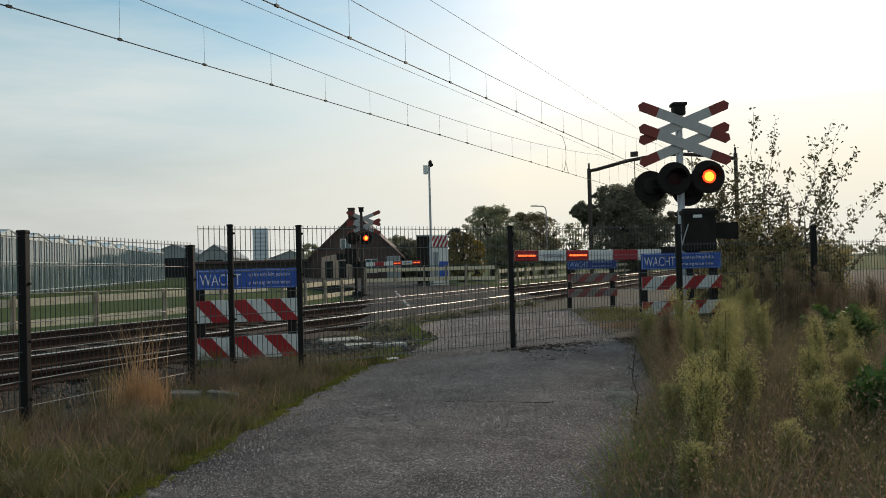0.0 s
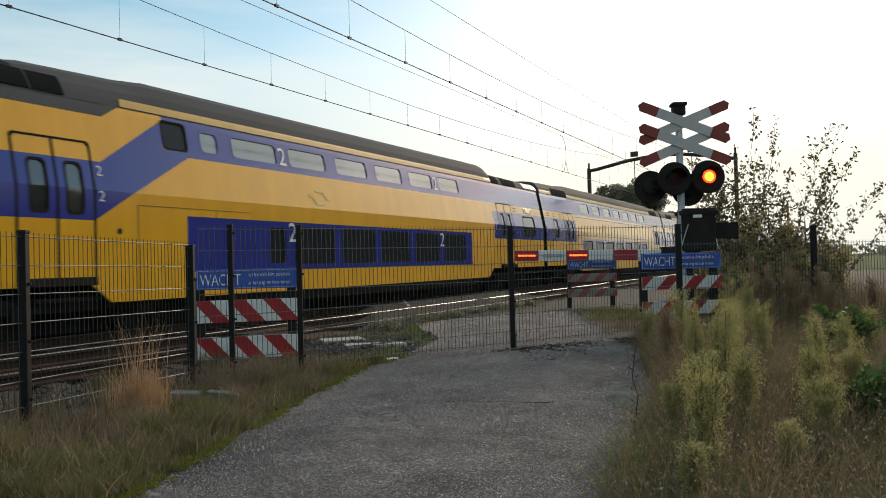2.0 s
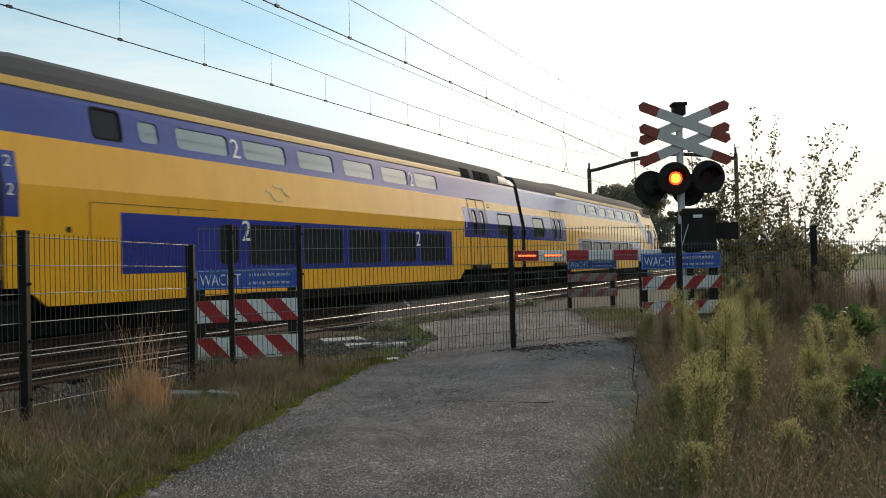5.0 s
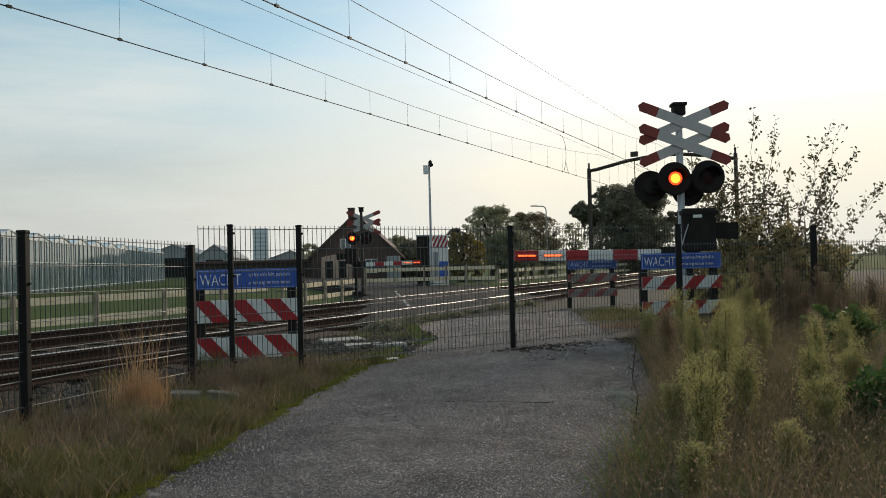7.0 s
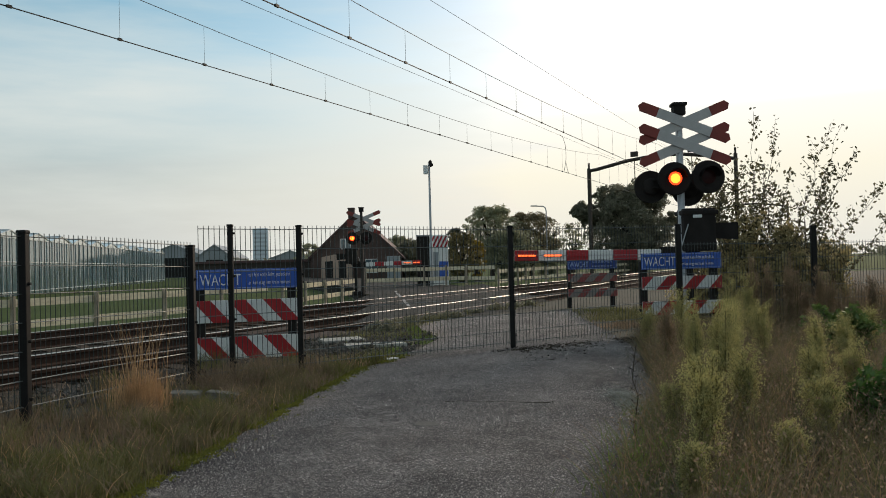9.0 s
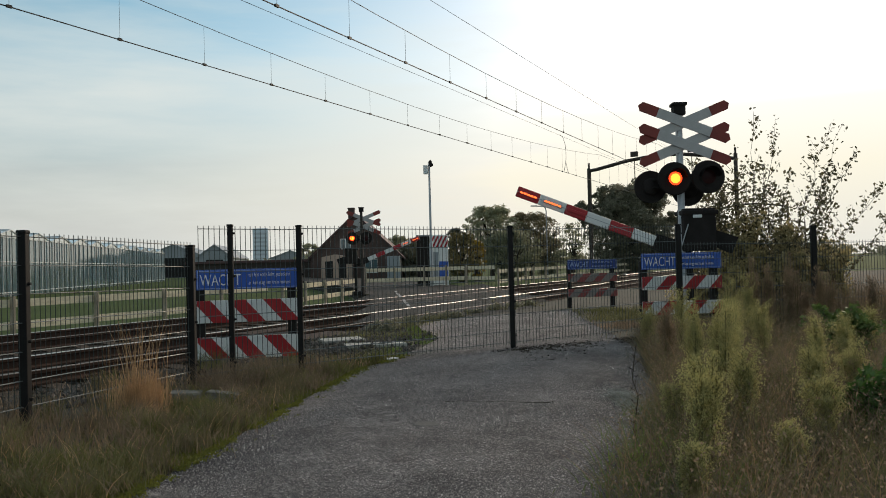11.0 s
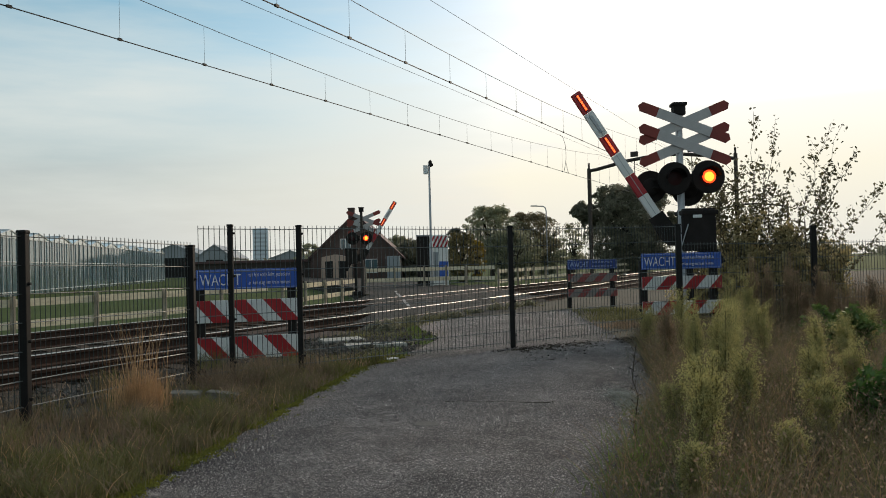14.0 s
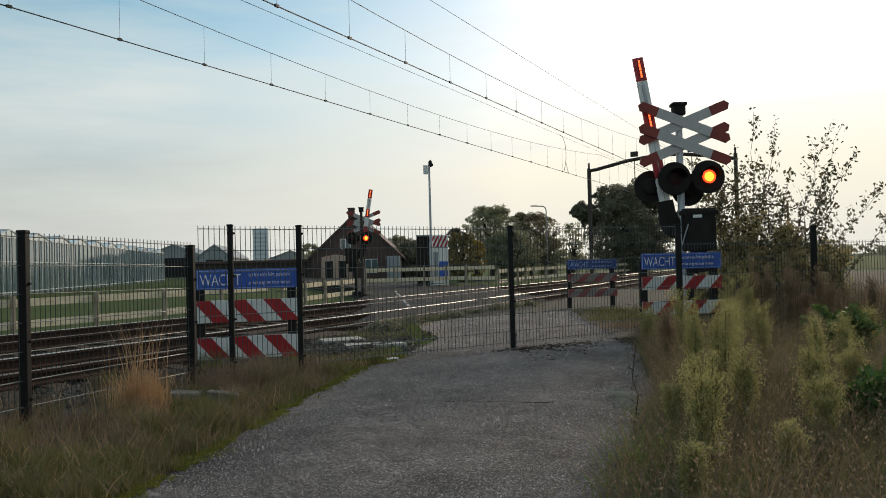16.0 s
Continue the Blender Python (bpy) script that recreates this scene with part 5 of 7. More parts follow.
    for a, b in zip(rows, rows[1:]):
        for k in range(len(prof) - 1):
            bm.faces.new((a[k], a[k + 1], b[k + 1], b[k]))
    bm.faces.new(rows[0]), bm.faces.new(rows[-1])
    bmesh.ops.recalc_face_normals(bm, faces=bm.faces[:])
    part("roof", bm, M["troof"], body, "dark grey roof")
    # dark vents and a pale hatch on the rounded shoulder of the roof
    front_v = {"cab": [(1.72, 0.66), (2.44, 0.66), (3.16, 0.6)], "long": [(2.25, 0.62), (3.05, 0.65), (3.76, 0.65)],
               "short": [(1.98, 0.62), (2.72, 0.62), (3.78, 0.66)], "first": [(2.02, 0.7), (2.78, 0.7), (3.54, 0.69)]}[kind]
    rear_v = [(23.2, 0.76), (24.02, 0.76), (24.84, 0.72)] if kind == "first" else [(ln - 5.14, 0.64), (ln - 4.06, 0.58), (ln - 3.42, 0.78)]
    pieces = [(a, wd, "roof_vent", "vent_black") for a, wd in front_v] + ([] if kind == "cab" and flip else [(a, wd, "roof_vent", "vent_black") for a, wd in rear_v])
    if kind in ("cab", "long") and not flip:
        pieces += [(ln - 1.78, 0.82, "roof_hatch", "hatch"), (ln - 0.92, 0.8, "roof_hatch", "hatch")]
    strip0 = {"cab": 4.95, "long": 4.51, "short": 4.58, "first": 4.25}[kind]
    pieces.append((strip0, ln - 5.3 - strip0 + (1.45 if kind == "first" else 0.0), "roof_stripe", "roof_yellow"))
    if kind == "first":
        pieces.append((0.3, 1.5, "roof_stripe", "roof_yellow"))
    pieces = [((x1 - a - wd) if flip else (x0 + a), wd, nm, mt) for a, wd, nm, mt in pieces]
    for a, wd, nm, mt in pieces:
        for side in (-1, 1):
            bm = bmesh.new()
            end = 0.3 if nm == "roof_hatch" and wd < 0.81 else 0.0
            slope = 0.25 if nm == "roof_vent" else 0.0
            tall = 4.19 if nm == "roof_stripe" else (4.31 if float(np.interp(a + wd / 2, xs, hs)) < 4.55 else 4.36)
            out_ = 0.008 if nm == "roof_stripe" else 0.02
            foot_ = {"roof_stripe": 4.045, "roof_vent": 4.05}.get(nm, 4.08)
            levels = [foot_ + (tall - foot_) * k / 3 for k in range(4)]
            rows_ = []
            for zz in levels:
                xa_, xb_ = a - slope * (zz - 4.05), a + wd - (end + slope) * (zz - 4.05)
                steps_ = 24 if wd > 4 else 1
                rows_.append([(xa_ + (xb_ - xa_) * q / steps_, roof_y(xa_ + (xb_ - xa_) * q / steps_, zz) + out_, zz) for q in range(steps_ + 1)])
            va = [[bm.verts.new((x, side * y, z)) for x, y, z in r] for r in rows_]
            vb = [[bm.verts.new((x, side * (y - 0.08), z - 0.03)) for x, y, z in r] for r in rows_]
            for k in range(3):
                for q in range(steps_):
                    bm.faces.new((va[k][q], va[k][q + 1], va[k + 1][q + 1], va[k + 1][q]))
                for e_ in (0, -1):
                    bm.faces.new((va[k][e_], va[k + 1][e_], vb[k + 1][e_], vb[k][e_]))
            for k in (0, 3):
                for q in range(steps_):
                    bm.faces.new((va[k][q], va[k][q + 1], vb[k][q + 1], vb[k][q]))
            bmesh.ops.recalc_face_normals(bm, faces=bm.faces[:])
            part(nm, bm, M[mt], body)
    # inside: floors and end walls
    bm = bmesh.new()
    a, b = x0 + (3.0 if kind == "cab" and not flip else 0.14), x1 - (3.0 if kind == "cab" and flip else 0.14)
    box(bm, a, b, -1.3, 1.3, 2.3, 2.36)
    box(bm, a, b, -1.3, 1.3, 0.6, 0.66)
    box(bm, a, b, -0.35, 0.35, 0.66, 2.3)
    part("interior", bm, M["tgrey"], body)
    bm = bmesh.new()
    box(bm, x0 + 7.2, x1 - 7.2, -1.3, 1.3, 0.32, 0.56, bevel=0.02)
    box(bm, a, b, -1.2, 1.2, 0.86, 0.95)
    # added dark filler, no real part: stands for the shade below the coach
    box(bm, a, b, -0.55, 0.55, 0.03, 0.86)
    part("underframe", bm, M["tdark"], body)
    build_bogie(x0 + (4.1 if kind == "cab" and not flip else 3.5), body)
    build_bogie(x1 - (4.1 if kind == "cab" and flip else 3.6), body)
    if kind == "cab":
        build_nose(body, x1 if flip else x0, -1 if flip else 1)
    # class digits between the windows, and the round emblem as plain bars
    lo = ln - {"cab": 19.9, "long": 18.85}.get(kind, 20.24)
    if not flip:
        for dx, z, size in ((1.58, 3.42, 0.6), (9.58, 3.42, 0.6), (1.62 - (0.32 if kind == "short" else 0.0), 1.66, 0.62), (9.55, 1.62, 0.62)) if not first else ((12.05, 3.42, 0.55), (11.78, 1.7, 0.55)):
            me = text_mesh("1" if first else "2", size, 0.001)
            me.materials.append(M["white"])
            o = new("class_digit", me)
            o.parent = body
            o.matrix_basis = Matrix.Translation((x0 + lo + dx, -flank_y(z) - 0.015, z)) @ Matrix.Rotation(radians(-11 if z > 3 else 0), 4, "X")
        bm = bmesh.new()
        for k in (-1, 1):
            line = [Vector((k * a, 0, k * b)) for a, b in ((-0.12, 0.16), (0.16, 0.16), (0.3, -0.02), (0.42, -0.02))]
            for a, b in zip(line, line[1:]):
                ln_ = (b - a).length
                box(bm, -0.02, ln_ + 0.02, -0.004, 0.004, -0.03, 0.03, Matrix.Translation(a) @ Matrix.Rotation(-math.atan2(b.z - a.z, b.x - a.x), 4, "Y"))
        part("emblem", bm, M["emblem"], body, at=Matrix.Translation((x0 + lo + 3.0, -flank_y(2.75) - 0.008, 2.75)) @ Matrix.Rotation(radians(-11), 4, "X"))
    if not flip:
        rear_at = ln - {"short": 3.9, "first": 3.72}.get(kind, 5.22) - 0.22
        for z, dx in [(z, rear_at - 0.2) for z in (2.28, 2.72)] + [(z, {"long": 4.55, "cab": 4.17}.get(kind, 4.62)) for z in (2.28, 2.72)]:
            me = text_mesh("1" if first else "2", 0.26, 0.001)
            me.materials.append(M["white"])
            o = new("class_digit", me)
            o.parent = body
            o.matrix_basis = Matrix.Translation((x0 + dx, -flank_y(z) - 0.013, z)) @ Matrix.Rotation(radians(-11 if z > CREASE else 0), 4, "X")
    if kind == "cab" and not flip:
        bm = bmesh.new()
        box(bm, -0.42, 0.42, -0.008, 0.02, -0.1, 0.1, bevel=0.006)
        display = part("display", bm, M["tpale"], body, "small destination display above the window", at=Matrix.Translation((x0 + ln - 1.87, -flank_y(3.12) - 0.006, 3.12)) @ Matrix.Rotation(radians(-11), 4, "X"))
        bm = bmesh.new()
        for z in (-0.035, 0.035):
            box(bm, -0.2, 0.22, -0.014, -0.008, z - 0.018, z + 0.018)
        part("display_text", bm, M["amber"], display, "two lit amber lines")
    # joints of the access panel, and a filler cap, on the lower side wall
    if kind in ("cab", "long"):
        late = 1.05 if kind == "long" else 0.0
        for side in (-1, 1):
            for xa, xb, za, zb in ((5.04, 5.055, 0.66, 2.26), (5.055, 8.2, 2.25, 2.262), (7.1, 7.112, 2.12, 2.25), (1.9, 1.912, 1.1, 1.9), (18.2, 22.0, 0.98, 0.99)):
                bm = bmesh.new()
                fx = (x1 - xb, x1 - xa) if flip else (x0 + xa + late, x0 + xb + late)
                box(bm, fx[0], fx[1], side * 1.402 - 0.003, side * 1.402 + 0.003, za, zb)
                part("panel_joint", bm, M["seam"], body)
            bm = bmesh.new()
            cx_ = x1 - 4.62 if flip else x0 + 4.62 + late
            lathe(bm, [(0.0, 0.006), (0.045, 0.006), (0.055, 0.0), (0.055, -0.02)], 14, Matrix.Translation((cx_, side * 1.403, 1.78)) @ Matrix.Rotation(-side * math.pi / 2, 4, "X"))
            part("filler_cap", bm, M["rust"], body)
    # small pairs of dark slots in the yellow band
    for a in ([ln - 3.35] if kind in ("cab", "long") and not flip else ([0.75, 1.6, 2.5] if kind in ("short", "first") else [])):
        for z in (3.06, 3.16):
            bm = bmesh.new()
            box(bm, -0.12, 0.12, -0.006, 0.01, -0.014, 0.014)
            part("side_slot", bm, M["rust"], body, at=Matrix.Translation((x0 + a, -flank_y(z) - 0.003, z)))
    if first:
        for side in (-1, 1):
            for z in (3.16, 2.28):
                bm = bmesh.new()
                vs = [bm.verts.new((x0 + x, side * (flank_y(zz) + 0.006), zz)) for x, zz in ((4.9, z - 0.02), (21.25, z - 0.02), (21.25, z + 0.02), (4.9, z + 0.02))]
                bm.faces.new(vs if side < 0 else vs[::-1])
                part("pinstripe", bm, M["tblue"], body, "thin blue line")
    if panto is not None:
        p = x0 + panto
        bm = bmesh.new()
        box(bm, p - 0.7, p + 0.7, -0.7, 0.7, 4.4, 4.6, bevel=0.03)
        for y in (-0.3, 0.3):
            tube(bm, (p + 0.2, y, 4.6), (p - 0.8, y * 0.5, 5.0), 0.05, 0.04, 8)
            tube(bm, (p - 0.8, y * 0.4, 5.0), (p + 0.35, y * 1.6, 5.46), 0.03, 0.025, 6)
        tube(bm, (p + 0.5, 0, 4.6), (p - 0.6, 0, 5.02), 0.02, 0.02, 6)
        box(bm, p - 0.95, p - 0.72, -0.2, 0.2, 4.92, 5.1, bevel=0.03)
        for x in (0.1, 0.5):
            path_tube(bm, [(p + x, -0.95, 5.4), (p + x, -0.7, 5.55), (p + x, 0.7, 5.55), (p + x, 0.95, 5.4)], 0.035, 6)
        for y in (-0.5, 0.0, 0.5):
            tube(bm, (p + 0.1, y, 5.52), (p + 0.5, y, 5.52), 0.025, 0.025, 6)
        part("pantograph", bm, M["black"], body, "raised black pantograph")
    return body


def build_train():
    t = empty("train", TRACK @ Matrix.Translation((80, DF, 0)), "yellow and blue double-deck electric passenger train", "train")
    lens = [27.78, 27.2, 27.2, 27.2, 27.2, 27.78]
    kinds = ["cab", "first", "long", "short", "long", "cab"]
    x = 0.0
    for k, (ln, kind) in enumerate(zip(lens, kinds)):
        build_car(t, x, ln, kind, flip=(k == 5), panto=3.1 if k == 3 else None, first=(k == 1))
        x += ln
        if k < 5:
            bm = bmesh.new()
            prism(bm, [(-1.34, 0.9), (1.34, 0.9), (1.34, 2.45), (1.06, 4.0), (0.72, 4.4), (-0.72, 4.4), (-1.06, 4.0), (-1.34, 2.45)], 0.4, Matrix.Translation((x + 0.2, 0, 0)) @ Matrix.Rotation(math.pi / 2, 4, "Z"))
            part("gangway", bm, M["tdark"], t, "black rubber gangway bellows")
    return t


train = build_train()


# ---- buildings and background ----
def build_greenhouse():
    """A long glass hall with a saw-tooth roof; local x runs along its near wall."""
    g = empty("greenhouse", Matrix.Translation((-31.0, 47.5, 0)) @ Matrix.Rotation(math.atan2(85.5, -14.7), 4, "Z"), "long glass greenhouse with pale aluminium frames", "greenhouse")
    zb, ze, s1 = -0.6, 4.0, 92.0
    bm = bmesh.new()
    box(bm, 0, s1, 0.0, 0.05, zb, ze)
    part("glass_wall", bm, M["ghglass"], g)
    bm = bmesh.new()
    box(bm, 0.3, s1 - 0.3, 3.0, 3.2, zb, 2.4)
    part("plants_inside", bm, M["leaf"], g, "green crop behind the glass")
    for s in np.arange(0, s1 + 0.1, 1.6):
        bm = bmesh.new()
        box(bm, s - 0.035, s + 0.035, -0.06, 0, zb, ze)
        part("mullion", bm, M["ghframe"], g)
    for z in (zb + 0.3, 2.1, ze):
        bm = bmesh.new()
        box(bm, 0, s1, -0.07, 0, z - 0.035, z + 0.035)
        part("rail", bm, M["ghframe"], g)
    n = 13
    w = s1 / n
    for k in range(n):
        a = k * w
        bm = bmesh.new()
        prism(bm, [(a, ze), (a + w / 2, ze + 0.6), (a + w, ze)], 60, Matrix.Translation((0, -0.02, 0)))
        part("glass_roof", bm, M["ghroof"], g)
        bm = bmesh.new()
        path_tube(bm, [(a, -0.05, ze), (a + w / 2, -0.05, ze + 0.6), (a + w, -0.05, ze)], 0.06, 5)
        tube(bm, (a + w / 2, 0, ze + 0.62), (a + w / 2, 60, ze + 0.62), 0.06, 0.06, 5)
        part("roof_frame", bm, M["ghframe"], g)
    return g


build_greenhouse()


def gable_house(name, m, w, dp, eave, ridge, wall, roof, label, chimney=None):
    """A house with a gable towards local -y."""
    g = empty(name, m, label, "house")
    bm = bmesh.new()
    prism(bm, [(-w / 2, -0.6), (w / 2, -0.6), (w / 2, eave), (0, ridge - 0.15), (-w / 2, eave)], dp)
    part("wall", bm, wall, g)
    for s in (-1, 1):
        bm = bmesh.new()
        k = (ridge - eave) / (w / 2)
        o = 0.4
        pts = [(0, ridge), (s * (w / 2 + o), eave - o * k), (s * (w / 2 + o), eave - o * k - 0.2), (0, ridge - 0.2)]
        prism(bm, pts, dp + 0.6, Matrix.Translation((0, -0.3, 0)))
        part("roof", bm, roof, g)
    if chimney:
        bm = bmesh.new()
        cx, cy, cz, cw = chimney
        box(bm, cx - cw, cx + cw, cy - cw, cy + cw, eave, cz, bevel=0.03)
        box(bm, cx - cw * 1.15, cx + cw * 1.15, cy - cw * 1.15, cy + cw * 1.15, cz, cz + 0.15, bevel=0.03)
        part("chimney", bm, M["brick"], g)
    return g


def add_window(g, x, z0, w, h, y=-0.02):
    bm = bmesh.new()
    for a, b, c, e in ((x - w / 2 - .06, x + w / 2 + .06, z0 - .06, z0), (x - w / 2 - .06, x + w / 2 + .06, z0 + h, z0 + h + .06), (x - w / 2 - .06, x - w / 2, z0, z0 + h), (x + w / 2, x + w / 2 + .06, z0, z0 + h), (x - .03, x + .03, z0, z0 + h)):
        box(bm, a, b, y - 0.05, y + 0.03, c, e)
    wd = part("window", bm, M["white"], g)
    bm = bmesh.new()
    box(bm, x - w / 2, x + w / 2, y - 0.02, y + 0.0, z0, z0 + h)
    part("pane", bm, M["ghglass"], wd)


house = gable_house("house", pose(-9.0, 85.0, 0.0), 9.3, 11, 2.2, 6.55, M["brick"], M["rooftile"], "brown brick house with steep dark tiled roof", (-0.45, 1.2, 7.0, 0.33))
add_window(house, -1.0, 2.9, 0.9, 0.95)
add_window(house, 1.6, 0.4, 1.2, 1.3)
bm = bmesh.new()
prism(bm, [(-2.9, -0.6), (-0.3, -0.6), (-0.3, 2.0), (-1.6, 2.25), (-2.9, 2.0)], 4.5, Matrix.Translation((0, -4.5, 0)))
porch = part("porch", bm, M["plaster"], house, "pale pink plastered porch")
for px0 in (-2.5, -1.2):
    bm = bmesh.new()
    box(bm, px0, px0 + 0.75, -4.56, -4.5, -0.4, 1.6, bevel=0.02)
    part("porch_door", bm, M["tgrey"], porch)
bm = bmesh.new()
box(bm, 3.3, 4.6, -1.5, 2.0, -0.6, 2.0, bevel=0.05)
part("white_annex", bm, M["grey_wall"], house, "pale grey annex")
shed = empty("shed", pose(-21.6, 92.0, 0, 0, 0, 2), "long low dark brown wooden shed", "shed")
bm = bmesh.new()
prism(bm, [(-6.8, -0.6), (6.8, -0.6), (6.8, 1.7), (-6.8, 1.7)], 5.0)
part("wall", bm, M["dark_steel"], shed)
bm = bmesh.new()
box(bm, -7.0, 7.0, -0.3, 5.3, 1.7, 2.0, bevel=0.05)
part("roof", bm, M["rooftile"], shed)
M["tower_glass"] = glass_mat("pale_tower_glazing", (0.5, 0.55, 0.6), 0.3, 0.4)
tower = empty("tower", pose(-132, 600, 0, 0, 0, 8), "distant pale grey high-rise tower", "tower")
bm = bmesh.new()
box(bm, -5.4, 5.4, -5, 5, -1, 30, bevel=0.2)
tw = part("wall", bm, M["tower_wall"], tower)
for k in range(9):
    bm = bmesh.new()
    box(bm, -4.6, 4.6, -5.06, -5.0, 1.5 + 3 * k, 2.9 + 3 * k)
    part("window_band", bm, M["tower_glass"], tw)
for gx, gy, gw, gd, ge, gr in ((-41.5, 150, 6.0, 30, 3.6, 5.7), (-62, 190, 11, 30, 5.0, 7.2), (-36, 195, 9, 30, 3.6, 5.2), (-33, 240, 14, 30, 4.6, 6.2)):
    barn = gable_house("barn", pose(gx, gy, 0, 0, 0, 8), gw, gd, ge, gr, M["grey_wall"], M["grey_wall"], "grey metal-clad barn with low gable", None)
    bm = bmesh.new()
    box(bm, -gw * 0.25, gw * 0.25, -0.05, 0.05, -0.5, ge * 0.8, bevel=0.02)
    part("barn_door", bm, M["tgrey"], barn)


def build_camera_mast():
    g = empty("camera_mast", pose(-0.6, 42.0, -0.5), "slim grey mast with white camera box on top", "camera mast")
    bm = bmesh.new()
    lathe(bm, [(0.1, 0.0), (0.09, 2.6), (0.065, 2.65), (0.05, 6.7)], 10)
    part("pole", bm, M["galv"], g, smooth=True)
    bm = bmesh.new()
    box(bm, -0.3, -0.06, -0.12, 0.12, 6.15, 6.6, bevel=0.03)
    part("camera_box", bm, M["white"], g, "white weathered box")
    bm = bmesh.new()
    bmesh.ops.create_uvsphere(bm, u_segments=12, v_segments=8, radius=0.11, matrix=Matrix.Translation((0.1, 0, 6.62)))
    tube(bm, (0.0, 0, 6.7), (0.12, 0, 6.82), 0.08, 0.09, 10)
    part("camera_head", bm, M["black"], g)


build_camera_mast()
cab1 = empty("switch_cabinet", pose(-1.05, 44.0, -0.5), "dark grey upright switch cabinet", "cabinet", "track side cabinets")
bm = bmesh.new()
box(bm, -0.33, 0.33, -0.3, 0.3, 0, 3.05, bevel=0.02)
part("body", bm, M["black"], cab1)
bm = bmesh.new()
box(bm, -0.36, 0.36, -0.33, 0.33, 3.05, 3.12, bevel=0.01)
part("lid", bm, M["galv"], cab1)
bm = bmesh.new()
box(bm, -0.28, 0.28, -0.33, -0.3, 0.2, 2.9, bevel=0.01)
part("door", bm, M["black"], cab1)
cab2 = empty("equipment_cabin", pose(-0.17, 44.2, -0.5), "white equipment cabin with red striped top and blue panel", "cabinet", "track side cabinets")
bm = bmesh.new()
box(bm, -0.44, 0.44, -0.4, 1.2, 0, 3.1, bevel=0.03)
body_ = part("body", bm, M["white"], cab2)
bm_w, bm_r = bmesh.new(), bmesh.new()
striped_board(bm_w, bm_r, 0.86, 2.45, 3.05, 0.3, 0.215, -0.43)
sb = part("striped_panel", bm_w, M["white"], cab2)
part("red_stripes", bm_r, M["red"], sb)
bm = bmesh.new()
box(bm, -0.05, 0.42, -0.43, -0.4, 0.9, 1.7, bevel=0.01)
part("blue_panel", bm, M["blue"], cab2, "dark blue panel")
bm = bmesh.new()
box(bm, -0.4, -0.1, -0.43, -0.4, 0.9, 2.2, bevel=0.01)
part("door", bm, M["grey_wall"], cab2)
lamp_post = empty("street_lamp", pose(9.45, 75.0, -0.6), "grey street lamp with curved arm", "street lamp")
bm = bmesh.new()
path_tube(bm, [(0, 0, 0), (0, 0, 6.2), (-0.06, 0, 6.5), (-0.25, 0, 6.66), (-1.2, 0, 6.7)], 0.05, 8)
part("pole", bm, M["galv"], lamp_post)
bm = bmesh.new()
box(bm, -1.4, -0.8, -0.09, 0.09, 6.66, 6.76, bevel=0.03)
part("lamp_head", bm, M["grey_wall"], lamp_post)


M["leaf_mixed"] = mat("browning_leaf", (0.34, 0.28, 0.16), 0.6, dark=(0.19, 0.165, 0.1), scale=0.6, fine=9, piece=0.5, bump=0.1, through_light=0.5)


def leaf_cloud(centres, radii, per, size, rng, squash=0.8):
    """Many small leaf quads round the given centres."""
    n = len(centres)
    c = np.repeat(np.asarray(centres), per, 0)
    r = np.repeat(np.asarray(radii), per)
    d = rng.normal(size=(n * per, 3))
    d /= np.linalg.norm(d, axis=1)[:, None]
    rad = r * rng.uniform(0.25, 1.0, n * per) ** 0.6
    p = c + d * rad[:, None] * np.array([1, 1, squash])
    u = rng.normal(size=(n * per, 3))
    u /= np.linalg.norm(u, axis=1)[:, None]
    v = np.cross(u, rng.normal(size=(n * per, 3)))
    v /= np.linalg.norm(v, axis=1)[:, None]
    s = size * rng.uniform(0.6, 1.4, n * per)[:, None]
    quad = np.stack([p - u * s, p - v * s * 0.55, p + u * s, p + v * s * 0.55], 1)
    return quad


def quads_object(name, quads, material, parent=None):
    n = len(quads)
    f = np.arange(n * 4).reshape(n, 4)
    me = bpy.data.meshes.new(name)
    me.vertices.add(n * 4)
    me.vertices.foreach_set("co", np.asarray(quads, dtype=np.float32).ravel())
    me.loops.add(n * 4)
    me.loops.foreach_set("vertex_index", f.ravel().astype(np.int32))
    me.polygons.add(n)
    me.polygons.foreach_set("loop_start", (np.arange(n) * 4).astype(np.int32))
    me.polygons.foreach_set("loop_total", np.full(n, 4, dtype=np.int32))
    me.materials.append(material)
    me.update(calc_edges=True)
    ob = new(name, me)
    ob.parent = parent
    return ob


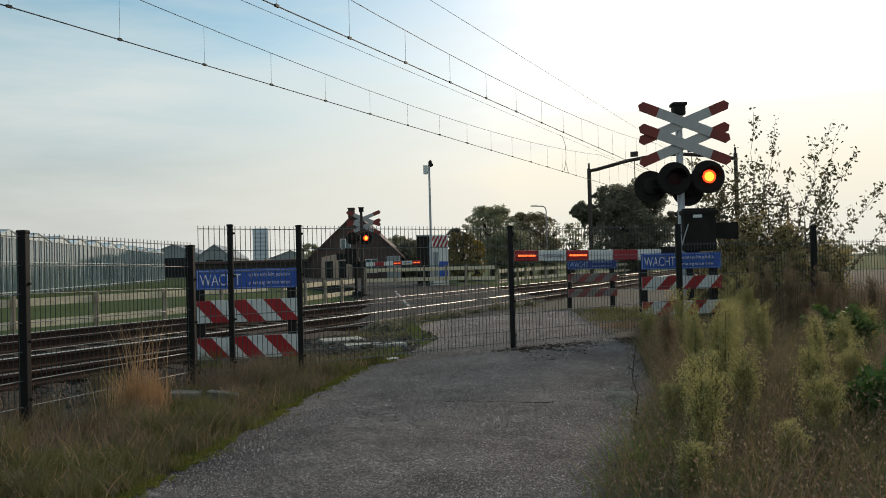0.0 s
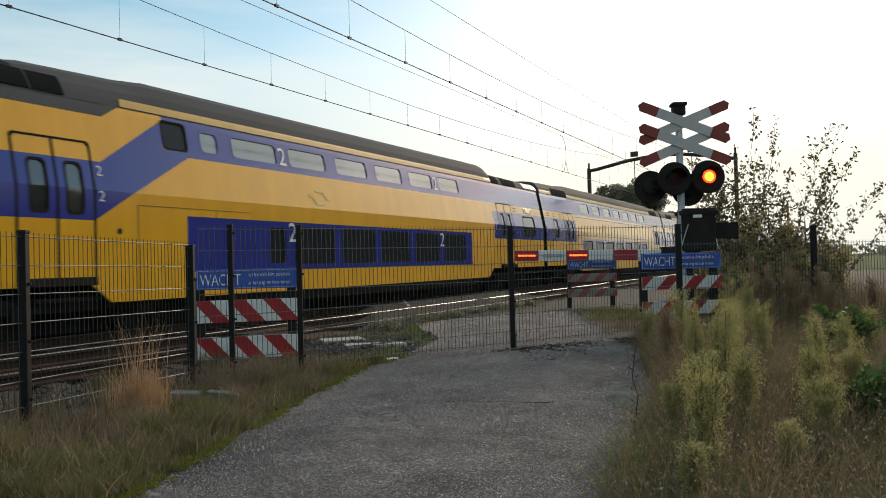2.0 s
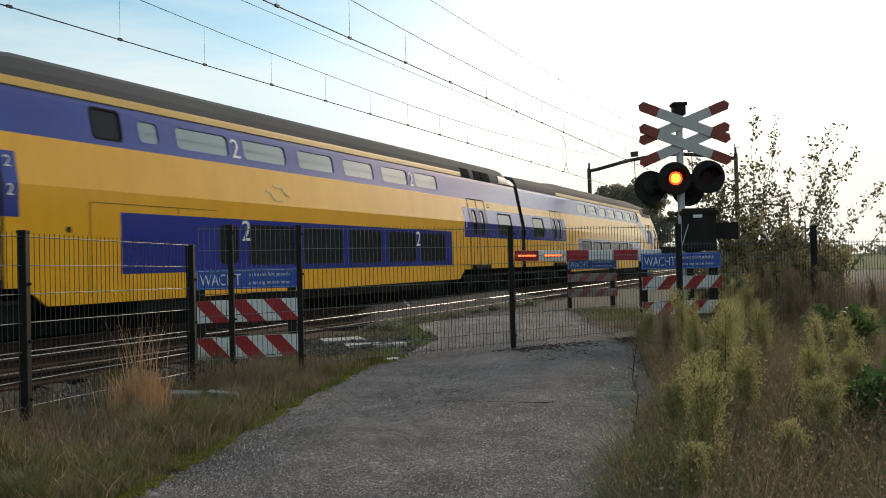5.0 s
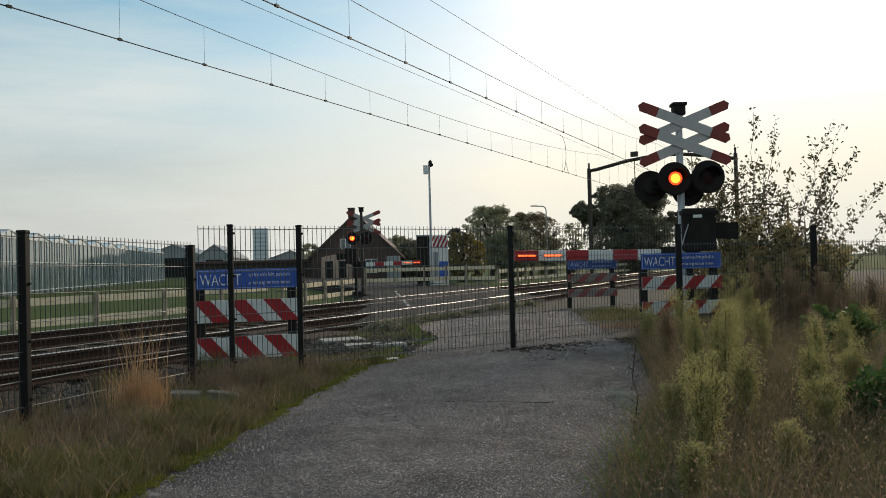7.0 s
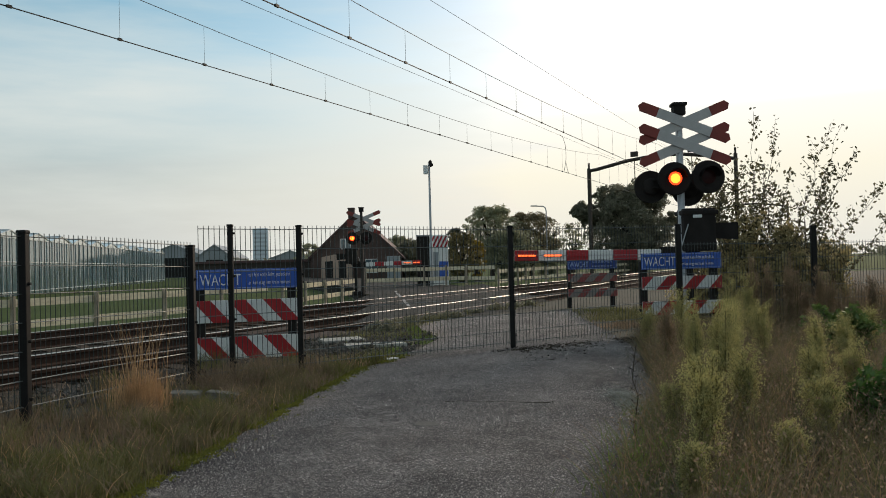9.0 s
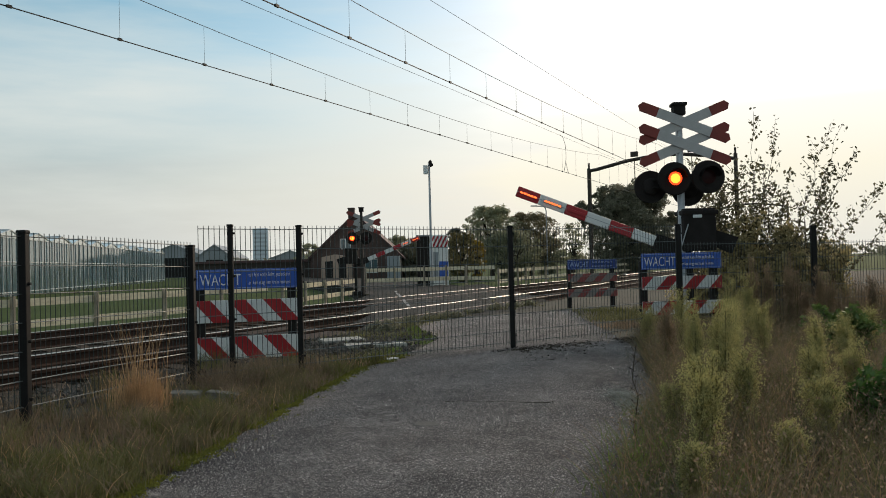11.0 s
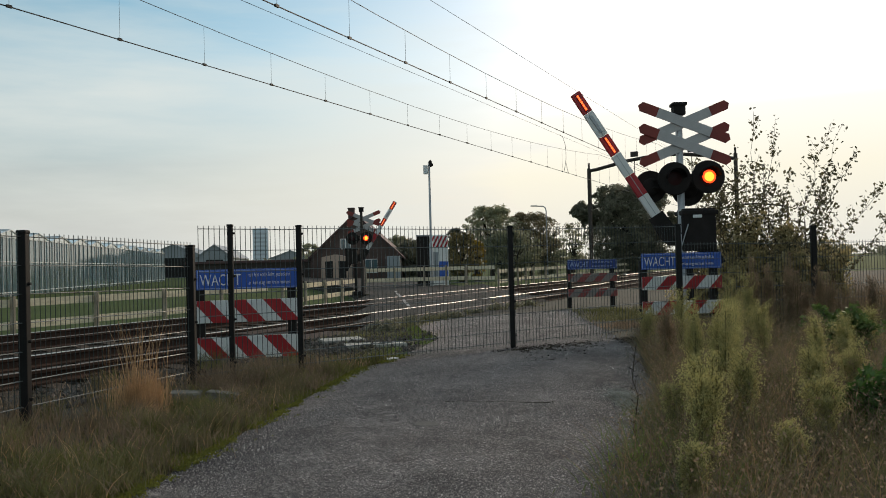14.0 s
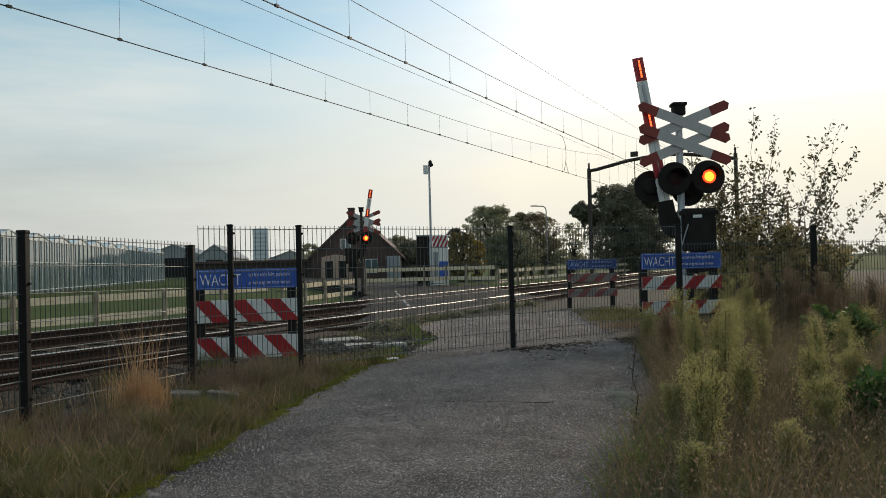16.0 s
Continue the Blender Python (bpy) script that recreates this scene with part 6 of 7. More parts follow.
def build_tree(x, y, z, height, width, material, seed, leaf=0.16, clumps=60, per=260, trunk=0.3, label="broad leafy tree in autumn green", low=0.25, name="tree", limbs=()):
    rng = np.random.default_rng(seed)
    t = empty(name, Matrix.Translation((x, y, z)), label, "tree", "trees")
    bm = bmesh.new()
    top = height * 0.75
    tube(bm, (0, 0, -0.2), (0.05 * height * rng.normal() * 0.3, 0, height * 0.35), trunk, trunk * 0.7, 9)
    centres, radii = [], []
    for k in range(clumps * 4):
        a = rng.uniform(0, math.tau)
        h = rng.uniform(low, 0.97) * height
        f = math.sin(math.pi * min(1, max(0.08, (h / height - low * 0.6) / (1.05 - low * 0.6)))) ** 0.6
        rr = width / 2 * f * rng.uniform(0.15, 1.0) ** 0.6 * (1 + 0.34 * noise.noise((2.4 * math.cos(a), 2.4 * math.sin(a), h * 0.9 + seed)))
        c = np.array([rr * math.cos(a), rr * math.sin(a), h])
        centres.append(c)
        radii.append(width * rng.uniform(0.035, 0.12))
        if k % 9 == 0:
            tube(bm, (0, 0, height * rng.uniform(0.15, 0.45)), tuple(c), trunk * 0.3, trunk * 0.05, 5)
    # single limbs that reach out of the crown
    for lx, ly, lz, lr in limbs:
        tube(bm, (0, 0, height * 0.3), (lx, ly, lz), trunk * 0.4, trunk * 0.06, 6)
        for k in range(26):
            centres.append(np.array([lx, ly, lz]) * rng.uniform(0.8, 1.02) + rng.normal(0, lr * 0.36, 3) * np.array([1, 1, 0.7]))
            radii.append(lr * rng.uniform(0.2, 0.5))
    part("trunk", bm, M["bark"], t)
    quads_object("crown", leaf_cloud(centres, radii, per // 3, leaf * 0.5, rng), material, t)
    return t


build_tree(5.2, 88, -0.6, 7.7, 5.6, M["leaf"], 1, leaf=0.17, clumps=80)
build_tree(9.6, 90, -0.6, 7.0, 6.2, M["leaf_mixed"], 2, leaf=0.17, clumps=70, label="broad tree turning brown in autumn")
build_tree(7.0, 84, -0.6, 4.9, 6.0, M["leaf"], 3, leaf=0.16, clumps=70, low=0.05)
build_tree(16.9, 75, -0.6, 8.5, 7.2, M["leaf_dark"], 4, leaf=0.2, clumps=130, per=400, label="dense dark spreading tree beside the track", low=0.06, limbs=((-4.7, 0.0, 6.3, 0.8), (-4.1, 0.3, 6.8, 0.9), (-3.7, -0.3, 5.9, 0.8), (-2.4, 0.2, 8.0, 0.8), (0.9, 0.1, 8.6, 0.8), (2.9, 0.2, 7.6, 0.9), (4.0, 0.1, 5.6, 0.9)))
build_tree(14.9, 95, -0.6, 6.1, 3.4, M["leaf"], 5, leaf=0.17, clumps=45, per=70)
build_tree(1.6, 72, -0.6, 4.4, 3.2, M["leaf_autumn"], 6, leaf=0.13, clumps=50, low=0.05, label="rounded shrub turning yellow in autumn")
build_tree(3.1, 76, -0.6, 3.8, 1.8, M["leaf_yellow"], 16, leaf=0.12, clumps=30, low=0.05, label="small yellow autumn tree")
build_tree(-5.4, 100, -0.6, 5.2, 4.0, M["leaf"], 7, leaf=0.18, clumps=50, low=0.1)
build_tree(-3.2, 90, -0.6, 4.4, 4.5, M["leaf_dark"], 8, leaf=0.18, clumps=60, low=0.05)
build_tree(-1.0, 98, -0.6, 5.0, 3.6, M["leaf"], 9, leaf=0.18, clumps=50, low=0.05)
build_tree(1.5, 95, -0.6, 5.8, 2.4, M["leaf_dark"], 10, leaf=0.16, clumps=40, low=0.05)
build_tree(11.6, 92, -0.6, 4.6, 4.0, M["leaf"], 12, leaf=0.16, clumps=45, low=0.05)
build_tree(-17.0, 105, -0.6, 4.6, 4.0, M["leaf"], 13, leaf=0.16, clumps=45, low=0.05)
rng_far = np.random.default_rng(77)
cs, rs = [], []
# unseen belts beside and behind the camera, added for the train to reflect
for k in range(420):
    a = rng_far.uniform(0.85, 5.4)
    dist = rng_far.uniform(125, 165)
    cs.append((dist * math.sin(a), dist * math.cos(a), rng_far.uniform(1, 14 if a < 2.6 else 7)))
    rs.append(rng_far.uniform(3, 6))
for k in range(320):
    a = rng_far.uniform(0.58, 1.5)
    dist = rng_far.uniform(112, 140)
    cs.append((dist * math.sin(a), dist * math.cos(a), rng_far.uniform(0, 14)))
    rs.append(rng_far.uniform(3, 6))
for k in range(420):
    a = rng_far.uniform(-0.75, 0.75)
    dist = rng_far.uniform(380, 800)
    cs.append((dist * math.sin(a), dist * math.cos(a), rng_far.uniform(0, 5)))
    rs.append(rng_far.uniform(4, 9))
tagged(quads_object("far_trees", leaf_cloud(cs, rs, 60, 1.1, rng_far, 0.5), M["leaf_dark"]), "dark trees low on the horizon and in an unseen belt all round", "woods", kind="stuff")


# ---- plants near the camera ----
M["verge_green"] = mat("dull_verge_grass", (0.175, 0.175, 0.054), 0.75, dark=(0.09, 0.09, 0.03), scale=3, piece=0.5, bump=0.0, through_light=0.4)
M["dry_grass"] = mat("half_dry_grass", (0.25, 0.2, 0.11), 0.8, dark=(0.11, 0.09, 0.05), scale=3, piece=0.4, bump=0.0, through_light=0.4)


def blades(n, xy, height, rng, width=0.006, lean=0.5, z=0.0, seg=3):
    """Bent grass blades as narrow strips; returns quads."""
    out = []
    base = xy
    h = height * rng.uniform(0.5, 1.2, n)
    a = rng.uniform(0, math.tau, n)
    l = lean * rng.uniform(0.1, 1.0, n) * h
    b = rng.uniform(0, math.tau, n)
    wx, wy = np.cos(b) * width, np.sin(b) * width
    prev = None
    for k in range(seg + 1):
        t = k / seg
        cx = base[:, 0] + np.cos(a) * l * t * t
        cy = base[:, 1] + np.sin(a) * l * t * t
        cz = base[:, 2] + h * t * (1 - 0.15 * t)
        w = (1 - 0.85 * t)
        cur = (np.stack([cx - wx * w, cy - wy * w, cz], 1), np.stack([cx + wx * w, cy + wy * w, cz], 1))
        if prev is not None:
            out.append(np.stack([prev[0], prev[1], cur[1], cur[0]], 1))
        prev = cur
    return np.concatenate(out)


def on_ground(x, y):
    return np.array([ground_z(a, b) for a, b in zip(x, y)])


def build_plants():
    rng = np.random.default_rng(11)
    # verge to the left of the path: low mixed grass
    n = 15000
    y = rng.uniform(2.6, 9.6, n)
    edge = np.interp(y, [2, 3.9, 8.4, 9.3, 11.7], [-1.62, -1.5, -0.9, -0.55, -0.1])
    x = edge - rng.exponential(0.9, n) - 0.02
    s_, d_ = x * SN + y * CS, -x * CS + y * SN
    patch = np.array([noise.noise((a * 2.2, b * 2.2, 1.0)) + 0.6 * noise.noise((a * 5.5, b * 5.5, 6.0)) for a, b in zip(x, y)])
    keep = (d_ < 6.4) & (patch + rng.normal(0, 0.12, n) > -0.16)
    x, y = x[keep], y[keep]
    p = np.stack([x, y, on_ground(x, y) - 0.02], 1)
    half = int(len(p) * 0.65)
    tagged(quads_object("verge_grass", blades(half, p[:half], 0.1, rng, 0.0036, 0.9), M["verge_green"]), "short green verge grass beside the path", "grass", kind="stuff")
    tagged(quads_object("verge_grass", blades(len(p) - half, p[half:], 0.13, rng, 0.003, 1.0), M["weed_brown"]), "withered brown verge grass", "grass", kind="stuff")
    for k in range(230):
        cy = rng.uniform(2.7, 9.2)
        cx = float(np.interp(cy, [2, 3.9, 8.4, 9.3], [-1.62, -1.5, -0.9, -0.55])) - 0.1 - rng.exponential(0.75)
        if -cx * CS + cy * SN > 6.3:
            continue
        m = int(rng.uniform(50, 150))
        r = rng.normal(0, rng.uniform(0.035, 0.1), (m, 2))
        hh = rng.uniform(0.07, 0.24)
        p = np.stack([cx + r[:, 0], cy + r[:, 1], np.full(m, -0.02)], 1)
        kind_ = ("grass", "weed_brown", "verge_green", "verge_green", "dry_grass")[k % 5]
        tagged(quads_object("verge_tuft", blades(m, p, hh, rng, rng.uniform(0.0028, 0.0048), 0.9, seg=4), M[kind_]), "green grass tuft on the verge" if k % 5 in (0, 2, 3) else "dry brown grass tuft on the verge", "grass tuft", "grass tufts", kind="stuff")
    # dry straw tuft by the fence: dense reddish foot, sparse tall stalks
    for m, sg, hh, mt, lab in ((760, 0.1, 0.36, "reed", "dense reddish dry grass tuft by the fence"), (80, 0.09, 0.78, "reed", "tall thin dry stalks by the fence")):
        r = rng.normal(0, sg, (m, 2))
        p = np.stack([-2.3 + r[:, 0], 6.2 + r[:, 1], np.full(m, -0.02)], 1)
        tagged(quads_object("straw_tuft", blades(m, p, hh, rng, 0.003, 0.22 if hh > 0.5 else 0.4, seg=4), M[mt]), lab, "grass tuft", "grass tufts", kind="stuff")
    for cx, cy, m, sg, hh in ((-1.75, 7.5, 480, 0.22, 0.36), (-2.05, 7.1, 320, 0.16, 0.34), (-1.4, 7.8, 300, 0.18, 0.26), (-3.1, 5.9, 300, 0.2, 0.3), (-2.35, 5.6, 320, 0.25, 0.26), (-1.9, 4.9, 300, 0.3, 0.2), (-2.6, 5.0, 260, 0.25, 0.24)):
        r = rng.normal(0, sg, (m, 2))
        p = np.stack([cx + r[:, 0], cy + r[:, 1], np.full(m, -0.02)], 1)
        tagged(quads_object("withered_tuft", blades(m, p, hh, rng, 0.0028, 0.9, seg=4), M["weed_brown"]), "withered brown grass tuft on the verge", "grass tuft", "grass tufts", kind="stuff")
    # moss and low green along the path's edge
    n = 15000
    y = rng.uniform(2.6, 9.6, n)
    edge = np.interp(y, [2, 3.9, 8.4, 9.3, 11.7], [-1.62, -1.5, -0.9, -0.55, -0.1])
    x = edge - np.abs(rng.normal(0, 0.17, n)) + rng.exponential(0.035, n)
    keep = np.array([noise.noise((a * 1.6, b * 1.6, 4.0)) + 0.5 * noise.noise((a * 6, b * 6, 2.0)) > -0.08 for a, b in zip(x, y)])
    p = np.stack([x, y, np.where(x > edge, 0.03, on_ground(x, y) + 0.005)], 1)[keep]
    tagged(quads_object("moss_edge", leaf_cloud(p, np.full(len(p), 0.02), 5, 0.008, rng, 0.45), M["moss"]), "yellow-green moss creeping over the path's edge", "moss", kind="stuff")
    # grass clumps beside the crossing
    for cx, cy, m, sg, hh in ((-0.75, 14.2, 240, 0.25, 0.16), (-0.2, 15.2, 200, 0.22, 0.2), (0.1, 17.2, 160, 0.2, 0.14), (1.2, 19.0, 160, 0.22, 0.16), (2.0, 20.4, 140, 0.25, 0.14), (-1.2, 12.6, 260, 0.4, 0.1), (-0.4, 12.4, 260, 0.3, 0.08), (3.6, 16.2, 700, 0.5, 0.14), (4.6, 17.0, 500, 0.6, 0.12), (3.1, 14.9, 600, 0.3, 0.14), (3.7, 14.6, 600, 0.4, 0.16), (3.3, 17.6, 300, 0.3, 0.1), (2.9, 13.2, 400, 0.25, 0.12)):
        r = rng.normal(0, sg, (m, 2))
        x, y = cx + r[:, 0], cy + r[:, 1]
        p = np.stack([x, y, on_ground(x, y) - 0.02], 1)
        tagged(quads_object("grass_clump", blades(m, p, hh, rng, 0.006, 0.9), M[("verge_green", "grass", "weed_brown")[int(cx * 10) % 3] if cx > 2.5 else "grass"]), "green grass clump beside the level crossing", "grass", "grass clumps", kind="stuff")
    # dead leaves and crumbs swept against the gate
    n = 560
    t = np.clip(rng.choice(rng.uniform(0.1, 1, 17) ** 0.8, n) + rng.normal(0, 0.03, n), 0, 1)
    x = 0.1 + 2.3 * t + rng.normal(0, 0.05, n)
    y = 9.22 + 1.45 * t - np.abs(rng.normal(0, 0.5, n)) * rng.uniform(0.1, 1, n) + rng.normal(0, 0.09, n)
    p = np.stack([x, y, np.full(n, 0.058)], 1)
    tagged(quads_object("leaf_litter", leaf_cloud(p, np.full(n, 0.02), 5, 0.008, rng, 0.3), M["bark"]), "dark dead leaves along the foot of the gate", "leaf litter", kind="stuff")
    # tangle of weeds to the right of the path
    n = 48000
    y = rng.uniform(2.2, 11.2, n) ** 1.0
    edge = np.interp(y, [2, 3.6, 6.3, 10.0, 12.5], [0.62, 0.66, 1.62, 2.35, 2.85])
    x = edge + rng.exponential(1.5, n)
    x = np.where(x > 8, rng.uniform(1.8, 8, n), x)
    low = np.interp(x - edge, [0, 0.5, 1.2], [0.45, 0.8, 1.0])
    p = np.stack([x, y, np.full(n, -0.02) - 0.1 * (1 - low)], 1)
    q = n // 4
    hide = q // 2
    tagged(quads_object("weed_tangle", blades(hide, p[2 * q:2 * q + hide], 0.24, rng, 0.004, 1.0), M["grass"]), "low green grass under the weeds", "weeds", kind="stuff")
    tagged(quads_object("weed_tangle", blades(q, p[:q], 0.36, rng, 0.003, 1.1, seg=4), M["weed_brown"]), "tangled withered brown weeds beside the path", "weeds", kind="stuff")
    tagged(quads_object("weed_tangle", blades(q, p[q:2 * q], 0.3, rng, 0.0035, 1.1, seg=4), M["grass"]), "rank green grass among weeds", "weeds", kind="stuff")
    tagged(quads_object("weed_tangle", blades(1600, p[2 * q + hide:2 * q + hide + 1600], 0.46, rng, 0.002, 0.8, seg=5), M["straw"]), "dry straw stalks among weeds", "weeds", kind="stuff")
    cs = p[3 * q:] + np.stack([np.zeros(q), np.zeros(q), rng.uniform(0.04, 0.42, q)], 1)
    tagged(quads_object("weed_tangle", leaf_cloud(cs[: q // 3], np.full(q // 3, 0.05), 6, 0.005, rng, 1.0), M["grass"]), "small green leaves among weeds", "weeds", kind="stuff")
    tagged(quads_object("weed_tangle", leaf_cloud(cs[q // 2:], np.full(q - q // 2, 0.07), 4, 0.007, rng, 1.0), M["weed_brown"]), "withered brown leaves among weeds", "weeds", kind="stuff")


build_plants()
rng_m = np.random.default_rng(5)
# loose gravel and moss between the path and the track
n = 2600
x, y = rng_m.uniform(-2.4, 0.0, n), rng_m.uniform(9.9, 15.2, n)
edge = np.interp(y, [8.4, 9.3, 11.7, 13.2, 14.6], [-0.9, -0.55, -0.1, -0.35, -0.5])
keep = (x < edge - 0.05) & (-x * CS + y * SN < 7.3)
x, y = x[keep], y[keep]
n = len(x)
size = rng_m.uniform(0.012, 0.034, n)
c = np.stack([x, y, on_ground(x, y) - 0.012], 1)
octa = np.array([(1, 0, 0), (-1, 0, 0), (0, 1, 0), (0, -1, 0), (0, 0, 0.8), (0, 0, -0.5)], dtype=float)
verts = c[:, None, :] + octa[None] * size[:, None, None] * rng_m.uniform(0.6, 1.3, (n, 6, 1))
tri = np.array([(0, 2, 4), (2, 1, 4), (1, 3, 4), (3, 0, 4), (2, 0, 5), (1, 2, 5), (3, 1, 5), (0, 3, 5)])
faces = (tri[None] + 6 * np.arange(n)[:, None, None]).reshape(-1, 3)
tagged(mesh_object("loose_gravel", verts.reshape(-1, 3).tolist(), faces.tolist(), M["ballast"]), "loose grey gravel between path and track", "gravel", kind="stuff")
n = 1500
y = rng_m.uniform(9.4, 14.2, n)
x = np.interp(y, [8.4, 9.3, 11.7, 13.2, 14.6], [-0.9, -0.55, -0.1, -0.35, -0.5]) - np.abs(rng_m.normal(0, 0.22, n))
keep = np.array([noise.noise((a * 1.7, b * 1.7, 8.0)) > -0.05 for a, b in zip(x, y)])
x, y = x[keep], y[keep]
p = np.stack([x, y, on_ground(x, y) - 0.015], 1)
tagged(quads_object("verge_grass", blades(len(p), p, 0.07, rng_m, 0.005, 1.0), M["fresh_grass"]), "short mossy grass along the far path's edge", "grass", kind="stuff")
# pale single blades over the verge, fresh grass at the foot of the weeds
n = 600
y = rng_m.uniform(2.7, 8.8, n)
x = np.interp(y, [2, 3.9, 8.4, 9.3], [-1.62, -1.5, -0.9, -0.55]) - 0.1 - rng_m.exponential(0.8, n)
keep = -x * CS + y * SN < 6.3
p = np.stack([x, y, np.full(n, -0.01)], 1)[keep]
tagged(quads_object("dry_blades", blades(len(p), p, 0.2, rng_m, 0.0028, 0.9, seg=4), M["reed"]), "single pale dry blades over the verge", "grass", kind="stuff")
for cx, cy, m, sg, hh in ((0.85, 3.75, 260, 0.12, 0.16), (1.0, 4.1, 240, 0.12, 0.2), (1.15, 4.6, 200, 0.12, 0.2), (0.8, 3.4, 260, 0.12, 0.14), (1.4, 5.4, 160, 0.1, 0.18), (1.2, 3.6, 220, 0.14, 0.18)):
    r = rng_m.normal(0, sg, (m, 2))
    p = np.stack([cx + r[:, 0], cy + r[:, 1], np.full(m, 0.0)], 1)
    tagged(quads_object("grass_tuft", blades(m, p, hh, rng_m, 0.003, 0.9, seg=4), M["fresh_grass"]), "fresh green grass tuft at the path's edge", "grass tuft", "grass tufts", kind="stuff")
for n, hh, wd, mt, lab in ((5200, 0.75, 0.005, "weed_brown", "tall withered brown weeds behind the fence"), (2600, 0.55, 0.005, "dry_grass", "tall dry grass behind the fence"), (2600, 0.5, 0.005, "grass", "rank green grass behind the fence")):
    x, y = rng_m.uniform(4.0, 10.0, n), rng_m.uniform(11.2, 15.5, n)
    keep = x > 0.26 * y + 0.4
    x, y = x[keep], y[keep]
    p = np.stack([x, y, on_ground(x, y) - 0.02], 1)
    tagged(quads_object("weed_tangle", blades(len(p), p, hh, rng_m, wd, 0.6), M[mt]), lab, "weeds", kind="stuff")
for cx, cy, cw, ch in ((-0.91, 13.6, 0.3, 0.2), (-0.62, 15.1, 0.22, 0.14), (-0.3, 16.0, 0.26, 0.12), (0.12, 16.6, 0.3, 0.09), (0.65, 17.9, 0.25, 0.08), (1.14, 18.8, 0.28, 0.14), (1.74, 19.9, 0.26, 0.1), (2.1, 20.5, 0.2, 0.12), (-1.15, 14.0, 0.2, 0.1)):
    n = 26
    cs = np.stack([rng_m.normal(0, cw * 0.35, n) + cx, rng_m.normal(0, cw * 0.3, n) + cy, np.abs(rng_m.normal(0, ch * 0.4, n)) + max(-0.2, ground_z(cx, cy))], 1)
    tagged(quads_object("weed_mound", leaf_cloud(cs, np.full(n, 0.05), 40, 0.018, rng_m, 0.9), M["leaf_dark"]), "low dark green weed clump at the crossing's edge", "weed clump", "weed clumps", kind="stuff")
bm = bmesh.new()
path_tube(bm, [(1.0 + 0.015 * math.sin(k * 2.1), 4.4 + 0.012 * math.sin(k * 1.3), 0.09 * k - 0.02) for k in range(8)], 0.0025, 5)
for k in range(14):
    z = 0.12 + 0.035 * k
    tube(bm, (1.0, 4.4, z), (1.0 + 0.03 * math.sin(k * 2.4), 4.4 + 0.03 * math.cos(k * 2.4), z + 0.02), 0.0015, 0.003, 4)
tagged(part("dry_stalk", bm, M["bark"]), "single dark dry stalk at the path's edge", "weed")


M["dry_weed"] = mat("dry_seed_head", (0.4, 0.29, 0.19), 0.85, dark=(0.2, 0.14, 0.09), scale=2, fine=25, piece=0.45, bump=0.0, through_light=0.45)


def build_weed(x, y, h, w, seed, material, name="seeding_weed", label="tall pale green seeding weed with fluffy heads"):
    """A tall plant: an upright stalk with side shoots set with small leaves and seed heads."""
    rng = np.random.default_rng(seed)
    t = empty(name, Matrix.Translation((x, y, -0.03)), label, "weed", "tall weeds")
    bm = bmesh.new()
    cs, rs = [], []
    for k in range(4):
        a = rng.uniform(0, math.tau)
        r0, r1 = w * 0.1, w * 0.25 * rng.random()
        hh = h * (1.0 if k == 0 else rng.uniform(0.75, 0.98))
        b0 = Vector((r0 * math.cos(a), r0 * math.sin(a), 0))
        b1 = Vector((r1 * math.cos(a + 0.5), r1 * math.sin(a + 0.5), hh))
        tube(bm, b0, b1, 0.005, 0.002, 5)
        for j in range(40):
            tt = 0.2 + 0.8 * j / 39
            q = b0.lerp(b1, tt)
            aa = rng.uniform(0, math.tau)
            reach = w * 0.4 * math.sin(math.pi * min(1.0, 0.16 + 0.84 * (1 - tt))) ** 0.8 * rng.uniform(0.45, 1.0)
            e = q + Vector((reach * math.cos(aa), reach * math.sin(aa), reach * 1.25))
            tube(bm, q, e, 0.0012, 0.0008, 3)
            for m in (0.35, 0.6, 0.8, 1.0):
                c = q.lerp(e, m)
                cs.append((c.x, c.y, c.z))
                rs.append(0.012 + 0.012 * rng.random())
    part("stalk", bm, M["grass"], t)
    quads_object("seed_fluff", leaf_cloud(cs, rs, 8, 0.005, rng, 1.0), material, t)
    lv = np.array([c for c in cs if c[2] < h * 0.8] or cs)
    lv = np.repeat(lv, 2, 0) * np.array([0.8, 0.8, 1.0])
    quads_object("leaves", blades(len(lv), lv, 0.05 + 0.015 * h, rng, 0.0022, 1.0), M["weed_leaf"] if material == M["weed"] else material, t)
    return t


for k, (wx, wy, wh, ww) in enumerate((
        (1.2, 3.85, 0.62, 0.24), (1.26, 4.1, 0.5, 0.2), (1.66, 5.5, 0.8, 0.26), (1.86, 5.6, 0.76, 0.3), (1.98, 5.9, 0.72, 0.3), (2.15, 6.3, 0.7, 0.3), (1.75, 4.9, 0.52, 0.3),
        (2.68, 6.0, 0.62, 0.24), (2.78, 5.7, 0.46, 0.26), (2.3, 5.2, 0.5, 0.3), (2.5, 7.3, 0.66, 0.35), (3.0, 7.8, 0.6, 0.35), (1.62, 3.9, 0.28, 0.2), (2.0, 4.4, 0.4, 0.28),
        (2.5, 8.8, 0.72, 0.35), (3.2, 9.2, 0.8, 0.4), (3.55, 9.7, 0.86, 0.3), (3.3, 6.9, 0.55, 0.3), (1.35, 4.9, 0.4, 0.2), (2.35, 9.6, 0.5, 0.3), (4.4, 8.6, 0.5, 0.3), (1.0, 3.4, 0.3, 0.2))):
    build_weed(wx, wy, wh, ww, 100 + k, M["weed"])
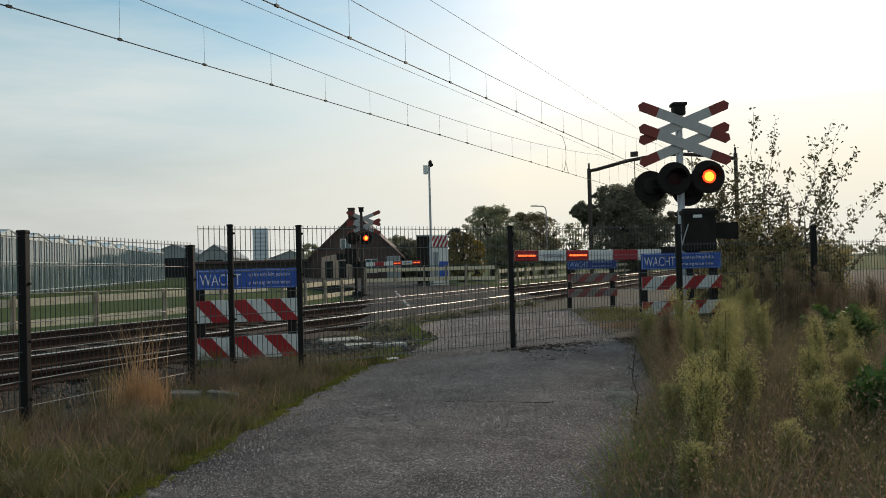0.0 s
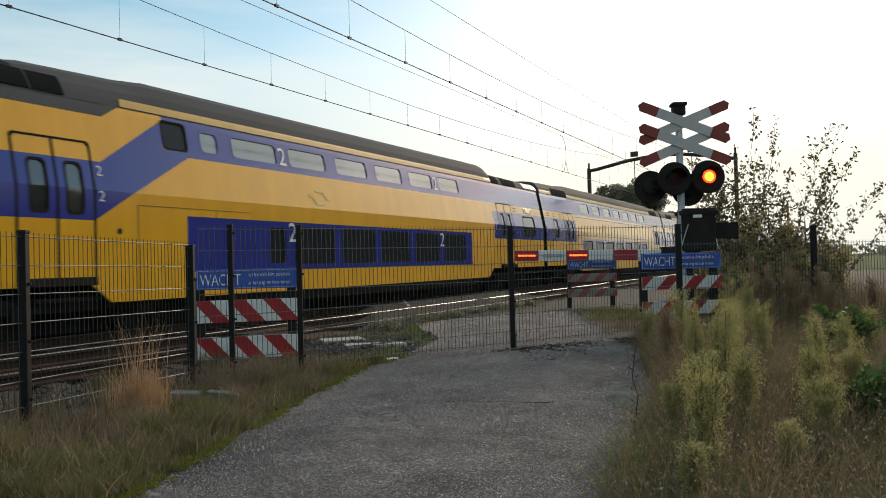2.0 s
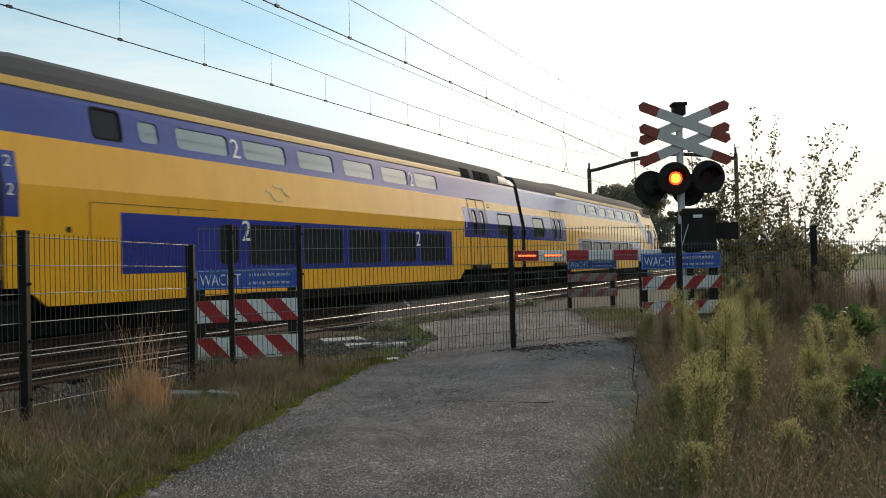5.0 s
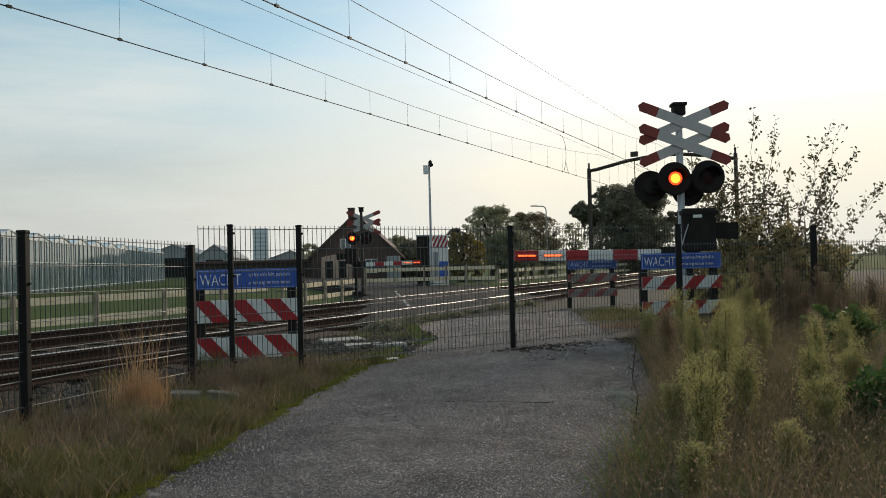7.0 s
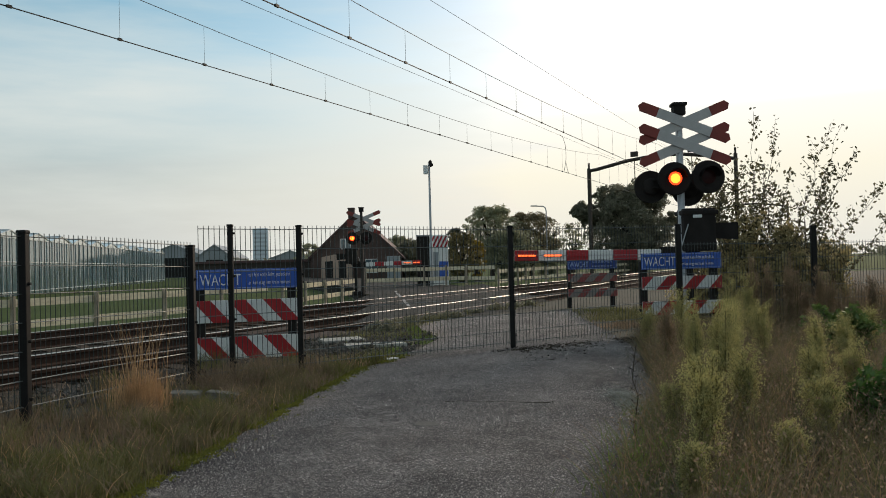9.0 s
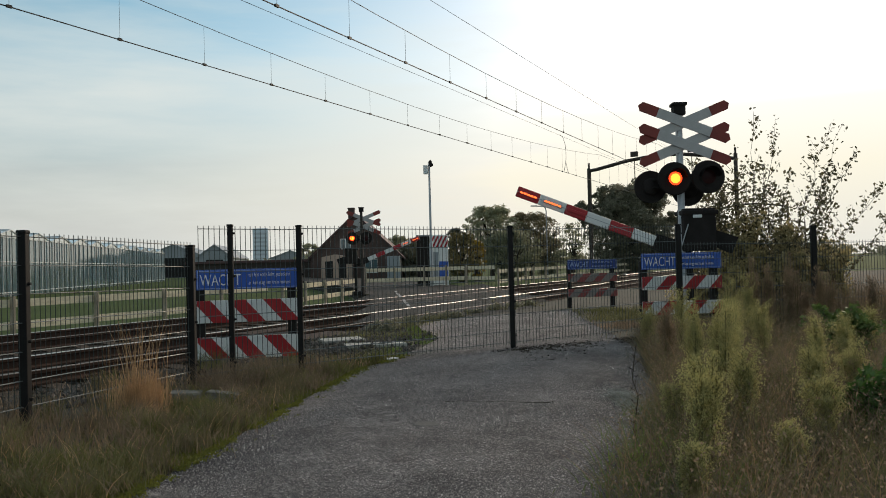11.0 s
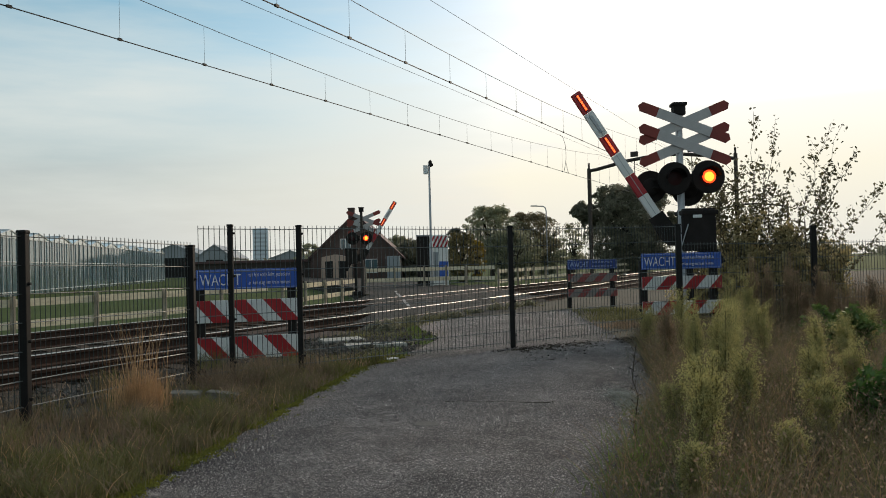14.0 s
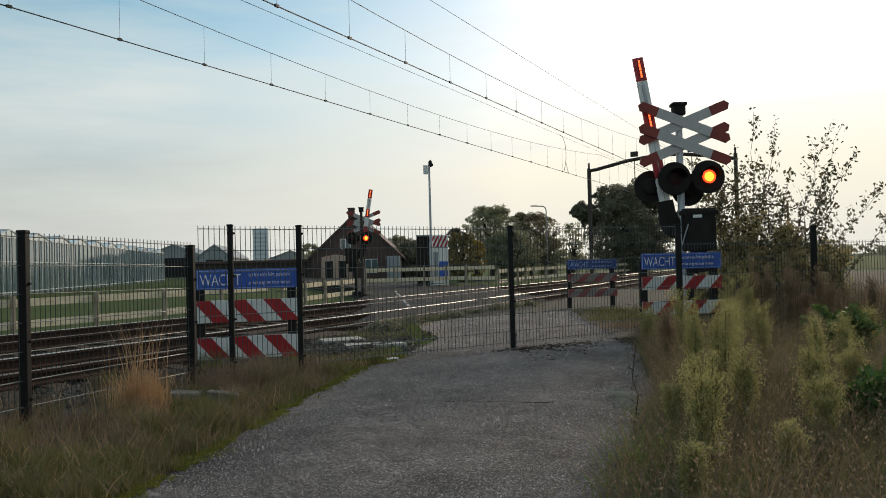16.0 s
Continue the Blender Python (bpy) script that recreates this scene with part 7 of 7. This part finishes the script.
for k, (wx, wy, wh, ww) in enumerate(((3.9, 10.4, 0.8, 0.25), (4.15, 10.6, 0.95, 0.2), (4.5, 10.6, 0.9, 0.22), (4.7, 10.8, 0.7, 0.2), (2.1, 7.8, 0.6, 0.3), (3.6, 8.1, 0.5, 0.3), (4.05, 10.9, 1.05, 0.22), (4.3, 10.3, 0.85, 0.24), (4.65, 11.2, 1.1, 0.2), (4.95, 10.9, 0.9, 0.24), (5.2, 11.2, 0.8, 0.25), (5.7, 11.0, 0.75, 0.25))):
    build_weed(wx, wy, wh, ww, 200 + k, M["dry_weed"], "withered_weed", "tall withered brown weed with dry seed heads")


def build_shrub(x, y, h, w, seed, material, label, stems=26, leaf=0.035, per=60, name="shrub", base=0.0):
    """A dense shrub: many crooked stems and small leaves."""
    rng = np.random.default_rng(seed)
    t = empty(name, Matrix.Translation((x, y, base)), label, "shrub", "shrubs")
    bm = bmesh.new()
    cs, rs = [], []
    for k in range(stems):
        a = rng.uniform(0, math.tau)
        r1 = w * 0.5 * rng.uniform(0.1, 1.0)
        hh = h * rng.uniform(0.35, 1.0) * (1 - 0.35 * (r1 / (w * 0.5)) ** 2)
        p = Vector((rng.normal(0, w * 0.1), rng.normal(0, w * 0.1), -0.1))
        e = Vector((r1 * math.cos(a), r1 * math.sin(a), hh))
        mid = p.lerp(e, 0.5) + Vector((rng.normal(0, 0.06), rng.normal(0, 0.06), 0.05))
        tube(bm, p, mid, 0.012, 0.008, 5)
        tube(bm, mid, e, 0.008, 0.003, 5)
        for j in range(6):
            q = p.lerp(e, rng.uniform(0.25, 1))
            f = q + Vector((rng.normal(0, 0.12), rng.normal(0, 0.12), rng.uniform(0.0, 0.2))) * min(1.0, h)
            tube(bm, q, f, 0.004, 0.002, 4)
            cs += [tuple(q.lerp(f, 0.5)), tuple(f)]
            rs += [0.11 * min(1.0, h + 0.2)] * 2
    part("branch_work", bm, M["bark"], t)
    quads_object("leaves", leaf_cloud(cs, rs, per, leaf, rng, 1.0), material, t)
    return t


def build_sapling(x, y, h, lean, seed, label):
    """A slender upright shoot with single leaves, bare between them."""
    rng = np.random.default_rng(seed)
    t = empty("sapling", Matrix.Translation((x, y, 0)), label, "sapling", "saplings")
    bm = bmesh.new()
    quads = []
    pts = [Vector((lean * (k / 10) ** 1.5 + rng.normal(0, 0.02), rng.normal(0, 0.02), h * k / 10)) for k in range(11)]
    rings = []
    for p in pts:
        r = 0.008 * (1 - 0.7 * max(0.0, p.z) / h)
        rings.append([bm.verts.new((p.x + r * math.cos(q * math.tau / 5), p.y + r * math.sin(q * math.tau / 5), p.z)) for q in range(5)])
    for ra, rb in zip(rings, rings[1:]):
        for q in range(5):
            bm.faces.new((ra[q], ra[(q + 1) % 5], rb[(q + 1) % 5], rb[q]))
    part("stem", bm, M["bark"], t)
    tips = []
    for k in range(20):
        z = rng.uniform(0.25, 0.97)
        q = pts[int(z * 10)].lerp(pts[min(10, int(z * 10) + 1)], z * 10 % 1)
        a = rng.uniform(0, math.tau)
        ln = rng.uniform(0.2, 0.8) * (1.15 - z)
        e = q + Vector((ln * math.cos(a) * 0.8, ln * math.sin(a) * 0.8, ln))
        bm = bmesh.new()
        tube(bm, q, e, 0.004, 0.002, 4)
        part("twig", bm, M["bark"], t)
        tips += [q.lerp(e, f) for f in (0.3, 0.6, 0.85, 1.0)]
    tips += [pts[6].lerp(pts[10], f) for f in np.linspace(0, 1, 14)]
    cs = [tuple(v) for v in tips]
    quads_object("leaves", leaf_cloud(cs, np.full(len(cs), 0.09), 2, 0.036, rng, 1.0), M["sap_leaf"], t)
    return t


for k, (px_, py_, ph_, pl_) in enumerate(((5.3, 14.2, 3.55, 0.1), (5.5, 14.4, 3.45, 0.35), (5.0, 14.0, 2.9, 0.0), (5.9, 14.3, 3.35, 0.9), (6.2, 14.6, 3.4, 0.95), (6.1, 14.5, 2.9, 1.2), (6.4, 14.6, 2.3, 1.5),
                                           (5.6, 14.6, 2.7, 0.1), (5.8, 14.8, 2.6, 0.5), (4.75, 13.9, 2.6, -0.15), (6.5, 14.0, 1.8, 1.3), (5.2, 14.4, 2.4, -0.1), (4.6, 13.7, 2.3, 0.0), (5.45, 15.0, 2.9, 0.3), (6.3, 14.9, 2.5, 0.7), (4.4, 14.0, 2.7, -0.1),
                                           (4.9, 14.5, 2.2, 0.0), (5.15, 13.8, 2.0, 0.1), (5.4, 14.0, 2.3, 0.2), (5.7, 14.1, 2.2, 0.15), (5.95, 14.4, 2.1, 0.4), (6.2, 14.2, 1.9, 0.5), (4.5, 14.3, 2.1, 0.1), (5.05, 14.9, 2.5, -0.1), (6.45, 14.7, 2.2, 0.35), (5.6, 14.9, 2.4, -0.15), (4.7, 14.6, 2.4, 0.05))):
    build_sapling(px_, py_, ph_, pl_, 300 + k, "slender sapling with sparse dark leaves against the sky")
build_shrub(5.15, 14.0, 1.8, 1.5, 31, M["leaf_shrub"], "dense dark shrub behind the fence", 40, 0.035, 22)
build_shrub(5.85, 14.3, 1.7, 1.4, 32, M["leaf_shrub"], "dense dark shrub behind the fence", 40, 0.035, 22)
build_shrub(6.55, 14.3, 1.4, 1.2, 37, M["leaf_shrub"], "dense dark shrub behind the fence", 26, 0.035, 22)
build_shrub(4.4, 13.6, 1.3, 1.2, 33, M["leaf_shrub"], "dense dark shrub behind the fence", 30, 0.035, 22)
build_shrub(2.72, 4.95, 0.37, 0.8, 34, M["ivy"], "bright green leafy shrub among weeds", 64, 0.026, 24)
build_shrub(4.05, 8.5, 0.5, 0.62, 35, M["ivy_dark"], "green leafy shrub at the fence", 34, 0.03, 22)


# ---- loose stones and slabs ----
def build_slab(name, m, sx, sy, sz, material, label, category):
    rng = np.random.default_rng(int(abs(m.translation.x) * 100) + 3)
    bm = bmesh.new()
    box(bm, -sx / 2, sx / 2, -sy / 2, sy / 2, -0.06, sz, bevel=min(sx, sy, sz + 0.06) * 0.12)
    for v in bm.verts:
        v.co += Vector((rng.normal(0, 0.006), rng.normal(0, 0.006), rng.normal(0, 0.004)))
    tagged(part(name, bm, material, at=m), label, category)


M["block_grey"] = mat("mossy_grey_concrete", (0.22, 0.21, 0.18), 0.95, dark=(0.07, 0.068, 0.055), scale=12, fine=60, bump=0.8, dist=0.01)
M["pale_stone"] = mat("pale_concrete", (0.45, 0.43, 0.38), 0.95, dark=(0.24, 0.225, 0.2), scale=5, bump=0.5)
build_slab("concrete_slab", pose(-1.5, 12.0, 0.0, 0, 0, 20), 0.6, 0.4, 0.02, M["pale_stone"], "flat pale concrete slab lying in gravel", "slab")
build_slab("concrete_slab", pose(-0.95, 11.2, 0.0, 0, 0, 12), 0.8, 0.4, 0.015, M["pale_stone"], "flat pale concrete slab lying in moss", "slab")
build_slab("loose_stone", pose(-0.6, 9.1, 0.0, 0, 0, 35), 0.15, 0.06, 0.05, M["white"], "pale broken stone at the path's edge", "stone")
build_slab("kerb_block", pose(-2.08, 6.62, 0.0, 4, 3, 8), 0.24, 0.15, 0.1, M["block_grey"], "broken grey concrete block in the grass", "kerb block")
build_slab("kerb_block", pose(-1.8, 6.66, 0.0, -3, 5, -6), 0.26, 0.14, 0.08, M["block_grey"], "broken grey concrete block in the grass", "kerb block")
rng_p = np.random.default_rng(21)
grit = np.stack([rng_p.normal(1.31, 0.06, 1500), rng_p.normal(5.95, 0.24, 1500), np.full(1500, 0.056)], 1)
tagged(quads_object("pale_grit", leaf_cloud(grit, np.full(1500, 0.012), 4, 0.006, rng_p, 0.15), M["pale_stone"]), "pale crushed grit at the path's edge", "grit", kind="stuff")
bm = bmesh.new()
lathe(bm, [(0.0, 0.0595), (0.07, 0.059), (0.082, 0.054), (0.082, 0.03)], 20)
tagged(part("manhole_cover", bm, M["worn_patch"], at=pose(-0.14, 5.25, 0.0)), "small round pale cover set in the path", "cover")


# fine cracks in the path
for k, (x0, y0, x1, y1) in enumerate(((0.0, 6.1, 0.75, 5.92), (0.3, 8.3, 1.1, 8.5))):
    rng_c = np.random.default_rng(60 + k)
    bm = bmesh.new()
    prev = None
    for j in range(19):
        t = j / 18
        c = Vector((x0 + (x1 - x0) * t + rng_c.normal(0, 0.012), y0 + (y1 - y0) * t + rng_c.normal(0, 0.018), 0.0565))
        w = 0.004 * math.sin(math.pi * (0.05 + 0.9 * t)) * rng_c.uniform(0.5, 1.3)
        cur = (bm.verts.new(c - Vector((0, w, 0))), bm.verts.new(c + Vector((0, w, 0))), bm.verts.new(c + Vector((0, w, -0.03))), bm.verts.new(c - Vector((0, w, 0.03))))
        if prev:
            for a, b in ((0, 1), (1, 2), (3, 0)):
                bm.faces.new((prev[a], prev[b], cur[b], cur[a]))
        prev = cur
    bmesh.ops.recalc_face_normals(bm, faces=bm.faces[:])
    part("crack_filling", bm, M["soil"], path, "crack filled with dark soil")


# ---- motion ----
def motions():
    # the nose of the train along the track
    nose = [(0.0, 80.0), (0.5, 61.6), (1.0, 43.3), (1.5, 25.3), (2.0, 5.95), (2.5, -12.3), (3.0, -31.8), (3.5, -49.75), (4.0, -68.3),
            (4.5, -86.9), (5.5, -124.0), (6.3, -152.9), (7.0, -178.8), (9.0, -253.0), (12.0, -363.4), (16.0, -510.6)]
    walk(train, [(t, TRACK @ Matrix.Translation((s, DF, 0))) for t, s in nose])
    angles = [(0, 1.0), (9.35, 1.0), (9.8, 5.6), (10.4, 13.2), (11.3, 25.8), (12.0, 35.2), (12.5, 41.3), (13.0, 46.7), (13.5, 52.1), (14.0, 58.0), (14.5, 64.0), (15.0, 69.2), (15.5, 75.3), (16.0, 80.9)]
    # the lamps blink in turn three times in two seconds; the lit element of a lamp steps forward in its lens
    beat = 2.0 / 3.0

    def blink(ob, on, off, step):
        """on, off: seconds within one beat between which the lamp is lit; step: the way from dark to lit."""
        m0 = ob.matrix_basis.copy()
        m1 = m0 @ Matrix.Translation(step)
        rows, state = [], None
        for k in range(frame(16.0)):
            t = k / FPS
            ph = t % beat
            lit = on <= ph < off if on < off else (ph >= on or ph < off)
            if lit != state:
                if state is not None:
                    rows.append(((k - 1) / FPS, m1 if state else m0))
                rows.append((t, m1 if lit else m0))
                state = lit
        rows.append((16.0, m1 if state else m0))
        walk(ob, rows)
    for (g, lamps, glows, boom, leds), first, face in ((near_signal, 0, -1), (far_signal, 3, 1)):
        base = boom.matrix_basis.translation.copy()
        walk(boom, [(t, Matrix.Translation(base) @ Matrix.Rotation(radians(a), 4, "Y")) for t, a in angles])
        for k in range(4):
            left = k in (first, 2 if first == 0 else 0)
            if left:
                blink(lamps[k], 0.06, 0.485, (0, 0, 0.045))
                blink(glows[k], 0.485, 0.525, (0, 0, 0.045))
            else:
                blink(lamps[k], 0.485, 0.06, (0, 0, 0.045))
                blink(glows[k], 0.06, 0.09, (0, 0, 0.045))
        blink(leds[1], 0.06, 0.485, (0, face * 0.02, 0))
        blink(leds[2], 0.485, 0.06, (0, face * 0.02, 0))


motions()
